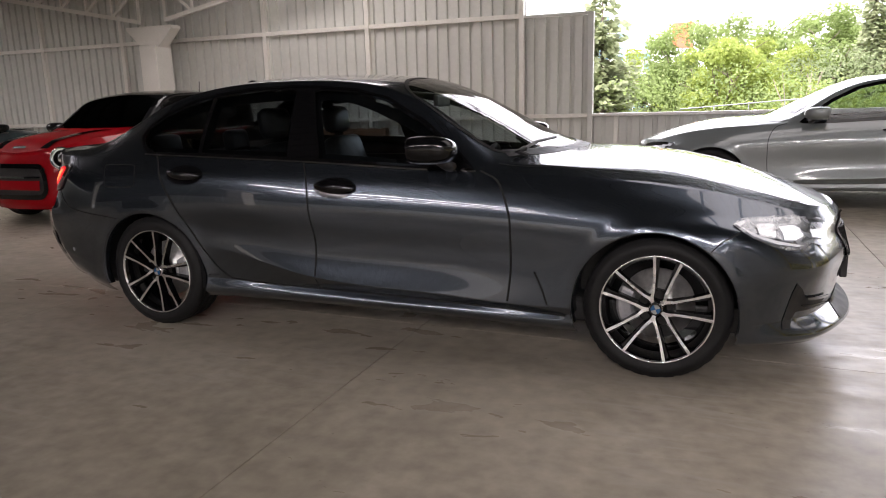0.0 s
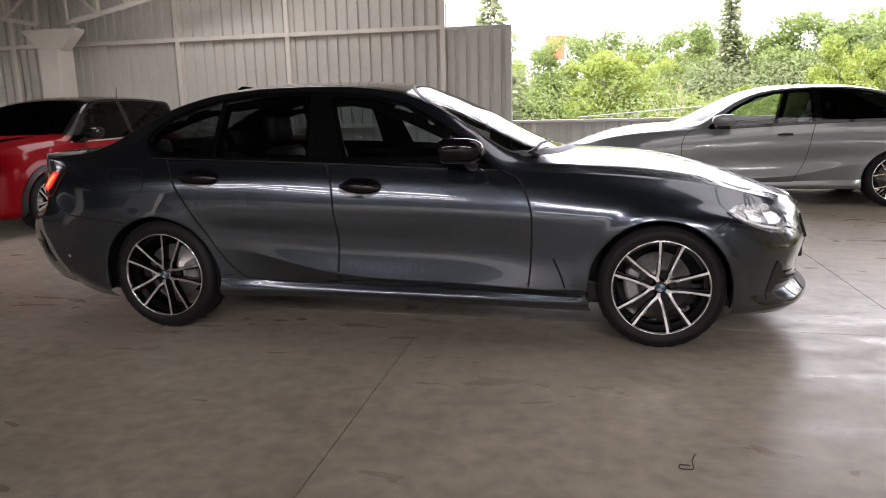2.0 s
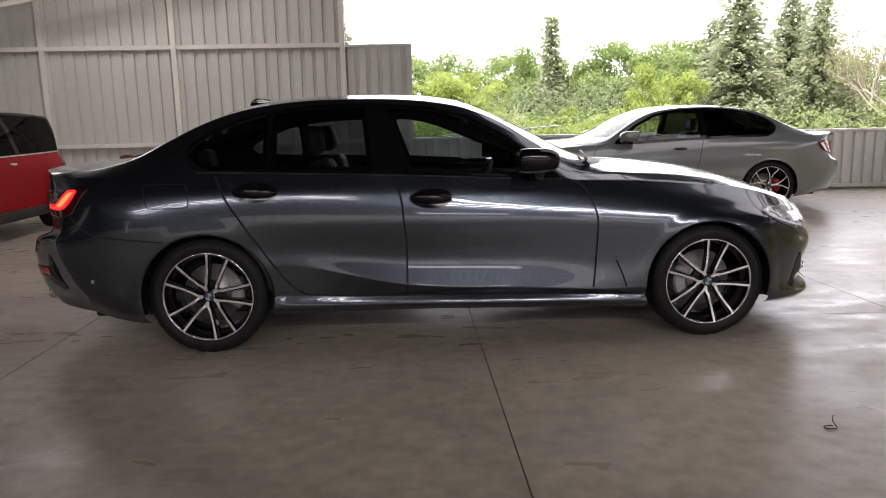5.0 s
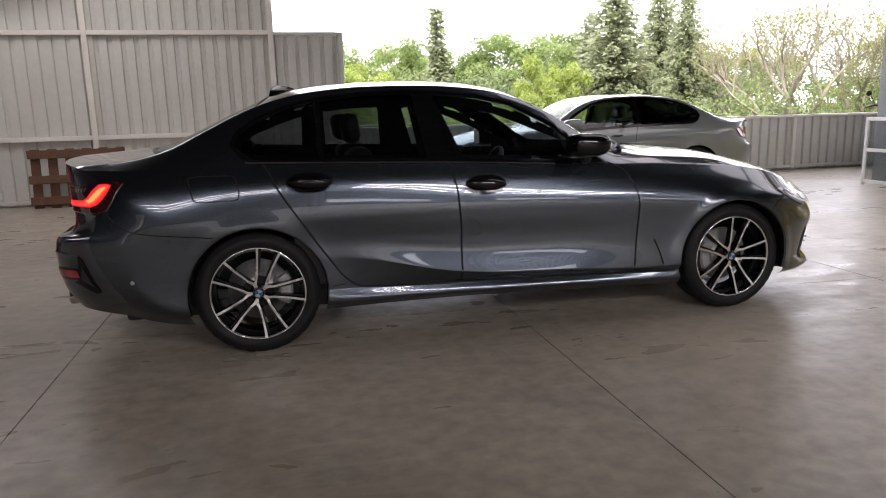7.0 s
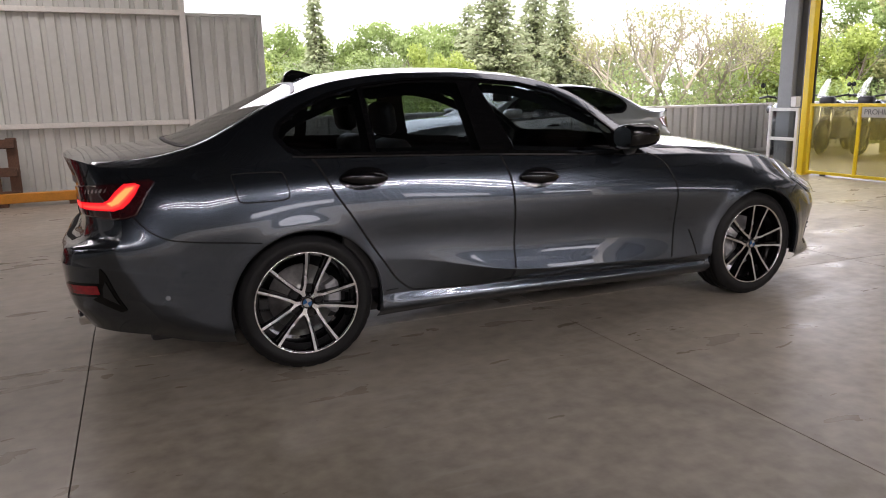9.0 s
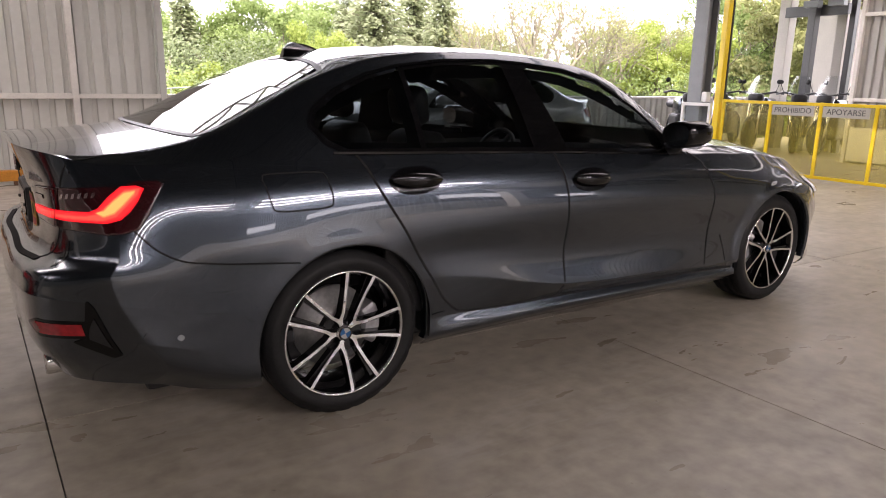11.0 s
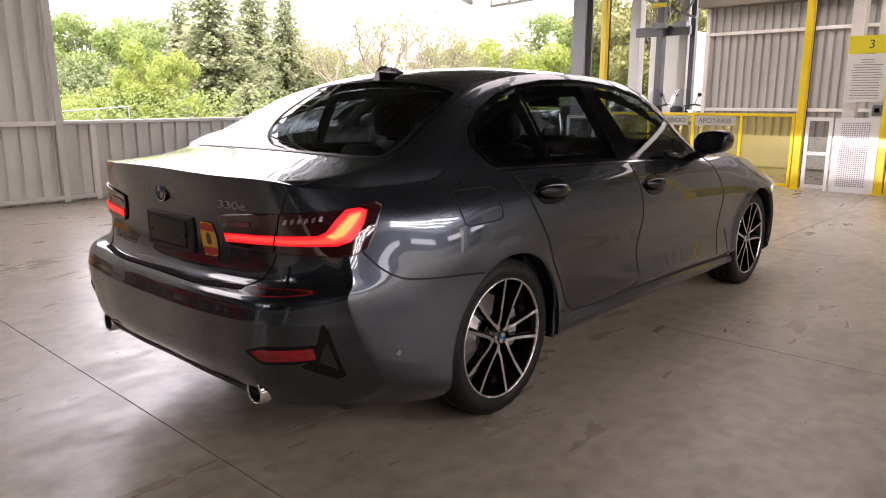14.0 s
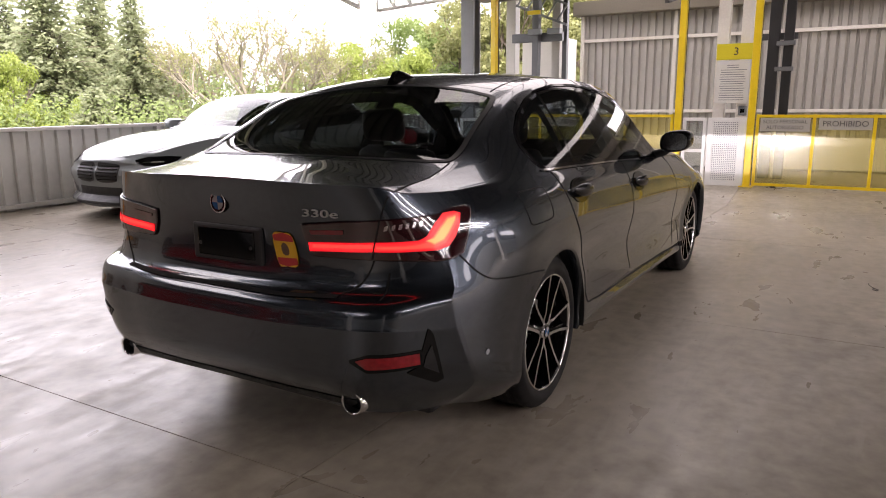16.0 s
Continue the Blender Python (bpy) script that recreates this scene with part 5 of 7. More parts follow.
# the light guide burns brighter towards its middle
TAIL_LAYERS = [(line, d, glow("tail_light", (1.0, g, b), power)) for line, d, g, b, power in (
    (BAR, 0, .008, .018, .30), (BAR, .003, .012, .018, .46), (BAR, .006, .020, .020, .58), (CORE_A, .001, .040, .028, .72),
    (CORE_B, 0, .032, .024, .68), (CORE_B, .003, .050, .030, .76), (CORE_HOT, .001, .090, .036, .84), (CORE_HOT, .004, .150, .045, .92),
    (CORE_HOT, .007, .210, .055, 1.0))]
SMOKE = material("smoked_lens", (0.035, 0.006, 0.008), 0.06, vary=0.2, scale=30, coat=1.0, rough_vary=0.02)
for s in (-1, 1):
    lamp = part("tail_lamp", patch(sh, LAMP, 45, .004, .0045, s, .006), SMOKE, sedan, "smoked tail lamp with glowing red bar", True)
    for k, (line, d, mat) in enumerate(TAIL_LAYERS):
        part("light_bar", patch(sh, inset(line, d) if d else line, 45, .0110 + .0005 * k, .004, s), mat, lamp, "glowing red bar")
    part("reversing_lens", patch(sh, CLEAR_A, 45, .0115, .006, s), TAIL_RED, lamp)
    for k in range(6):
        q = k / 6
        h = CLEAR_B[0][0] + (CLEAR_B[1][0] - CLEAR_B[0][0]) * (.06 + .8 * q)
        zb = .896 + .010 * q
        part("lens_cell", patch(sh, [(h, zb + .010), (h + .011, zb + .013), (h + .007, zb - .004), (h - .004, zb - .005)], 45, .0115, .004, s), ALLOY, lamp)
    bm = bmesh.new()
    pl = [sh.along(Vector((-2, 0.617 + 0.022 * (z - .80) / .12, z)), (1, 0, 0), .0142) for z in np.linspace(.800, .928, 10)]
    ribbon(bm, [p for p in pl if p], [Vector((-1, .3, 0)).normalized()] * len([p for p in pl if p]), .005, s)
    part("lens_joint", bm, GAP, lamp)

# emblem, lettering, number-plate mount, sticker
bx = sh.along((-2, 0.0, .953), (1, 0, 0)).x
bm = bmesh.new()
add_lathe(bm, [(bx - .006, 0), (bx - .006, .028), (bx - .007, .034), (bx - .005, .038), (bx + .006, .039)], 48, "x")
emblem = part("emblem", shift(bm, pose(0, 0, .953)), GLOSS_BLACK, sedan, "round chrome-rimmed emblem", True)
bm = bmesh.new()
add_lathe(bm, [(bx - .0075, .0340), (bx - .0085, .0362), (bx - .0065, .0385)], 48, "x")
part("emblem_rim", shift(bm, pose(0, 0, .953)), CHROME, emblem, smooth=True)
for q in range(4):
    bm = bmesh.new()
    v0 = bm.verts.new((bx - .0072, 0, .953))
    arc = [bm.verts.new((bx - .0072, .026 * math.cos(a), .953 + .026 * math.sin(a))) for a in (radians(90 * q + 10 * i) for i in range(10))]
    for a, b in zip(arc, arc[1:]):
        bm.faces.new((v0, a, b))
    part("emblem_field", bm, EMBLEM_BLUE if q % 2 else EMBLEM_WHITE, emblem)
tx = sh.along((-2, .438, .939), (1, 0, 0)).x
lettering("lettering", "330e", .036, SATIN, sedan, Matrix.Translation((tx - .004, -0.438, 0.939)) @ Matrix.Rotation(radians(-90 + 9), 4, "Z") @ Matrix.Rotation(radians(90), 4, "X") @ Matrix.Diagonal((1.95, 1, 1, 1)), .003)
px = sh.along((-2, .1, .80), (1, 0, 0)).x
mount = part("plate_mount", box(px - .014, px + .02, -.185, .155, .738, .872, .008), BLACK, sedan, "empty black number-plate mount")
part("plate_face", box(px - .018, px - .012, -.155, .125, .756, .856, .004), GLOSS_BLACK, mount)
for y in (-.14, .11):
    bm = bmesh.new()
    add_lathe(bm, [(px - .023, 0), (px - .0225, .006), (px - .018, .007)], 12, "x")
    part("screw", shift(bm, pose(0, y, .80)), STEEL_DARK, mount)
# broad black ribbon: the lid joint plus painted shade below it
bm = bmesh.new()
seam(bm, sh, [(.0, .665), (.3, .667), (.52, .676)], "yz", .022, .003, sign=-1)
seam(bm, sh, [(.0, .665), (.3, .667), (.52, .676)], "yz", .022, .003, sign=1)
part("boot_gap", bm, GAP, sedan, "dark ribbon for joint and shade under the boot lid")
def lean_left(pts):
    """The sticker sits askew."""
    return [(h + -0.019 - .22 * (z - .81), z + -0.007) for h, z in pts]


STK = lean_left(rounded([(.262, .762), (.30, .756), (.347, .765), (.347, .86), (.31, .872), (.262, .862)], 3))
stick = part("flag_sticker", patch(sh, STK, 0, .004, .006, -1), FLAG_YELLOW, sedan, "red and yellow flag sticker")
part("sticker_band", patch(sh, lean_left([(.262, .842), (.347, .842), (.347, .862), (.31, .872), (.262, .862)]), 0, .0048, .006, -1), FLAG_RED, stick)
part("sticker_band", patch(sh, lean_left([(.262, .762), (.30, .756), (.347, .765), (.347, .787), (.262, .784)]), 0, .0048, .006, -1), FLAG_RED, stick)
part("sticker_crest", patch(sh, lean_left(rounded([(.290, .80), (.304, .793), (.318, .80), (.319, .825), (.304, .838), (.289, .825)], 2)), 0, .0048, .003, -1), WOOD, stick)

# bumper details
def rear_view(pts, az):
    a = radians(az)
    return [(x * math.sin(a) + w * math.cos(a), z) for x, w, z in pts]


for s in (-1, 1):
    part("reflector", patch(sh, rear_view([(-1.02, .615, .490), (-1.008, .655, .503), (-.912, .784, .503), (-.908, .784, .463), (-1.004, .646, .461)], 25), 25, .004, .008, s), REFLECTOR_RED, sedan, "dark red bumper reflector")
    part("reflector_surround", patch(sh, rear_view([(-1.022, .585, .487), (-1.008, .655, .512), (-.90, .792, .512), (-.895, .795, .452), (-1.0, .646, .448)], 25), 25, .002, .008, s), GLOSS_BLACK, sedan)
    V_ = [((x + w) * math.sqrt(.5), z) for x, w, z in [(-.886, .812, .590), (-.868, .822, .560), (-.815, .835, .385), (-.84, .82, .375), (-.93, .755, .437), (-.899, .788, .455), (-.895, .795, .512)]]
    part("air_outlet", patch(sh, V_, 45, .003, .007, s), GLOSS_BLACK, sedan, "black triangular bumper outlet")
    V2 = [((x + w) * math.sqrt(.5), z) for x, w, z in [(-.872, .815, .525), (-.835, .825, .415), (-.885, .79, .452), (-.884, .80, .49)]]
    part("outlet_fin", patch(sh, V2, 45, .006, .007, s), BLACK, sedan)
    bm = bmesh.new()
    add_lathe(bm, [(-.03, .036), (-.035, .040), (-.028, .044), (.10, .043)], 40, "x")
    tip = part("exhaust_tip", shift(bm, pose(-.958, s * .572, .325)), CHROME, sedan, "round chrome exhaust tip", True)
    bm = bmesh.new()
    add_lathe(bm, [(-.03, .036), (.08, .034), (.08, 0)], 32, "x")
    part("exhaust_bore", shift(bm, pose(-.958, s * .572, .325)), BLACK, tip, smooth=True)
    for hx, hz in ((-.613, .438),):
        part("parking_sensor", patch(sh, rounded([(hx - .012, hz), (hx, hz + .012), (hx + .012, hz), (hx, hz - .012)], 4), 90, .002, .005, s), STEEL_GREY, sedan)
part("rear_valance", patch(sh, [(-.60, .335), (.60, .335), (.56, .305), (-.56, .305)], 0, .003, .015, 1), BLACK, sedan)

# roof fin, cowl and wiper
bm = bmesh.new()
fin = [(0, .0), (.012, .04), (.03, .056), (.055, .061), (.12, .045), (.2, .016), (.24, .0)]
va = [bm.verts.new((.115 + a, -.010 if b > .03 else -.026, 1.372 + b + .16 * min(a, .1))) for a, b in fin]
vb = [bm.verts.new((.115 + a, .010 if b > .03 else .026, 1.372 + b + .16 * min(a, .1))) for a, b in fin]
bm.faces.new(va)
bm.faces.new(vb[::-1])
for i in range(len(fin)):
    j = (i + 1) % len(fin)
    bm.faces.new((va[i], vb[i], vb[j], va[j]))
part("roof_fin", bm, GLOSS_BLACK, sedan, "black shark-fin aerial")
bm = bmesh.new()
seam(bm, sh, [(2.10, .66), (2.24, .50), (2.33, .25), (2.36, 0.001)], "xy", .07, .002, sign=-1)
seam(bm, sh, [(2.10, .66), (2.24, .50), (2.33, .25), (2.36, 0.001)], "xy", .07, .002, sign=1)
part("cowl", bm, BLACK, sedan, "black wiper cowl")
bm = bmesh.new()
p_ = [sh.along((x, w, 3), (0, 0, -1), .03) for x, w in ((2.18, .60), (2.20, .45), (2.24, .2))]
add_tube(bm, p_, .008, 8)
add_tube(bm, [Vector((2.2, .62, 1.0)), Vector((2.16, .66, 1.02)), p_[0]], .014, 8)
shift(bm, Matrix.Diagonal((1, -1, 1, 1)))
part("wiper", bm, BLACK, sedan)

# head lamps and front trim
def front_view(pts, az):
    a = radians(az)
    return [(x * math.sin(a) + w * math.cos(a), z) for x, w, z in pts]


HEAD = front_view([(3.151, .848, .724), (3.193, .807, .739), (3.352, .687, .738), (3.46, .58, .725), (3.555, .44, .70), (3.565, .44, .66), (3.562, .50, .612), (3.507, .656, .612), (3.465, .714, .635), (3.438, .755, .614),
                   (3.367, .812, .616), (3.298, .847, .640), (3.229, .866, .673), (3.185, .863, .698)], 125)
for s in (-1, 1):
    lampf = part("head_lamp", patch(sh, HEAD, 125, .004, .010, s), LAMP_BOWL, sedan, "lit head lamp behind a clear lens")
    for pts in ([(3.237, .806, .718), (3.315, .751, .713), (3.314, .825, .664), (3.254, .852, .678)], [(3.465, .60, .700), (3.55, .45, .68), (3.55, .51, .625), (3.465, .70, .65)]):
        part("light_unit", patch(sh, front_view(pts, 125), 125, .010, .007, s), ALLOY, lampf)
    for pts, gm in (([(3.335, .765, .698), (3.388, .705, .700), (3.415, .69, .685), (3.42, .72, .660), (3.39, .775, .650), (3.35, .81, .655)], HEAD_GLOW),
                    ([(3.155, .85, .722), (3.197, .815, .732), (3.20, .83, .722), (3.18, .855, .712), (3.237, .859, .684), (3.323, .830, .655), (3.40, .78, .634), (3.43, .755, .628), (3.40, .785, .625), (3.323, .835, .643), (3.228, .866, .677)], HEAD_SOFT),
                    ([(3.455, .66, .672), (3.50, .58, .672), (3.50, .60, .650), (3.46, .69, .650)], HEAD_GLOW)):
        part("daytime_light", patch(sh, front_view(pts, 125), 125, .013, .006, s), gm, lampf, "bright white light strip")
    part("lens", patch(sh, HEAD, 125, .020, .012, s), GLASS_LAMP, lampf, "clear lens", True)
    GR = [(-.04, .47), (-.04, .665), (-.10, .685), (-.30, .675), (-.37, .62), (-.33, .50), (-.26, .465)]
    kid = part("grille", patch(sh, rounded(GR, 4), 180, .004, .012, s), BLACK, sedan, "black twin grille with bright frame")
    bm = bmesh.new()
    seam(bm, sh, [(abs(a), b) for a, b in rounded(GR, 4)], "front", .02, .012, sign=s, closed=True)
    part("grille_frame", bm, CHROME, kid)
    for k in range(8):
        w = .07 + .035 * k
        a, b = sh.along((6, w, .51), (-1, 0, 0), .012), sh.along((6, w, .64), (-1, 0, 0), .012)
        bm = bmesh.new()
        add_bar(bm, (a.x, s * a.y, a.z), (b.x, s * b.y, b.z), .008, .02)
        part("grille_bar", bm, GLOSS_BLACK, kid)
    INTAKE = front_view([(3.412, .79, .475), (3.395, .80, .392), (3.373, .811, .268), (3.404, .791, .270), (3.43, .774, .338), (3.538, .631, .332), (3.575, .55, .357), (3.467, .741, .392), (3.441, .767, .444)], 125)
    part("air_intake", patch(sh, INTAKE, 125, .003, .008, s), BLACK, sedan, "black bumper intake")
    part("intake_bar", patch(sh, front_view([(3.462, .747, .402), (3.572, .556, .374), (3.572, .558, .364), (3.468, .742, .390)], 125), 125, .010, .006, s, .006), PAINT, sedan)
    part("intake_bar", patch(sh, front_view([(3.445, .765, .372), (3.555, .592, .350), (3.555, .594, .344), (3.448, .762, .364)], 125), 125, .010, .005, s, .006), GLOSS_BLACK, sedan)
part("lower_intake", patch(sh, [(-.50, .245), (.50, .245), (.36, .345), (-.36, .345)], 180, .003, .015, 1), BLACK, sedan, "black lower grille")
fx = sh.along((6, .01, .42), (-1, 0, 0)).x
part("front_plate_mount", box(fx - .01, fx + .022, -.22, .22, .375, .525, .006), BLACK, sedan, "empty black plate holder")


# ---- cabin ----
def seat(car, x, y, z, rest=True, sc=1.0):
    bm = bmesh.new()
    add_box(bm, -.25, .27, -.25, .25, 0, .16, .05)
    s_ = part("seat", bm, LEATHER, car, "black leather seat", True)
    s_.matrix_basis = pose(x, y, z) @ Matrix.Scale(sc, 4)
    bm = bmesh.new()
    add_box(bm, -.07, .07, -.24, .24, 0, .62, .05)
    for v in bm.verts:
        k = max(0, v.co.z - .35) / .27
        v.co.y *= 1 - .28 * k
    part("backrest", shift(bm, pose(-.24, 0, .08, 0, -17, 0)), LEATHER, s_, smooth=True)
    bm = bmesh.new()
    add_box(bm, -.045, .055, -.13, .13, 0, .18, .045)
    part("headrest", shift(bm, pose(-.44, 0, .70, 0, -8, 0)), LEATHER, s_, smooth=True)
    return s_


def cabin(car, sc=1.0):
    for y in (-.37, .37):
        seat(car, 1.02 * sc, y, .38)
    bm = bmesh.new()
    add_box(bm, -.30, .25, -.62, .62, 0, .17, .05)
    b_ = part("rear_bench", bm, LEATHER, car, "black rear bench", True)
    b_.matrix_basis = pose(.20 * sc, 0, .42)
    bm = bmesh.new()
    add_box(bm, -.06, .06, -.60, .60, 0, .52, .05)
    part("backrest", shift(bm, pose(-.30, 0, .06, 0, -22, 0)), LEATHER, b_, smooth=True)
    for y in (-.36, .36):
        bm = bmesh.new()
        add_box(bm, -.04, .05, -.12, .12, 0, .17, .04)
        part("headrest", shift(bm, pose(-.47, y, .52, 0, -10, 0)), LEATHER, b_, smooth=True)
    bm = bmesh.new()
    add_box(bm, 1.78 * sc, 2.15 * sc, -.66, .66, .62, .90, .06)
    part("dashboard", bm, BLACK, car, smooth=True)
    bm = bmesh.new()
    pts = [(.18 * math.cos(a), .18 * math.sin(a), 0) for a in (2 * math.pi * i / 28 for i in range(29))]
    add_tube(bm, pts, .015, 8, cap=False)
    for a in (90, 210, 330):
        add_bar(bm, (0, 0, 0), (.17 * math.cos(radians(a)), .17 * math.sin(radians(a)), 0), .03, .02)
    part("steering_wheel", shift(bm, pose(1.66 * sc, .37, .82, 0, -65, 0)), BLACK, car, smooth=True)
    part("cabin_floor", box(-.35, 2.2 * sc, -.74, .74, .28, .34, .01), BLACK, car)
    part("door_lining", box(.2, 2.05 * sc, .79, .815, .34, .90, .01), BLACK, car)
    part("door_lining", box(.2, 2.05 * sc, -.815, -.79, .34, .90, .01), BLACK, car)
    part("parcel_shelf", box(-.60, -.20, -.62, .62, .93, .96, .01), BLACK, car)
    bm = bmesh.new()
    add_box(bm, 1.50 * sc, 1.53 * sc, -.11, .11, 1.24, 1.31, .012)
    part("inside_mirror", bm, BLACK, car)


cabin(sedan)

# ---- the goods-lift front: gates, posts, signs ----
FACE = Matrix(((0, 0, -1, 0), (-1, 0, 0, 0), (0, 1, 0, 0), (0, 0, 0, 1)))   # writing that reads from the hall


def tube_post(name, y, w, z1, mat, label, x=GATE, group=""):
    t = thing(name, label, "post", group)
    part("shaft", box(x - w / 2, x + w / 2, y - w / 2, y + w / 2, 0, z1, .008), mat, t)
    part("base_plate", box(x - w, x + w, y - w, y + w, 0, .012, .003), mat, t)
    part("guide", box(x + .075, x + .10, y - .05, y + .05, .02, z1 - .05, .003), STEEL_DARK, t)
    return t


for y in (3.74, .53, -.53, -3.9):
    tube_post("gate_post", y, .10, 3.25, YELLOW, "tall yellow steel gate post", group="yellow gate posts")


def gate(y0, y1, stops, signs):
    g = thing("lift_gate", "low yellow steel gate with smoked clear panels", "gate", "lift gates")
    T = .042
    for z in (.045, 1.055):
        part("rail", box(GATE - T / 2, GATE + T / 2, y1, y0, z - T / 2, z + T / 2, .004), YELLOW, g)
    ys = [y0 - T / 2] + list(stops) + [y1 + T / 2]
    for y in ys:
        part("upright", box(GATE - T / 2 - .001, GATE + T / 2 + .001, y - T / 2, y + T / 2, .02, 1.08, .004), YELLOW, g)
    for a, b in zip(ys, ys[1:]):
        p = part("panel", box(GATE - .003, GATE + .003, b + T / 2, a - T / 2, .066, 1.034), ACRYLIC, g, "smoked see-through panel")
    for text, ya, yb, za, zb, size in signs:
        s_ = thing("gate_sign", "faded grey-white sign with dark capital letters on the gate", "sign", "gate signs")
        part("board", box(GATE - .014, GATE - .006, yb, ya, za, zb, .002), SIGN_GREY, s_)
        lines = text.split("\n")
        for i, tx in enumerate(lines):
            zz = (za + zb) / 2 + (len(lines) - 1) * .5 * size * 1.1 - i * size * 1.1
            lettering("lettering", tx, size, INK, s_, Matrix.Translation((GATE - .016, (ya + yb) / 2, zz)) @ FACE, .001)
    for y in (y0 - .3, y1 + .3):
        part("roller", box(GATE - .02, GATE + .02, y - .04, y + .04, 0, .03, .004), STEEL_DARK, g)
    return g


gate(3.66, .60, (2.85, 2.10, 1.36), [("PROHIBIDO", 2.82, 2.19, .885, 1.028, .105), ("APOYARSE", 2.07, 1.44, .885, 1.028, .108)])
gate(-.60, -3.82, (-1.37, -2.12, -2.95), [("SOLO PERSONAL\nAUTORIZADO", -.66, -1.32, .835, 1.028, .076), ("PROHIBIDO", -1.43, -2.09, .865, 1.028, .108)])


def white_frame(ya, yb, z1):
    t = thing("white_barrier", "white enamelled barrier frame with clear panes", "barrier", "white barriers")
    b = .05
    x0, x1 = GATE - .02, GATE + .02
    part("upright", box(x0, x1, ya - b, ya, 0, z1, .004), WHITE, t)
    part("upright", box(x0, x1, yb, yb + b, 0, z1, .004), WHITE, t)
    for z in (.03, .50, z1 - b):
        part("rail", box(x0 + .001, x1 - .001, yb + b, ya - b, z, z + b, .004), WHITE, t)
    for z0, z_ in ((.08, .50), (.55, z1 - b)):
        part("pane", box(GATE - .003, GATE + .003, yb + b, ya - b, z0, z_), GLASS_GREY, t)
    return t


white_frame(4.42, 3.86, 1.01)
white_frame(.45, .10, 1.03)


def perforated(y0, y1, z0, z1, x, holes_y, holes_z, r):
    """A sheet with round holes in rows, cut through."""
    bm = bmesh.new()
    dy, dz = (y0 - y1) / holes_y, (z1 - z0) / holes_z
    for i in range(holes_y):
        for j in range(holes_z):
            ca, cb = y1 + (i + .5) * dy, z0 + (j + .5) * dz
            sq, ci = [], []
            for k in range(8):
                a = math.pi / 4 * k
                m_ = max(abs(math.cos(a)), abs(math.sin(a)))
                sq.append(bm.verts.new((x, ca + dy / 2 * math.cos(a) / m_, cb + dz / 2 * math.sin(a) / m_)))
                ci.append(bm.verts.new((x, ca + r * math.cos(a), cb + r * math.sin(a))))
            for k in range(8):
                bm.faces.new((sq[k], sq[(k + 1) % 8], ci[(k + 1) % 8], ci[k]))
    return bm


guard = thing("perforated_guard", "white perforated sheet-metal guard beside the lift", "guard")
yA, yB, zT = .08, -.47, 1.03
part("punched_sheet", perforated(.00, -.36, .08, .97, GATE - .004, 13, 32, .0085), WHITE, guard)
part("border", box(GATE - .006, GATE + .02, .00, yA, 0.0, zT, .003), WHITE, guard)
part("border", box(GATE - .006, GATE + .02, yB, -.36, 0.0, zT, .003), WHITE, guard)
part("border", box(GATE - .006, GATE + .02, -.36, 0, .97, zT, .003), WHITE, guard)
part("border", box(GATE - .006, GATE + .02, -.36, 0, 0, .08, .003), WHITE, guard)
part("backing", box(GATE + .05, GATE + .055, -.36, 0, .05, 1.0), STEEL_GREY, guard)

# number board and notice on the twin uprights
for y in (-.01, -.35):
    t = thing("lift_upright", "cream painted steel lift upright", "upright", "lift uprights")
    part("shaft", box(9.06, 9.22, y - .085, y + .085, 0, 3.3, .008), STEEL_WHITE, t)
t = thing("call_panel", "small grey lift call panel", "control panel")
part("case", box(8.99, 9.05, -.43, -.31, 1.06, 1.2, .008), STEEL_GREY, t)
part("screen", box(8.984, 8.99, -.40, -.34, 1.10, 1.16, .002), GLOSS_BLACK, t)
board = thing("number_sign", "yellow number board over a white printed notice", "sign")
SX = 8.93
part("board", box(SX, SX + .012, -.46, .045, 1.885, 2.12, .003), SIGN_YELLOW, board)
lettering("lettering", "3", .16, INK, board, Matrix.Translation((SX - .002, -.235, 2.0)) @ FACE, .001)
part("notice", box(SX + .002, SX + .008, -.445, .03, 1.245, 1.875, .002), PAPER, board)
rng = random.Random(4)
for k in range(16):
    z = 1.80 - k * .034
    a, b = (-.02, -.40) if k > 1 else (-.12, -.30)
    part("print_line", box(SX - .0005, SX + .002, b + rng.random() * .04, a - rng.random() * .02, z, z + .009), STEEL_GREY, board)

# lift shaft steelwork
shaft = thing("lift_mast", "cream and dark steel lift mast with cross beams", "lift mast")
for nm, x, y, w, d, m_, z1 in (("upright", 13.4, 5.50, .24, .26, STEEL_SHADED, 4.0), ("guide_rail", 13.0, 4.72, .15, .18, STEEL_MID, 4.0), ("upright", 13.7, 4.48, .20, .2, STEEL_SHADED, 4.0),
                               ("guide_rail", 13.5, 4.20, .11, .14, STEEL_DARK, 4.0), ("guide_rail", 10.2, -.61, .17, .10, STEEL_DARK, 3.6), ("upright", 10.45, -.73, .06, .1, STEEL_WHITE, 3.6),
                               ("guide_rail", 10.2, -.83, .14, .12, STEEL_DARK, 3.6)):
    part(nm, box(x - d / 2, x + d / 2, y - w / 2, y + w / 2, 0, z1, .008), m_, shaft)
part("cross_beam", box(13.12, 13.24, 4.14, 5.40, 2.66, 2.86, .008), STEEL_MID, shaft)
part("cross_beam", box(10.2, 10.3, -.95, -.35, 2.24, 2.34, .008), STEEL_MID, shaft)
for y in (4.72, 4.24):
    part("clamp", box(12.82, 12.98, y - .15, y + .15, 2.80, 2.92, .006), STEEL_GREY, shaft)
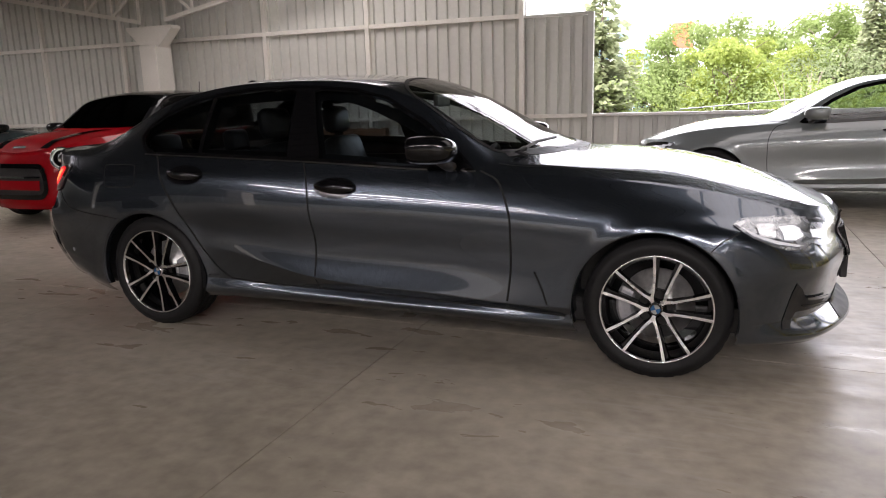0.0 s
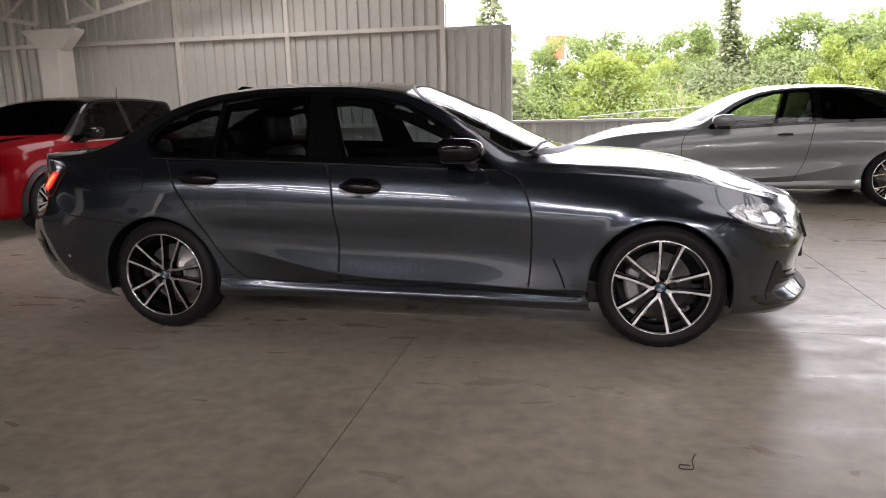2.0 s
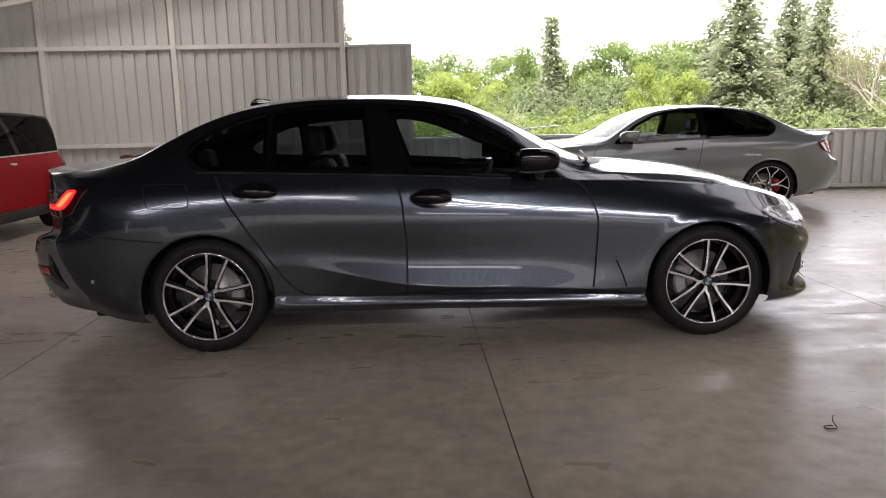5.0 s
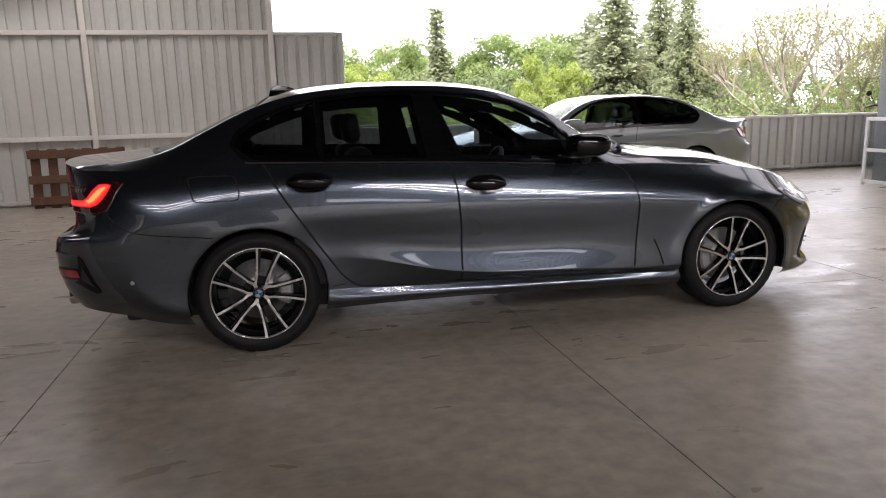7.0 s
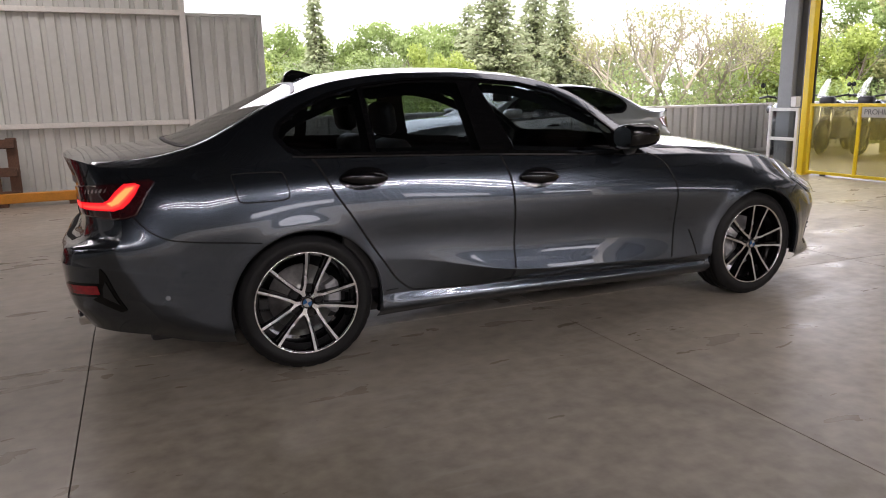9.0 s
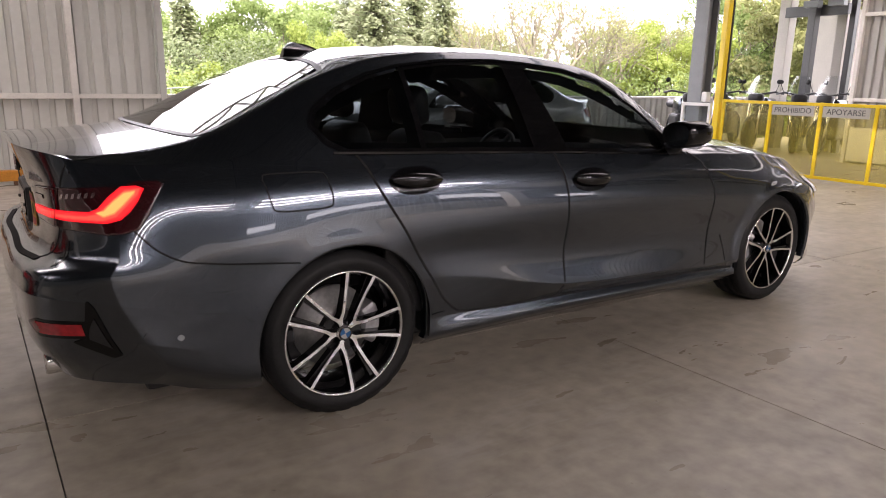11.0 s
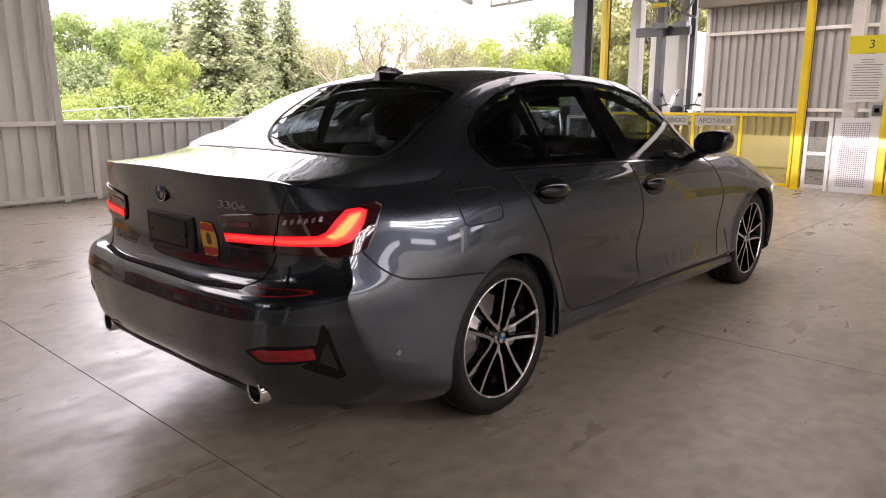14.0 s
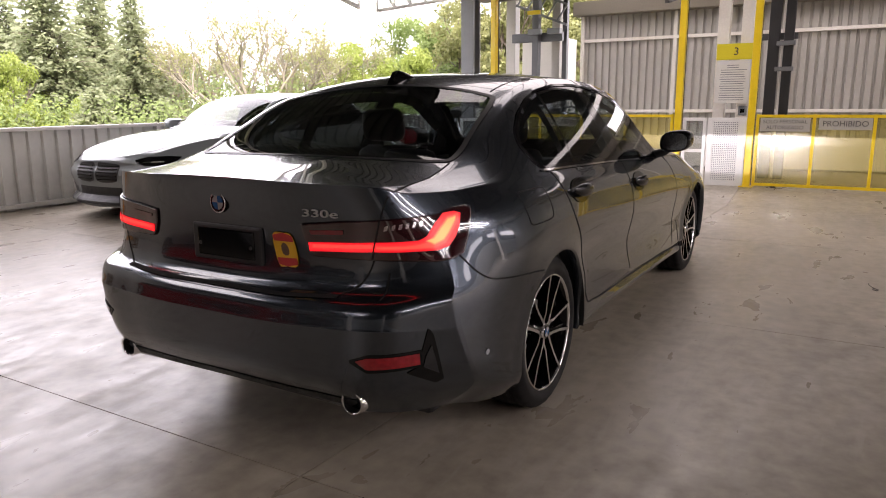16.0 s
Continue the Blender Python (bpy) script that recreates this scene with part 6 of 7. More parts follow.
for z in (1.74, 2.14):
    part("clamp", box(10.08, 10.2, -.93, -.66, z, z + .07, .005), STEEL_GREY, shaft)
part("warning_tag", box(12.82, 12.88, 4.58, 4.88, 3.24, 3.33, .003), YELLOW, shaft)
bm = bmesh.new()
for k in range(6):
    a, b = (13.3, 5.6 - .25 * k, 3.62 - .10 * k), (13.3, 5.6 - .25 * (k + 1), 3.62 - .10 * (k + 1))
    add_bar(bm, a, b, .05)
    add_bar(bm, (a[0], a[1], a[2] + .45), (b[0], b[1], b[2] + .45), .05)
    add_bar(bm, a, (b[0], b[1], b[2] + .45), .035)
part("lattice_brace", bm, STEEL_GREY, shaft)

col = thing("steel_column", "grey steel I-section column", "column")
for a, b, c_, d in ((9.16, 9.20, 4.34, 4.60), (9.40, 9.44, 4.34, 4.60), (9.20, 9.40, 4.45, 4.49)):
    part("plate", box(a, b, c_, d, 0, 3.3, .004), STEEL_GREY, col)
part("junction_box", box(9.05, 9.15, 4.14, 4.24, 1.02, 1.18, .006), WHITE, col)

# ribbed wall behind the lift, its rails, and the white soffit
lift_wall = thing("wall_lift", "white ribbed sheet-metal wall behind the lift", "wall", kind="structure")
LX = 11.75
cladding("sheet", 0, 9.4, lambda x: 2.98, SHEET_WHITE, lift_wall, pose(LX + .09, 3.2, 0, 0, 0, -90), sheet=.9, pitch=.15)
for z in (1.09, 2.50):
    part("rail", box(LX - .02, LX + .05, -6.2, 3.2, z - .03, z + .03, .005), STEEL_WHITE, lift_wall)
for y in (3.16, 1.3, -.72, -2.9, -5.0):
    part("post", box(LX - .03, LX + .045, y - .035, y + .035, 0, 2.98, .005), STEEL_WHITE, lift_wall)
part("soffit_beam", box(LX - .25, LX + .1, -6.2, 3.3, 2.98, 3.25, .01), STEEL_DEEP_SHADE, lift_wall)
part("low_panel", box(LX - .035, LX - .02, -4.0, 3.1, .04, .62, .004), STEEL_WHITE, lift_wall)
# cream beam, its colour darkened to stand for shade
fascia = thing("fascia_beam", "cream steel beam, coloured as shaded, over the lift fronts", "beam", kind="structure")
part("web", box(GATE + .15, GATE + .25, -15.2, 4.1, 3.02, 3.42, .01), STEEL_DEEP_SHADE, fascia)
lamp_ = thing("tube_light", "white ceiling tube light", "ceiling light")
part("casing", box(10.6, 10.72, -2.4, -1.2, 2.99, 3.04, .008), WHITE, lamp_)
box_ = thing("white_pillar", "white rendered pillar beyond the lift, coloured as shaded", "pillar", kind="structure")
# white pillar, given the shaded cream in place of white
part("shaft", box(15.3, 16.5, 5.0, 6.1, 0, 2.95, .02), STEEL_SHADED, box_)


# ---- loose things ----
def pallet(m):
    t = thing("wooden_pallet", "worn brown wooden pallet leaning on the metal wall", "pallet", "", m)
    for z in (.05, .36, .73):
        part("rail", box(0, 1.30, -.05, .02, z, z + .12, .006), WOOD, t)
    for k in range(6):
        x = .02 + k * .235
        part("board", box(x, x + .13, .022, .042, .0, .87, .005), WOOD, t)
    return t


pallet(pose(-3.45, 6.74, 0, -6, 0, 0))
beam = thing("orange_beam", "orange painted beam lying on the floor", "beam")
part("beam", box(-2.42, -.55, 6.32, 6.46, .05, .17, .01), ORANGE, beam)
for x in (-2.3, -1.5, -.65):
    part("block", box(x - .05, x + .05, 6.33, 6.45, 0, .05, .004), WOOD, beam)
curl = thing("wire_curl", "small dark curl of wire on the floor", "wire")
bm = bmesh.new()
pts = [(2.82 + .022 * math.cos(a) + .007 * a / 4, -2.13 + .018 * math.sin(a), .005 + .002 * math.sin(3 * a)) for a in np.linspace(0.4, 6.4, 20)] + [(2.85, -2.105, .018), (2.86, -2.085, .03), (2.864, -2.09, .036)]
add_tube(bm, pts, .0024, 6)
part("strand", bm, STEEL_DARK, curl)


def motorbike(m, seat_mat, tank_mat, screen):
    t = thing("motorbike", "parked dark motorbike with clear windscreen and mirrors", "motorbike", "parked motorbikes", m)
    for x, nm in ((-.68, "wheel"), (.70, "wheel")):
        bm = bmesh.new()
        add_lathe(bm, [(-.05, .22), (-.055, .27), (-.03, .305), (.03, .305), (.055, .27), (.05, .22)], 32)
        w_ = part(nm, shift(bm, pose(x, 0, .305)), RUBBER, t, smooth=True)
        bm = bmesh.new()
        add_lathe(bm, [(-.02, .03), (-.02, .23), (.02, .23), (.02, .03)], 24)
        part("rim", shift(bm, pose(x, 0, .305)), STEEL_DARK, w_, smooth=True)
    bm = bmesh.new()
    add_box(bm, -.15, .38, -.15, .15, .66, .95, .09)
    part("tank", bm, tank_mat, t, smooth=True)
    bm = bmesh.new()
    add_box(bm, -.75, -.12, -.14, .14, .74, .88, .06)
    part("seat", bm, seat_mat, t, smooth=True)
    part("engine", box(-.25, .35, -.17, .17, .25, .66, .05), STEEL_DARK, t)
    bm = bmesh.new()
    for s in (-1, 1):
        add_tube(bm, [(.70, s * .10, .305), (.50, s * .10, .95)], .025, 8)
    part("fork", bm, CHROME, t, smooth=True)
    bm = bmesh.new()
    add_tube(bm, [(.34, -.40, 1.02), (.42, -.28, 1.05), (.46, 0, 1.0), (.42, .28, 1.05), (.34, .40, 1.02)], .018, 8)
    part("handlebar", bm, STEEL_DARK, t, smooth=True)
    for s in (-1, 1):
        bm = bmesh.new()
        add_tube(bm, [(.42, s * .28, 1.05), (.45, s * .34, 1.2)], .006, 6)
        mi = part("mirror", bm, BLACK, t)
        bm = bmesh.new()
        add_lathe(bm, [(-.012, .0), (-.010, .036), (.008, .040), (.010, 0)], 20, "x")
        part("mirror_glass", shift(bm, pose(.45, s * .37, 1.23)), BLACK, mi, smooth=True)
    bm = bmesh.new()
    n = 9
    for i in range(n):
        for j in range(7):
            a, k = -.5 + i / (n - 1), j / 6
            bm.verts.new((.60 - .20 * k - .25 * a * a, a * .40 * (1 - .45 * k * k), 1.0 + .34 * k))
    bm.verts.ensure_lookup_table()
    for i in range(n - 1):
        for j in range(6):
            bm.faces.new([bm.verts[q] for q in (i * 7 + j, i * 7 + 7 + j, i * 7 + 8 + j, i * 7 + j + 1)])
    part("windscreen", bm, screen, t, "pale clear windscreen", True)
    bm = bmesh.new()
    add_box(bm, .48, .66, -.13, .13, .86, 1.02, .05)
    part("headlight", bm, BLACK, t, smooth=True)
    part("tail", box(-.95, -.7, -.08, .08, .80, .90, .03), BLACK, t)
    return t


FROST = pane_material("frosted_screen", (0.86, 0.88, 0.9), rough=.25, ior=1.9)
mb = motorbike(pose(12.9, 6.35, 0, 0, 0, 200) @ Matrix.Scale(1.12, 4), LEATHER, PAINT, FROST)
for x, y, r in ((13.1, 5.55, 192), (13.2, 4.85, 205), (13.3, 4.15, 185), (10.75, 5.9, 230)):
    copy_thing(mb, pose(x, y, 0, 0, 0, r))

# ---- the light grey coupe ----
coupe = thing("coupe", "light grey metallic two-door coupe with silver wheels", "car", "", pose(6.0, 5.40, 0, 0, 0, 180) @ Matrix.Diagonal((1.055, 1.03, 1.0, 1)))
sc_ = Shell(SED_RINGS, SED_W_RAIL, SED_Z_RAIL, SED_Z_MID, SED_ARCH, per=0.02, sharp=(2, 3), rows=6)
C_REAR = [(.86, 1.0), (.90, .877), (.93, .716), (.98, .5), (1.05, .373), (1.08, .30)]
C_FRONT = [(2.10, .94), (2.22, .895), (2.27, .815), (2.29, .688), (2.28, .446), (2.26, .29)]
cpan = fill_shell(sc_, coupe, PAINT_GREY, [cut_line(C_REAR), cut_line(C_FRONT)], [(lambda z: .80 + 0 * z, lambda z: .87 + 0 * z)], four=False)
for ax, az, r in SED_ARCH:
    arch_liner(coupe, ax, az, r, .56, .895)
RED_CAL = material("red_caliper", (0.35, 0.01, 0.01), 0.4)
for s in (-1, 1):
    wheel(coupe, 0.0, .765, .335, 8, "five_y", R=.338, rim=.262, half=.125, caliper=RED_CAL, side=s)
    wheel(coupe, 2.851, .765, .335, 20, "five_y", R=.338, rim=.255, half=.125, caliper=RED_CAL, side=s)
    wing_mirror(coupe, 1.84, .965, 1.04, s, PAINT_GREY)
    bm = bmesh.new()
    for ln in (C_REAR + [(1.3, .297), (2.26, .272)], C_FRONT):
        seam(bm, sc_, ln, "xz", .007, sign=s)
    seam(bm, sc_, [(2.10, .76), (2.4, .735), (2.85, .70), (3.15, .655), (3.36, .57), (3.5, .40)], "xy", .006, sign=s)
    part("panel_joints", bm, GAP, coupe)
    bm = bmesh.new()
    seam(bm, sc_, SED_WINDOWS, "xz", .036, .005, sign=s, closed=True)
    part("window_seal", bm, GLOSS_BLACK, coupe, "gloss black window surround")
    part("door_handle", patch(sc_, rounded([(1.08, .86), (1.18, .875), (1.28, .858), (1.18, .845)], 4), 90, .012, .012, s, .01), GLOSS_BLACK, cpan["door", s > 0])
    CL = [((x + w) * math.sqrt(.5), z) for x, w, z in [(-.985, .45, .90), (-.93, .68, .91), (-.75, .80, .93), (-.62, .835, .90), (-.68, .835, .80), (-.80, .79, .76), (-.94, .67, .77), (-.985, .45, .80)]]
    part("tail_lamp", patch(sc_, CL, 45, .008, .014, s, .01), TAIL_RED, coupe, "dark red tail lamp")
    CH = front_view([(3.18, .805, .722), (3.27, .77, .665), (3.40, .715, .635), (3.50, .59, .64), (3.53, .50, .665), (3.525, .48, .70), (3.45, .60, .73), (3.30, .73, .735)], 125)
    hl = part("head_lamp", patch(sc_, CH, 125, .006, .014, s), GLOSS_BLACK, coupe, "slim dark head lamp")
    part("daytime_light", patch(sc_, front_view([(3.36, .73, .68), (3.50, .58, .675), (3.50, .58, .665), (3.36, .73, .668)], 125), 125, .012, .01, s), CHROME, hl)
    GC = [(-.03, .47), (-.03, .655), (-.09, .672), (-.30, .66), (-.35, .62), (-.34, .50), (-.28, .46)]
    gk = part("grille", patch(sc_, rounded(GC, 3), 180, .006, .016, s), BLACK, coupe, "black square twin grille")
    for k in range(5):
        a, b = sc_.along((6, .05, .49 + .035 * k), (-1, 0, 0), .014), sc_.along((6, .33, .49 + .035 * k), (-1, 0, 0), .014)
        bm = bmesh.new()
        add_bar(bm, (a.x, s * a.y, a.z), (b.x, s * b.y, b.z), .012, .01)
        part("grille_bar", bm, GLOSS_BLACK, gk)
    part("side_intake", patch(sc_, front_view([(3.42, .78, .42), (3.42, .76, .24), (3.58, .55, .22), (3.60, .46, .38)], 140), 140, .004, .016, s), BLACK, coupe, "large black bumper intake")
part("lower_intake", patch(sc_, [(-.40, .20), (.40, .20), (.36, .40), (-.36, .40)], 180, .004, .02, 1), BLACK, coupe, "black lower grille")
part("boot_spoiler", patch(sc_, [(-.66, 1.02), (.66, 1.02), (.62, .995), (-.62, .995)], 0, .012, .016, 1, .02), PAINT_GREY, coupe)
part("underbody", box(-.70, 3.36, -.70, .70, .19, .32, .02), BLACK, coupe)
cabin(coupe)

# ---- the red hatchback ----
HX = (-.60, -.58, -.50, -.28, 0, .6, 1.3, 1.9, 2.5, 2.92, 3.12, 3.21)


def hatch_ring(ws, zs, dx):
    """One feature line of the hatchback; dx draws its ends in."""
    return [(x + d, w, z) for x, w, z, d in zip(HX, ws, zs, (dx, dx, dx, dx / 2, 0, 0, 0, 0, 0, -dx / 2, -dx, -dx))]


HATCH_RINGS = [
    hatch_ring((0, .42, .64, .76, .80, .80, .80, .80, .80, .72, .48, 0), (.25, .25, .24, .22, .20, .20, .20, .20, .20, .18, .18, .18), .05),
    hatch_ring((0, .46, .69, .81, .845, .845, .845, .845, .845, .79, .54, 0), (.34, .34, .33, .30, .27, .26, .26, .26, .27, .26, .26, .26), .0),
    hatch_ring((0, .47, .71, .83, .86, .852, .85, .855, .863, .80, .56, 0), (.48, .48, .47, .45, .42, .38, .37, .38, .42, .42, .42, .42), -.01),
    hatch_ring((0, .465, .70, .825, .862, .855, .853, .86, .866, .80, .56, 0), (.62, .62, .62, .61, .60, .57, .56, .57, .58, .58, .57, .57), .0),
    hatch_ring((0, .45, .68, .80, .845, .85, .85, .852, .845, .77, .53, 0), (.78, .78, .78, .78, .78, .77, .76, .75, .74, .71, .69, .68), .02),
    hatch_ring((0, .42, .63, .745, .79, .80, .80, .80, .775, .68, .44, 0), (.95, .95, .95, .945, .94, .925, .915, .91, .88, .82, .78, .77), .05)]
H_W = [(-.6, .60), (-.45, .62), (-.3, .615), (.2, .60), (.8, .598), (1.3, .61), (1.55, .64), (2.1, .72), (2.6, .66), (3.0, .55), (3.2, .42)]
H_ZR = [(-.6, 0.970), (-.52, 1.030), (-.42, 1.270), (-.33, 1.375), (-.1, 1.402), (.6, 1.425), (1.2, 1.402), (1.45, 1.350), (2.08, 0.975), (2.3, 0.955), (2.7, 0.915), (3.0, 0.850), (3.2, 0.760)]
H_ZM = [(-.6, 0.990), (-.54, 1.040), (-.44, 1.330), (-.36, 1.410), (-.1, 1.445), (.6, 1.468), (1.2, 1.442), (1.42, 1.400), (1.8, 1.190), (2.12, 1.010), (2.3, 1.000), (2.7, 0.965), (3.0, 0.900), (3.2, 0.770)]
H_ARCH = [(0, .305, .345), (2.495, .305, .345)]
H_WIN = [(-.38, 0.965), (-.40, 1.050), (-.34, 1.250), (-.27, 1.365), (.0, 1.385), (.6, 1.402), (1.2, 1.380), (1.42, 1.325), (1.9, 1.000), (2.0, 0.935), (1.3, 0.940), (.6, 0.948)]
H_BACK = [(-.56, 0), (-.55, .40), (-.50, .52), (-.36, .50), (-.35, 0), (-.36, -.5), (-.55, -.4)]
H_SCREEN = [(1.40, 0), (1.42, .35), (1.50, .57), (1.98, .66), (2.06, .4), (2.10, 0), (2.06, -.4), (1.42, -.35)]


def hatchback(paint, label, m, group=""):
    car = thing("hatchback", label, "car", group, m)
    s_h = Shell(HATCH_RINGS, H_W, H_ZR, H_ZM, H_ARCH, per=.03, rows=7)
    c = s_h.centres()
    x, w, z = c.T
    up = s_h.row_of >= s_h.n_side - 1
    dlo = up & inside(H_WIN, x, z) & (w > .5)
    back = up & inside(H_BACK, x, w)
    scr = up & inside(H_SCREEN, x, w)
    s_h.snap(dlo, H_WIN, "xz")
    s_h.snap(scr, H_SCREEN, "xy")
    pill = dlo & (((x > .78) & (x < .86)) | ((x > 1.62) & (z > 1.0) & (far_from(H_WIN, x, z) < .05)) | (far_from(H_WIN, x, z) < .014))
    s_h.even(dlo, 1)
    s_h.even(scr, 2, 4)
    s_h.even(back, 2, 2)
    roof_ = up & (z > 1.26) & ~dlo & ~scr & ~back
    pil = up & (z > 1.0) & (w > .5) & ~roof_ & ~dlo & ~scr & ~back & (x > -.5) & (x < 2.05)
    door = ~up & (x > .84) & (x < 1.98) & (z > .34)
    bon = up & (x > 2.0) & ~scr
    rest = ~(dlo | back | scr | roof_ | pil | door | bon)
    s_h.panel("roof", roof_, GLOSS_BLACK, car, "gloss black roof", two=True)
    s_h.panel("bonnet", bon, paint, car, two=True)
    s_h.panel("body_side", rest, paint, car, two=True)
    s_h.panel("windscreen", scr, GLASS_BLACK, car, "dark windscreen", two=True)
    s_h.panel("rear_window", back, GLASS_BLACK, car, "dark rear glass", two=True)
    for mir in (False, True):
        s_h.panel("front_pillar", pil & (x > .9), TRIM_BLACK, car, "gloss black pillar", mir)
        s_h.panel("rear_pillar", pil & (x <= .9), TRIM_BLACK, car, "gloss black pillar", mir)
    for mir in (False, True):
        d_ = s_h.panel("door", door, paint, car, mirror=mir)
        s_h.panel("window", dlo & ~pill & (x > .82), GLASS_BLACK, d_, "dark glass", mir)
        s_h.panel("quarter_window", dlo & ~pill & (x <= .82), GLASS_BLACK, car, "dark glass", mir)
        s_h.panel("window_trim", pill, GLOSS_BLACK, car, "", mir)
        s = 1 if mir else -1
        bm = bmesh.new()
        for a0, b0 in (((.84, .93), (.90, .34)), ((1.98, .90), (1.99, .34))):
            seam(bm, s_h, [a0, ((a0[0] + b0[0]) / 2, (a0[1] + b0[1]) / 2), b0], "xz", .006, sign=s)
        seam(bm, s_h, [(.90, .345), (1.4, .34), (1.99, .345)], "xz", .006, sign=s)
        part("panel_joints", bm, GAP, car)
        bm = bmesh.new()
        seam(bm, s_h, [(-.40, .955), (.6, .938), (1.3, .93), (2.02, .925)], "xz", .016, .004, sign=s)
        part("belt_trim", bm, CHROME, car, "bright belt-line trim")
        part("door_handle", patch(s_h, rounded([(.96, .84), (1.04, .855), (1.13, .845), (1.04, .828)], 3), 90, .014, .012, s, .012), CHROME, d_)
        part("side_scuttle", patch(s_h, [(2.04, .80), (2.20, .80), (2.18, .765), (2.08, .76)], 90, .008, .012, s, .006), CHROME, car)
        for ax, az, r in H_ARCH:
            ring = [(ax + (r + .062) * math.cos(a), az + (r + .062) * math.sin(a)) for a in np.linspace(radians(-14), radians(194), 30)]
            ring += [(ax + (r - .002) * math.cos(a), az + (r - .002) * math.sin(a)) for a in np.linspace(radians(194), radians(-14), 30)]
            part("arch_trim", patch(s_h, ring, 90, .008, .014, s, .01), BLACK, car, "black wheel-arch trim")
        part("sill_trim", patch(s_h, [(.36, .21), (2.14, .21), (2.14, .33), (.36, .33)], 90, .006, .03, s, .008), BLACK, car)
        wheel(car, 0, .752, .305, 5, "six_twin", R=.305, rim=.222, half=.10, side=s)
        wheel(car, 2.495, .752, .305, 22, "six_twin", R=.305, rim=.222, half=.10, side=s)
        wing_mirror(car, 1.76, .93, 1.02, s, GLOSS_BLACK)
        # round lamp with a light ring
        hl = s_h.along((6, .585, .70), (-1, 0, 0))
        base = Matrix.Translation((hl.x - .035, s * .60, .71)) @ Matrix.Rotation(radians(32 * s), 4, "Z") @ Matrix.Rotation(radians(-14), 4, "Y")
        bm = bmesh.new()
        add_lathe(bm, [(.09, .118), (.115, .122), (.118, .108), (.08, .10)], 40, "x")
        lp = part("head_lamp", shift(bm, base), CHROME, car, "round chrome-ringed head lamp", True)
        bm = bmesh.new()
        add_lathe(bm, [(.095, .108), (.098, .085), (.085, .0)], 40, "x")
        part("lamp_bowl", shift(bm, base), GLOSS_BLACK, lp, smooth=True)
        bm = bmesh.new()
        add_lathe(bm, [(.108, .104), (.112, .096), (.108, .088)], 40, "x")
        part("light_ring", shift(bm, base), WHITE, lp, smooth=True)
        bm = bmesh.new()
        add_lathe(bm, [(.09, .05), (.115, .04), (.118, .0)], 32, "x")
        part("projector", shift(bm, base), CHROME, lp, smooth=True)
        bm = bmesh.new()
        pl = [s_h.along((xx, .34, 3), (0, 0, -1), .003) for xx in np.linspace(2.14, 3.08, 24)]
        ribbon(bm, pl, [Vector((0, 0, 1))] * len(pl), .16, s)
        part("bonnet_stripe", bm, GLOSS_BLACK, car, "black bonnet stripe")
        part("tail_lamp", patch(s_h, [(.50, .62), (.64, .62), (.66, .80), (.52, .82)], 20, .012, .014, s, .015), TAIL_RED, car, "red tail lamp")
    gr = [(-.36, .33), (.36, .33), (.44, .42), (.42, .57), (.36, .65), (-.36, .65), (-.42, .57), (-.44, .42)]
    g_ = part("grille", patch(s_h, rounded(gr, 3), 180, .006, .018, 1), BLACK, car, "black grille with gloss surround")
    bm = bmesh.new()
    for s in (-1, 1):
        seam(bm, s_h, [(.001, .655), (.36, .65), (.42, .57), (.44, .42), (.36, .325), (.001, .32)], "front", .05, .016, sign=s)
    part("grille_frame", bm, GLOSS_BLACK, g_)
    bm = bmesh.new()
    for s in (-1, 1):
        seam(bm, s_h, [(.001, .535), (.38, .535)], "front", .018, .02, sign=s)
    part("grille_bar", bm, CHROME, g_)
    part("bumper_panel", patch(s_h, [(-.37, .40), (.37, .40), (.38, .50), (-.38, .50)], 180, .024, .02, 1), paint, g_)
    part("plate_mount", box(3.20, 3.235, -.20, .20, .40, .50, .005), BLACK, car)
    part("bonnet_scoop", patch(s_h, [(-.10, .835), (.10, .835), (.10, .855), (-.10, .855)], 180, .01, .01, 1), BLACK, car)
    for ax, az, r in H_ARCH:
        arch_liner(car, ax, az, r, .52, .84)
    part("underbody", box(-.40, 3.0, -.66, .66, .18, .32, .02), BLACK, car)
    bm = bmesh.new()
    add_tube(bm, [(-.02, 0, 1.39), (-.05, 0, 1.60)], .005, 6)
    part("aerial", bm, BLACK, car)
    for y in (-.34, .34):
        seat(car, .78, y, .40)
        seat(car, .10, y, .42, sc=.92)
    bm = bmesh.new()
    add_box(bm, 1.62, 1.95, -.62, .62, .60, .92, .06)
    part("dashboard", bm, BLACK, car, smooth=True)
    part("cabin_floor", box(-.35, 2.0, -.70, .70, .30, .36, .01), BLACK, car)
    return car


hatchback(PAINT_RED, "red hatchback with black roof and bonnet stripes", pose(-4.36, 4.86, 0, 0, 0, -90) @ Matrix.Diagonal((1, 1.01, 1.045, 1)))
hatchback(PAINT_BLUE, "dark teal hatchback parked beside the metal wall", pose(-9.9, 3.3, 0, 0, 0, 92))

# ---- trees, shrubs and distance ----
GZ = -5.0


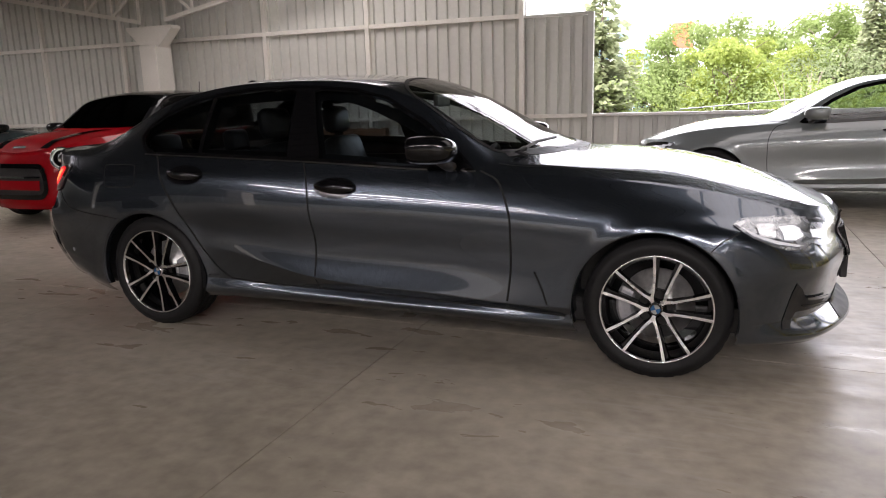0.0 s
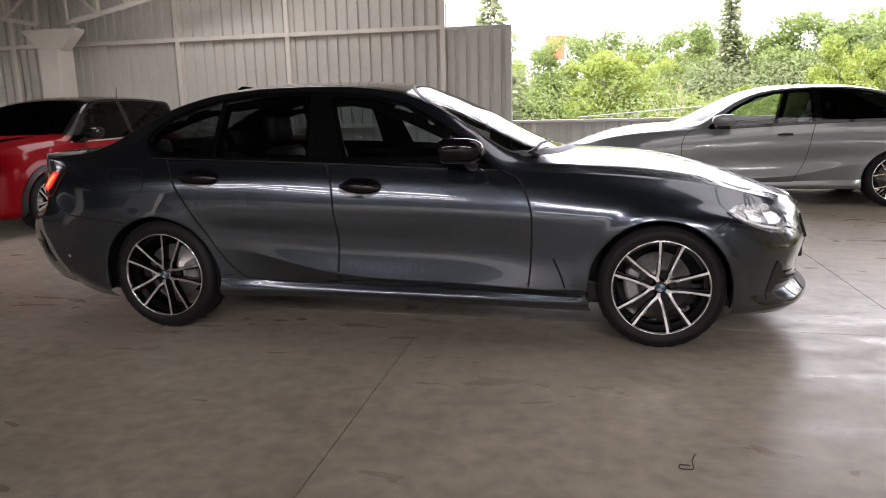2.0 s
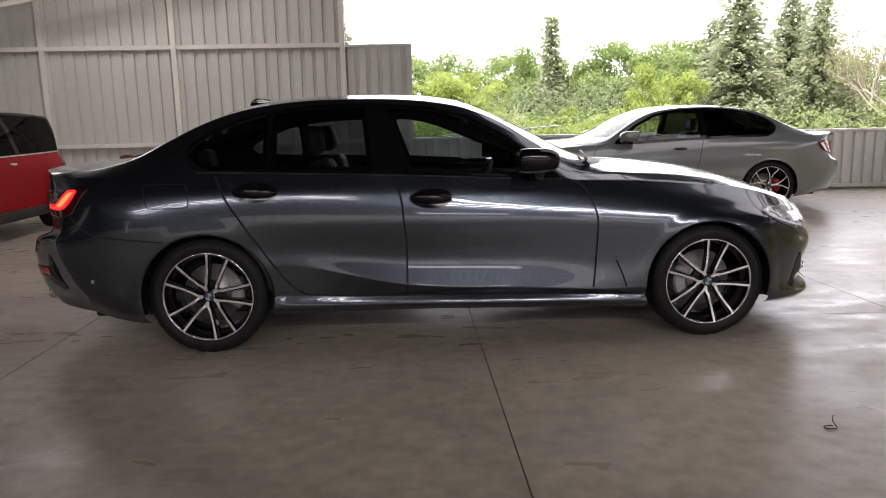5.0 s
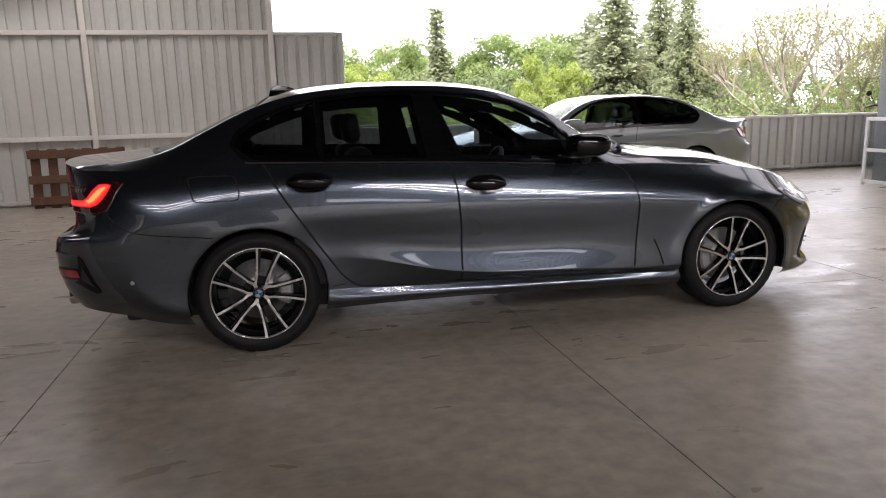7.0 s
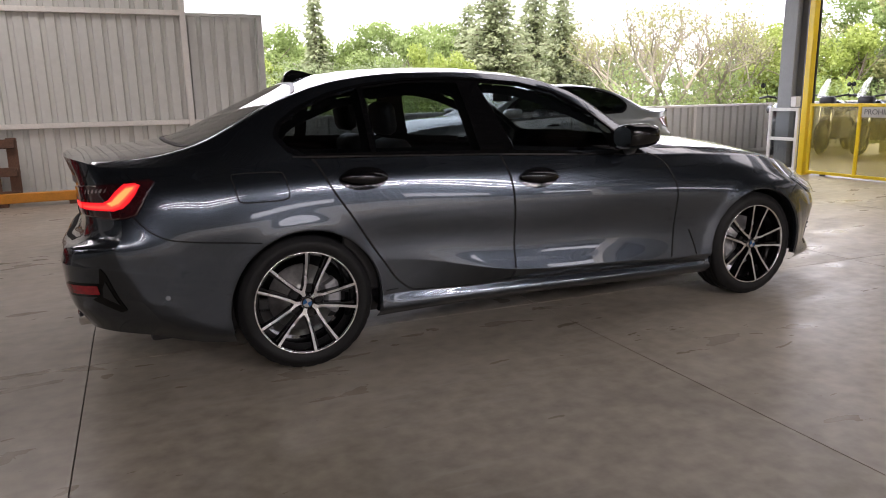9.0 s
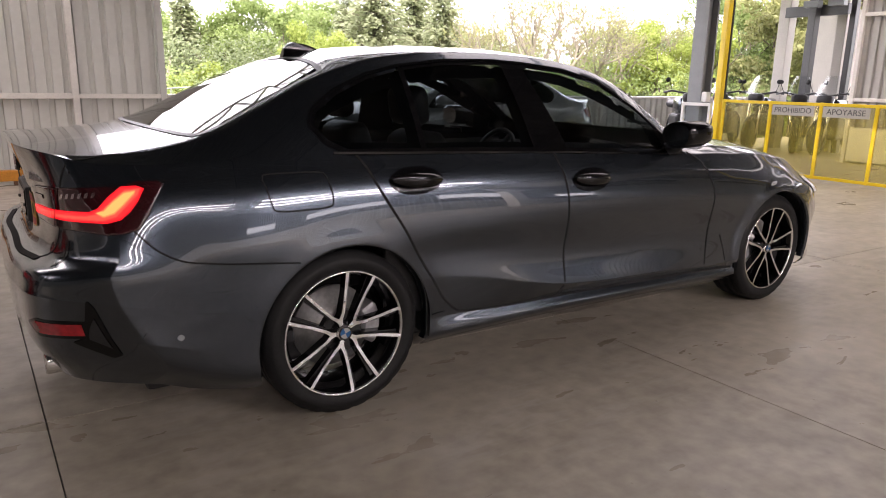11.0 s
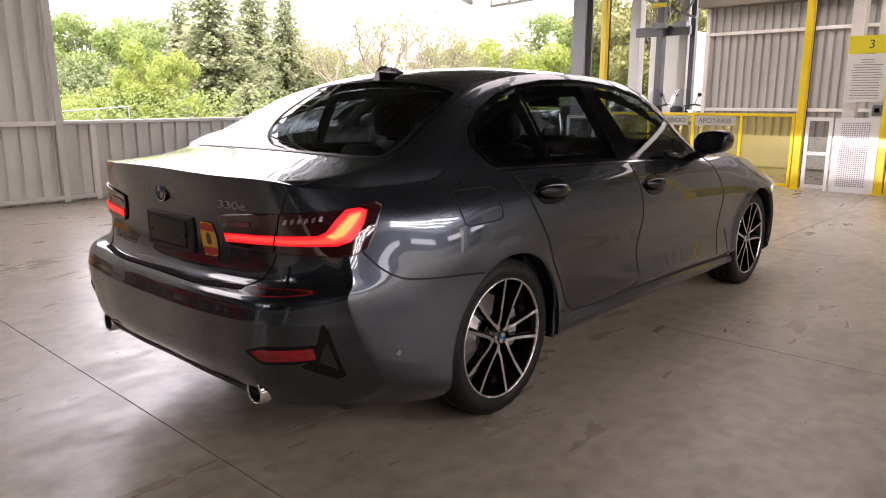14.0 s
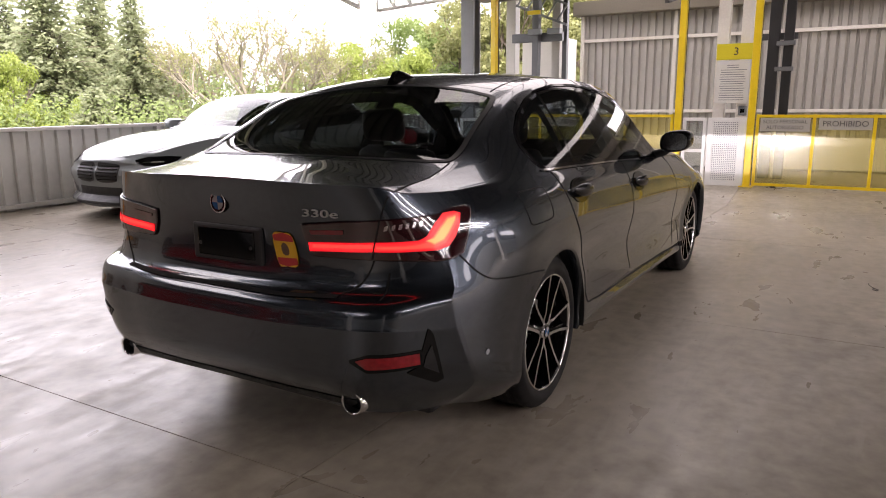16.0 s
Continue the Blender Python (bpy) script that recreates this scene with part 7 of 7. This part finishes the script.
def leaf_cloud(rng, blobs, count, size, flat=0.5, hollow=0.55):
    """Leaf clumps as small bent quads through a set of (centre, radii) blobs."""
    V, F = [], []
    wts = [b[1][0] * b[1][1] * b[1][2] for b in blobs]
    tot = sum(wts)
    for b, wt in zip(blobs, wts):
        for _ in range(max(12, int(count * wt / tot))):
            d = Vector((rng.gauss(0, 1), rng.gauss(0, 1), rng.gauss(0, 1))).normalized()
            r = hollow + (1 - hollow) * rng.random() ** .6
            if rng.random() < .10:
                r *= 1.12
            p = Vector(b[0]) + Vector((d.x * b[1][0], d.y * b[1][1], d.z * b[1][2])) * r
            s = size * (.6 + .8 * rng.random())
            n = (d + Vector((rng.gauss(0, flat), rng.gauss(0, flat), rng.gauss(0, flat) + .3))).normalized()
            x = n.orthogonal().normalized()
            a = rng.random() * 6.283
            y = n.cross(x)
            u, v = x * math.cos(a) + y * math.sin(a), y * math.cos(a) - x * math.sin(a)
            k = len(V)
            V += [p - u * s * .5, p - v * s * .32 + n * s * .1, p + u * s * .5, p + v * s * .32 + n * s * .1]
            F += [(k, k + 1, k + 2, k + 3)]
    return V, F


def raw_mesh(name, V, F, mat, parent, label=""):
    me = bpy.data.meshes.new(name)
    me.from_pydata([tuple(v) for v in V], [], F)
    me.materials.append(mat)
    ob = new(name, me)
    ob.parent = parent
    return tagged(ob, label)


def limb(bm, rng, a, d, length, r, depth, tips, spread=.6, lift=.15, kids=3):
    pts = [Vector(a)]
    d = Vector(d).normalized()
    n = 4
    for i in range(n):
        d = (d + Vector((rng.gauss(0, .13), rng.gauss(0, .13), rng.gauss(0, .10) + lift * .3))).normalized()
        pts.append(pts[-1] + d * (length / n))
    add_tube(bm, pts, r, 6 if depth > 1 else 4, cap=False, r_end=r * .55)
    tips.append(pts[-1])
    if depth <= 0:
        return
    for k in range(kids):
        s = d + Vector((rng.gauss(0, spread), rng.gauss(0, spread), rng.gauss(0, spread * .7) + lift))
        at = pts[-1] if k < 2 else pts[2 + (k % 2)]
        limb(bm, rng, at, s, length * (.62 + .2 * rng.random()), r * .55, depth - 1, tips, spread, lift, kids)


def leafy_tree(seed, mat, h, r, label, count=20000, size=.20):
    rng = random.Random(seed)
    t = thing("tree", label, "tree", "broadleaf trees")
    bm = bmesh.new()
    tips = []
    add_tube(bm, [(0, 0, 0), (.1, .05, h * .2), (.05, .1, h * .42)], .045 * r + .1, 9, r_end=.03 * r + .06)
    for k in range(5):
        a = 6.283 * k / 5 + rng.random()
        limb(bm, rng, (.05, .1, h * (.30 + .03 * k)), (math.cos(a) * .8, math.sin(a) * .8, .9), h * .24, .02 * r + .03, 2, tips, .5, .25)
    part("trunk", bm, BARK, t, smooth=True)
    blobs = []
    for k in range(64):
        a, q = rng.random() * 6.283, rng.random() ** .5
        z = h * (.36 + .58 * rng.random())
        f = math.sin(min(1, max(.1, (z / h - .22) / .78)) * math.pi * .85) ** .6
        rr = r * (.10 + .15 * rng.random())
        blobs.append(((math.cos(a) * q * r * .8 * f, math.sin(a) * q * r * .8 * f, z), (rr, rr, rr * .75)))
    for p in tips[::3]:
        blobs.append((p, (r * .17, r * .17, r * .14)))
    V, F = leaf_cloud(rng, blobs, count, size, flat=.9, hollow=.25)
    raw_mesh("crown", V, F, mat, t)
    return t


def conifer(seed, mat, h, r, label, levels=48, drop=.25, size=.36, gap=.0):
    rng = random.Random(seed)
    t = thing("conifer", label, "conifer", "conifers")
    bm = bmesh.new()
    add_tube(bm, [(0, 0, 0), (.05, 0, h * .5), (0, .03, h)], .02 * h, 8, r_end=.02)
    V, F = [], []
    for i in range(levels):
        k = i / (levels - 1)
        z = h * (.10 + .89 * k)
        R = r * (1 - k) ** .75 * (.62 + .5 * rng.random()) + .15
        n = max(6, int(17 * (1 - k) + 6))
        for j in range(n):
            z = h * (.10 + .89 * k) + rng.gauss(0, .022 * h) * (1 - k)
            if rng.random() < gap:
                continue
            a = 6.283 * (j + rng.random() * .8) / n
            L = R * (.7 + .45 * rng.random())
            d = Vector((math.cos(a), math.sin(a), 0))
            up = .12 - drop * (1 - k)
            tip = Vector((0, 0, z)) + d * L + Vector((0, 0, up * L))
            if k < .95:
                add_tube(bm, [(0, 0, z), tip], .03 * (1 - k) + .012, 4, cap=False, r_end=.008)
            m = max(4, int(L / .14))
            for q in range(m):
                u = (q + .5 + rng.gauss(0, .25)) / m
                for side in (-1, 0, 1):
                    p = Vector((0, 0, z)).lerp(tip, u) + Vector((rng.gauss(0, .10), rng.gauss(0, .10), rng.gauss(0, .16)))
                    s = size * (.55 + .6 * rng.random())
                    e = (d + d.cross(Vector((0, 0, 1))) * side * .9 + Vector((0, 0, -.25 + rng.gauss(0, .25)))).normalized()
                    w = e.cross(Vector((rng.gauss(0, 1.1), rng.gauss(0, 1.1), 1))).normalized()
                    b = len(V)
                    V += [p, p + e * s * .5 + w * s * .30, p + e * s, p + e * s * .5 - w * s * .30]
                    F += [(b, b + 1, b + 2, b + 3)]
    part("trunk", bm, BARK, t)
    raw_mesh("crown", V, F, mat, t)
    return t


def bare_tree(seed, h, label, mat=BARK_PALE, leaves=0, depth=4, kids=3):
    rng = random.Random(seed)
    t = thing("bare_tree", label, "tree", "bare trees")
    bm = bmesh.new()
    tips = []
    add_tube(bm, [(0, 0, 0), (.25, .1, h * .18), (.1, .2, h * .34)], .03 * h, 9, r_end=.02 * h)
    for k in range(4):
        a = 6.283 * k / 4 + rng.random()
        limb(bm, rng, (.1, .2, h * .33), (math.cos(a) * .7, math.sin(a) * .7, .9), h * .22, .013 * h, depth, tips, .5, .2, kids)
    part("trunk", bm, mat, t, smooth=True)
    blobs = [(p, (.55, .55, .45)) for p in tips[::3]]
    V, F = leaf_cloud(rng, blobs, max(60, leaves), .13, flat=.9, hollow=.1)
    raw_mesh("crown", V, F, LEAF_BRONZE, t, "thin bronze spring leaves")
    return t


def set_down(proto, places, first=True):
    """Puts a prototype at the first place and copies of it at the others: (degrees from +y, distance, top, turn, widen), from the car."""
    for i, (az, d, s, turn, widen) in enumerate(places):
        m = pose(d * math.sin(radians(az)), d * math.cos(radians(az)) - 4, GZ, 0, 0, turn) @ Matrix.Diagonal((s * widen, s * widen, s, 1))
        if i == 0:
            proto.matrix_basis = m
        else:
            copy = copy_thing(proto, m)
            copy.matrix_basis = m


set_down(leafy_tree(1, LEAF_GREEN, 12, 4.2, "green leafy tree with a rounded crown"),
         [(2.2, 44, .90, 0, 1), (19, 50, .98, 90, 1.1), (15.5, 52, .9, 200, 1.1), (54, 46, 1.0, 40, 1), (24, 56, 1.02, 140, 1), (8.5, 54, .98, 310, 1.2), (11.5, 58, .95, 30, 1.1)])
set_down(leafy_tree(2, LEAF_LIME, 11, 3.8, "bright lime-green leafy young tree"),
         [(5.2, 40, .86, 0, 1), (7.2, 48, .88, 140, 1), (-.5, 46, .85, 70, .9), (22.0, 38, .84, 100, .7), (12.5, 44, .66, 260, 1.2), (50.5, 40, .90, 10, 1), (17.5, 40, .64, 180, 1.1), (27.5, 44, .66, 10, 1.0)])
set_down(leafy_tree(3, LEAF_DARK, 12, 4.6, "dark green leafy tree"),
         [(10, 60, .85, 0, 1.1), (21, 62, 1.0, 45, 1), (-12, 50, .9, 100, 1), (47, 60, .92, 10, 1.2), (58, 58, 1.0, 120, 1.1), (34, 60, .9, 220, 1.2), (66, 50, 1.1, 300, 1.1)])
set_down(leafy_tree(5, LEAF_BRONZE, 12.5, 4.2, "yellow-bronze leafy tree in spring", 20000, .21),
         [(59.5, 40, 1.12, 0, 1), (64.5, 42, 1.15, 90, 1), (69, 38, 1.1, 150, 1), (43, 56, .66, 200, 1.2), (36.5, 54, .82, 60, 1.2), (75, 40, 1.1, 20, 1)])
set_down(conifer(7, LEAF_FIR, 14.5, 4.3, "tall blue-green conifer with drooping boughs"),
         [(27.0, 46, 1.0, 0, 1), (30.2, 49, .96, 80, .9), (32.3, 44, .88, 200, .8), (25.0, 50, .86, 20, .9), (57.0, 62, 1.0, 140, .8)])
set_down(conifer(8, LEAF_FIR, 9, 3.0, "low broad blue-green conifer", 40), [(28.6, 38, .78, 0, 1.1), (33.5, 40, .72, 50, 1.0), (36.0, 37, .62, 120, 1), (24, 37, .66, 90, .9)])
set_down(conifer(9, LEAF_FIR, 13.5, 1.5, "slim tiered conifer with level branches", 34, .05, .40), [(13.0, 50, .98, 0, 1)])
set_down(conifer(10, LEAF_FIR, 12, 2.3, "thin ragged grey-green conifer tree", 30, .3, .5, .3), [(-3.6, 34, .96, 0, 1), (-8.2, 34, .72, 60, 1.5), (-6.0, 36, .80, 100, 1.1)])
set_down(bare_tree(11, 13, "bare branching tree with pale bark and sparse new leaves", BARK_PALE, 3600), [(39.2, 40, 1.0, 0, 1.1), (44.5, 42, .96, 120, 1.2), (36.4, 46, .95, 250, 1), (47.5, 44, .9, 30, 1.1)])
set_down(bare_tree(13, 12, "dead tree trunk with a few broken limbs", BARK_PALE, 0, 1, 2), [(10.2, 36, .90, 0, .45)])


def shrubs(seed, mat, places, label):
    rng = random.Random(seed)
    V, F = [], []
    for az, d, w, h in places:
        blobs = []
        for k in range(6):
            x, y = d * math.sin(radians(az)) + rng.gauss(0, w * .4), d * math.cos(radians(az)) - 4 + rng.gauss(0, w * .3)
            for zz in np.arange(.4, h, .9):
                blobs.append(((x, y, GZ + zz + rng.random() * .5), (w * .45, w * .45, .75)))
        v, f = leaf_cloud(rng, blobs, int(640 * w * h / 4), .16)
        k = len(V)
        V += v
        F += [tuple(q + k for q in ff) for ff in f]
    me = bpy.data.meshes.new("shrubs")
    me.from_pydata([tuple(v) for v in V], [], F)
    me.materials.append(mat)
    tagged(new("shrubs", me), label, "shrubs", kind="stuff")


rg = random.Random(21)
shrubs(31, LEAF_GREEN, [(-14 + 6.1 * i, 35 + 4 * rg.random(), 4.4, 6.2 + 1.2 * rg.random()) for i in range(17)], "green undergrowth behind the parapet")
shrubs(32, LEAF_LIME, [(-11 + 8.2 * i, 34 + 3 * rg.random(), 3.4, 5.2 + 1.2 * rg.random()) for i in range(5)], "lime-green undergrowth")
shrubs(33, LEAF_DARK, [(-13 + 5.2 * i, 44 + 4 * rg.random(), 5.2, 7.2 + 1.2 * rg.random()) for i in range(20)], "dark green undergrowth")


def tower(x, y, w, h, floors, bays, wall, glass, label):
    t = thing("office_tower", label, "building", "far office towers", pose(x, y, GZ, 0, 0, 12))
    part("wall", box(-w / 2, w / 2, -w / 3, w / 3, 0, h, .05), wall, t)
    for i in range(floors):
        for j in range(bays):
            z, xx = h * (i + .2) / floors, -w / 2 + w * (j + .12) / bays
            part("window", box(xx, xx + w / bays * .76, -w / 3 - .15, -w / 3 + .1, z, z + h / floors * .62), glass, t)
    part("roof", box(-w / 2 - .3, w / 2 + .3, -w / 3 - .3, w / 3 + .3, h, h + .8), wall, t)
    return t


tower(-26, 255, 12, 32, 9, 4, TOWER_WALL, GLASS_TOWER, "pale far office tower with blue glass")
tower(-40, 260, 9, 33, 9, 3, GLASS_TOWER, GLASS_TOWER, "blue glass far office tower")
bb = thing("billboard", "red billboard on a mast beyond the trees", "billboard")
part("panel", box(-6.6, -2.6, 150, 150.4, 10.5, 15.5, .05), BILLBOARD, bb)
part("mast", box(-4.8, -4.4, 150.5, 150.9, GZ, 11, .05), STEEL_GREY, bb)
rail_out = thing("ramp_handrail", "thin pale handrail of a ramp outside", "handrail")
bm = bmesh.new()
add_tube(bm, [(2.2, 14, .94), (5.2, 14, 1.14)], .014, 8)
for k in range(5):
    p = Vector((2.2, 14, .94)).lerp(Vector((5.2, 14, 1.14)), k / 4)
    add_tube(bm, [p, (p.x, p.y, -1)], .012, 6)
part("tube", bm, STEEL_GREY, rail_out)
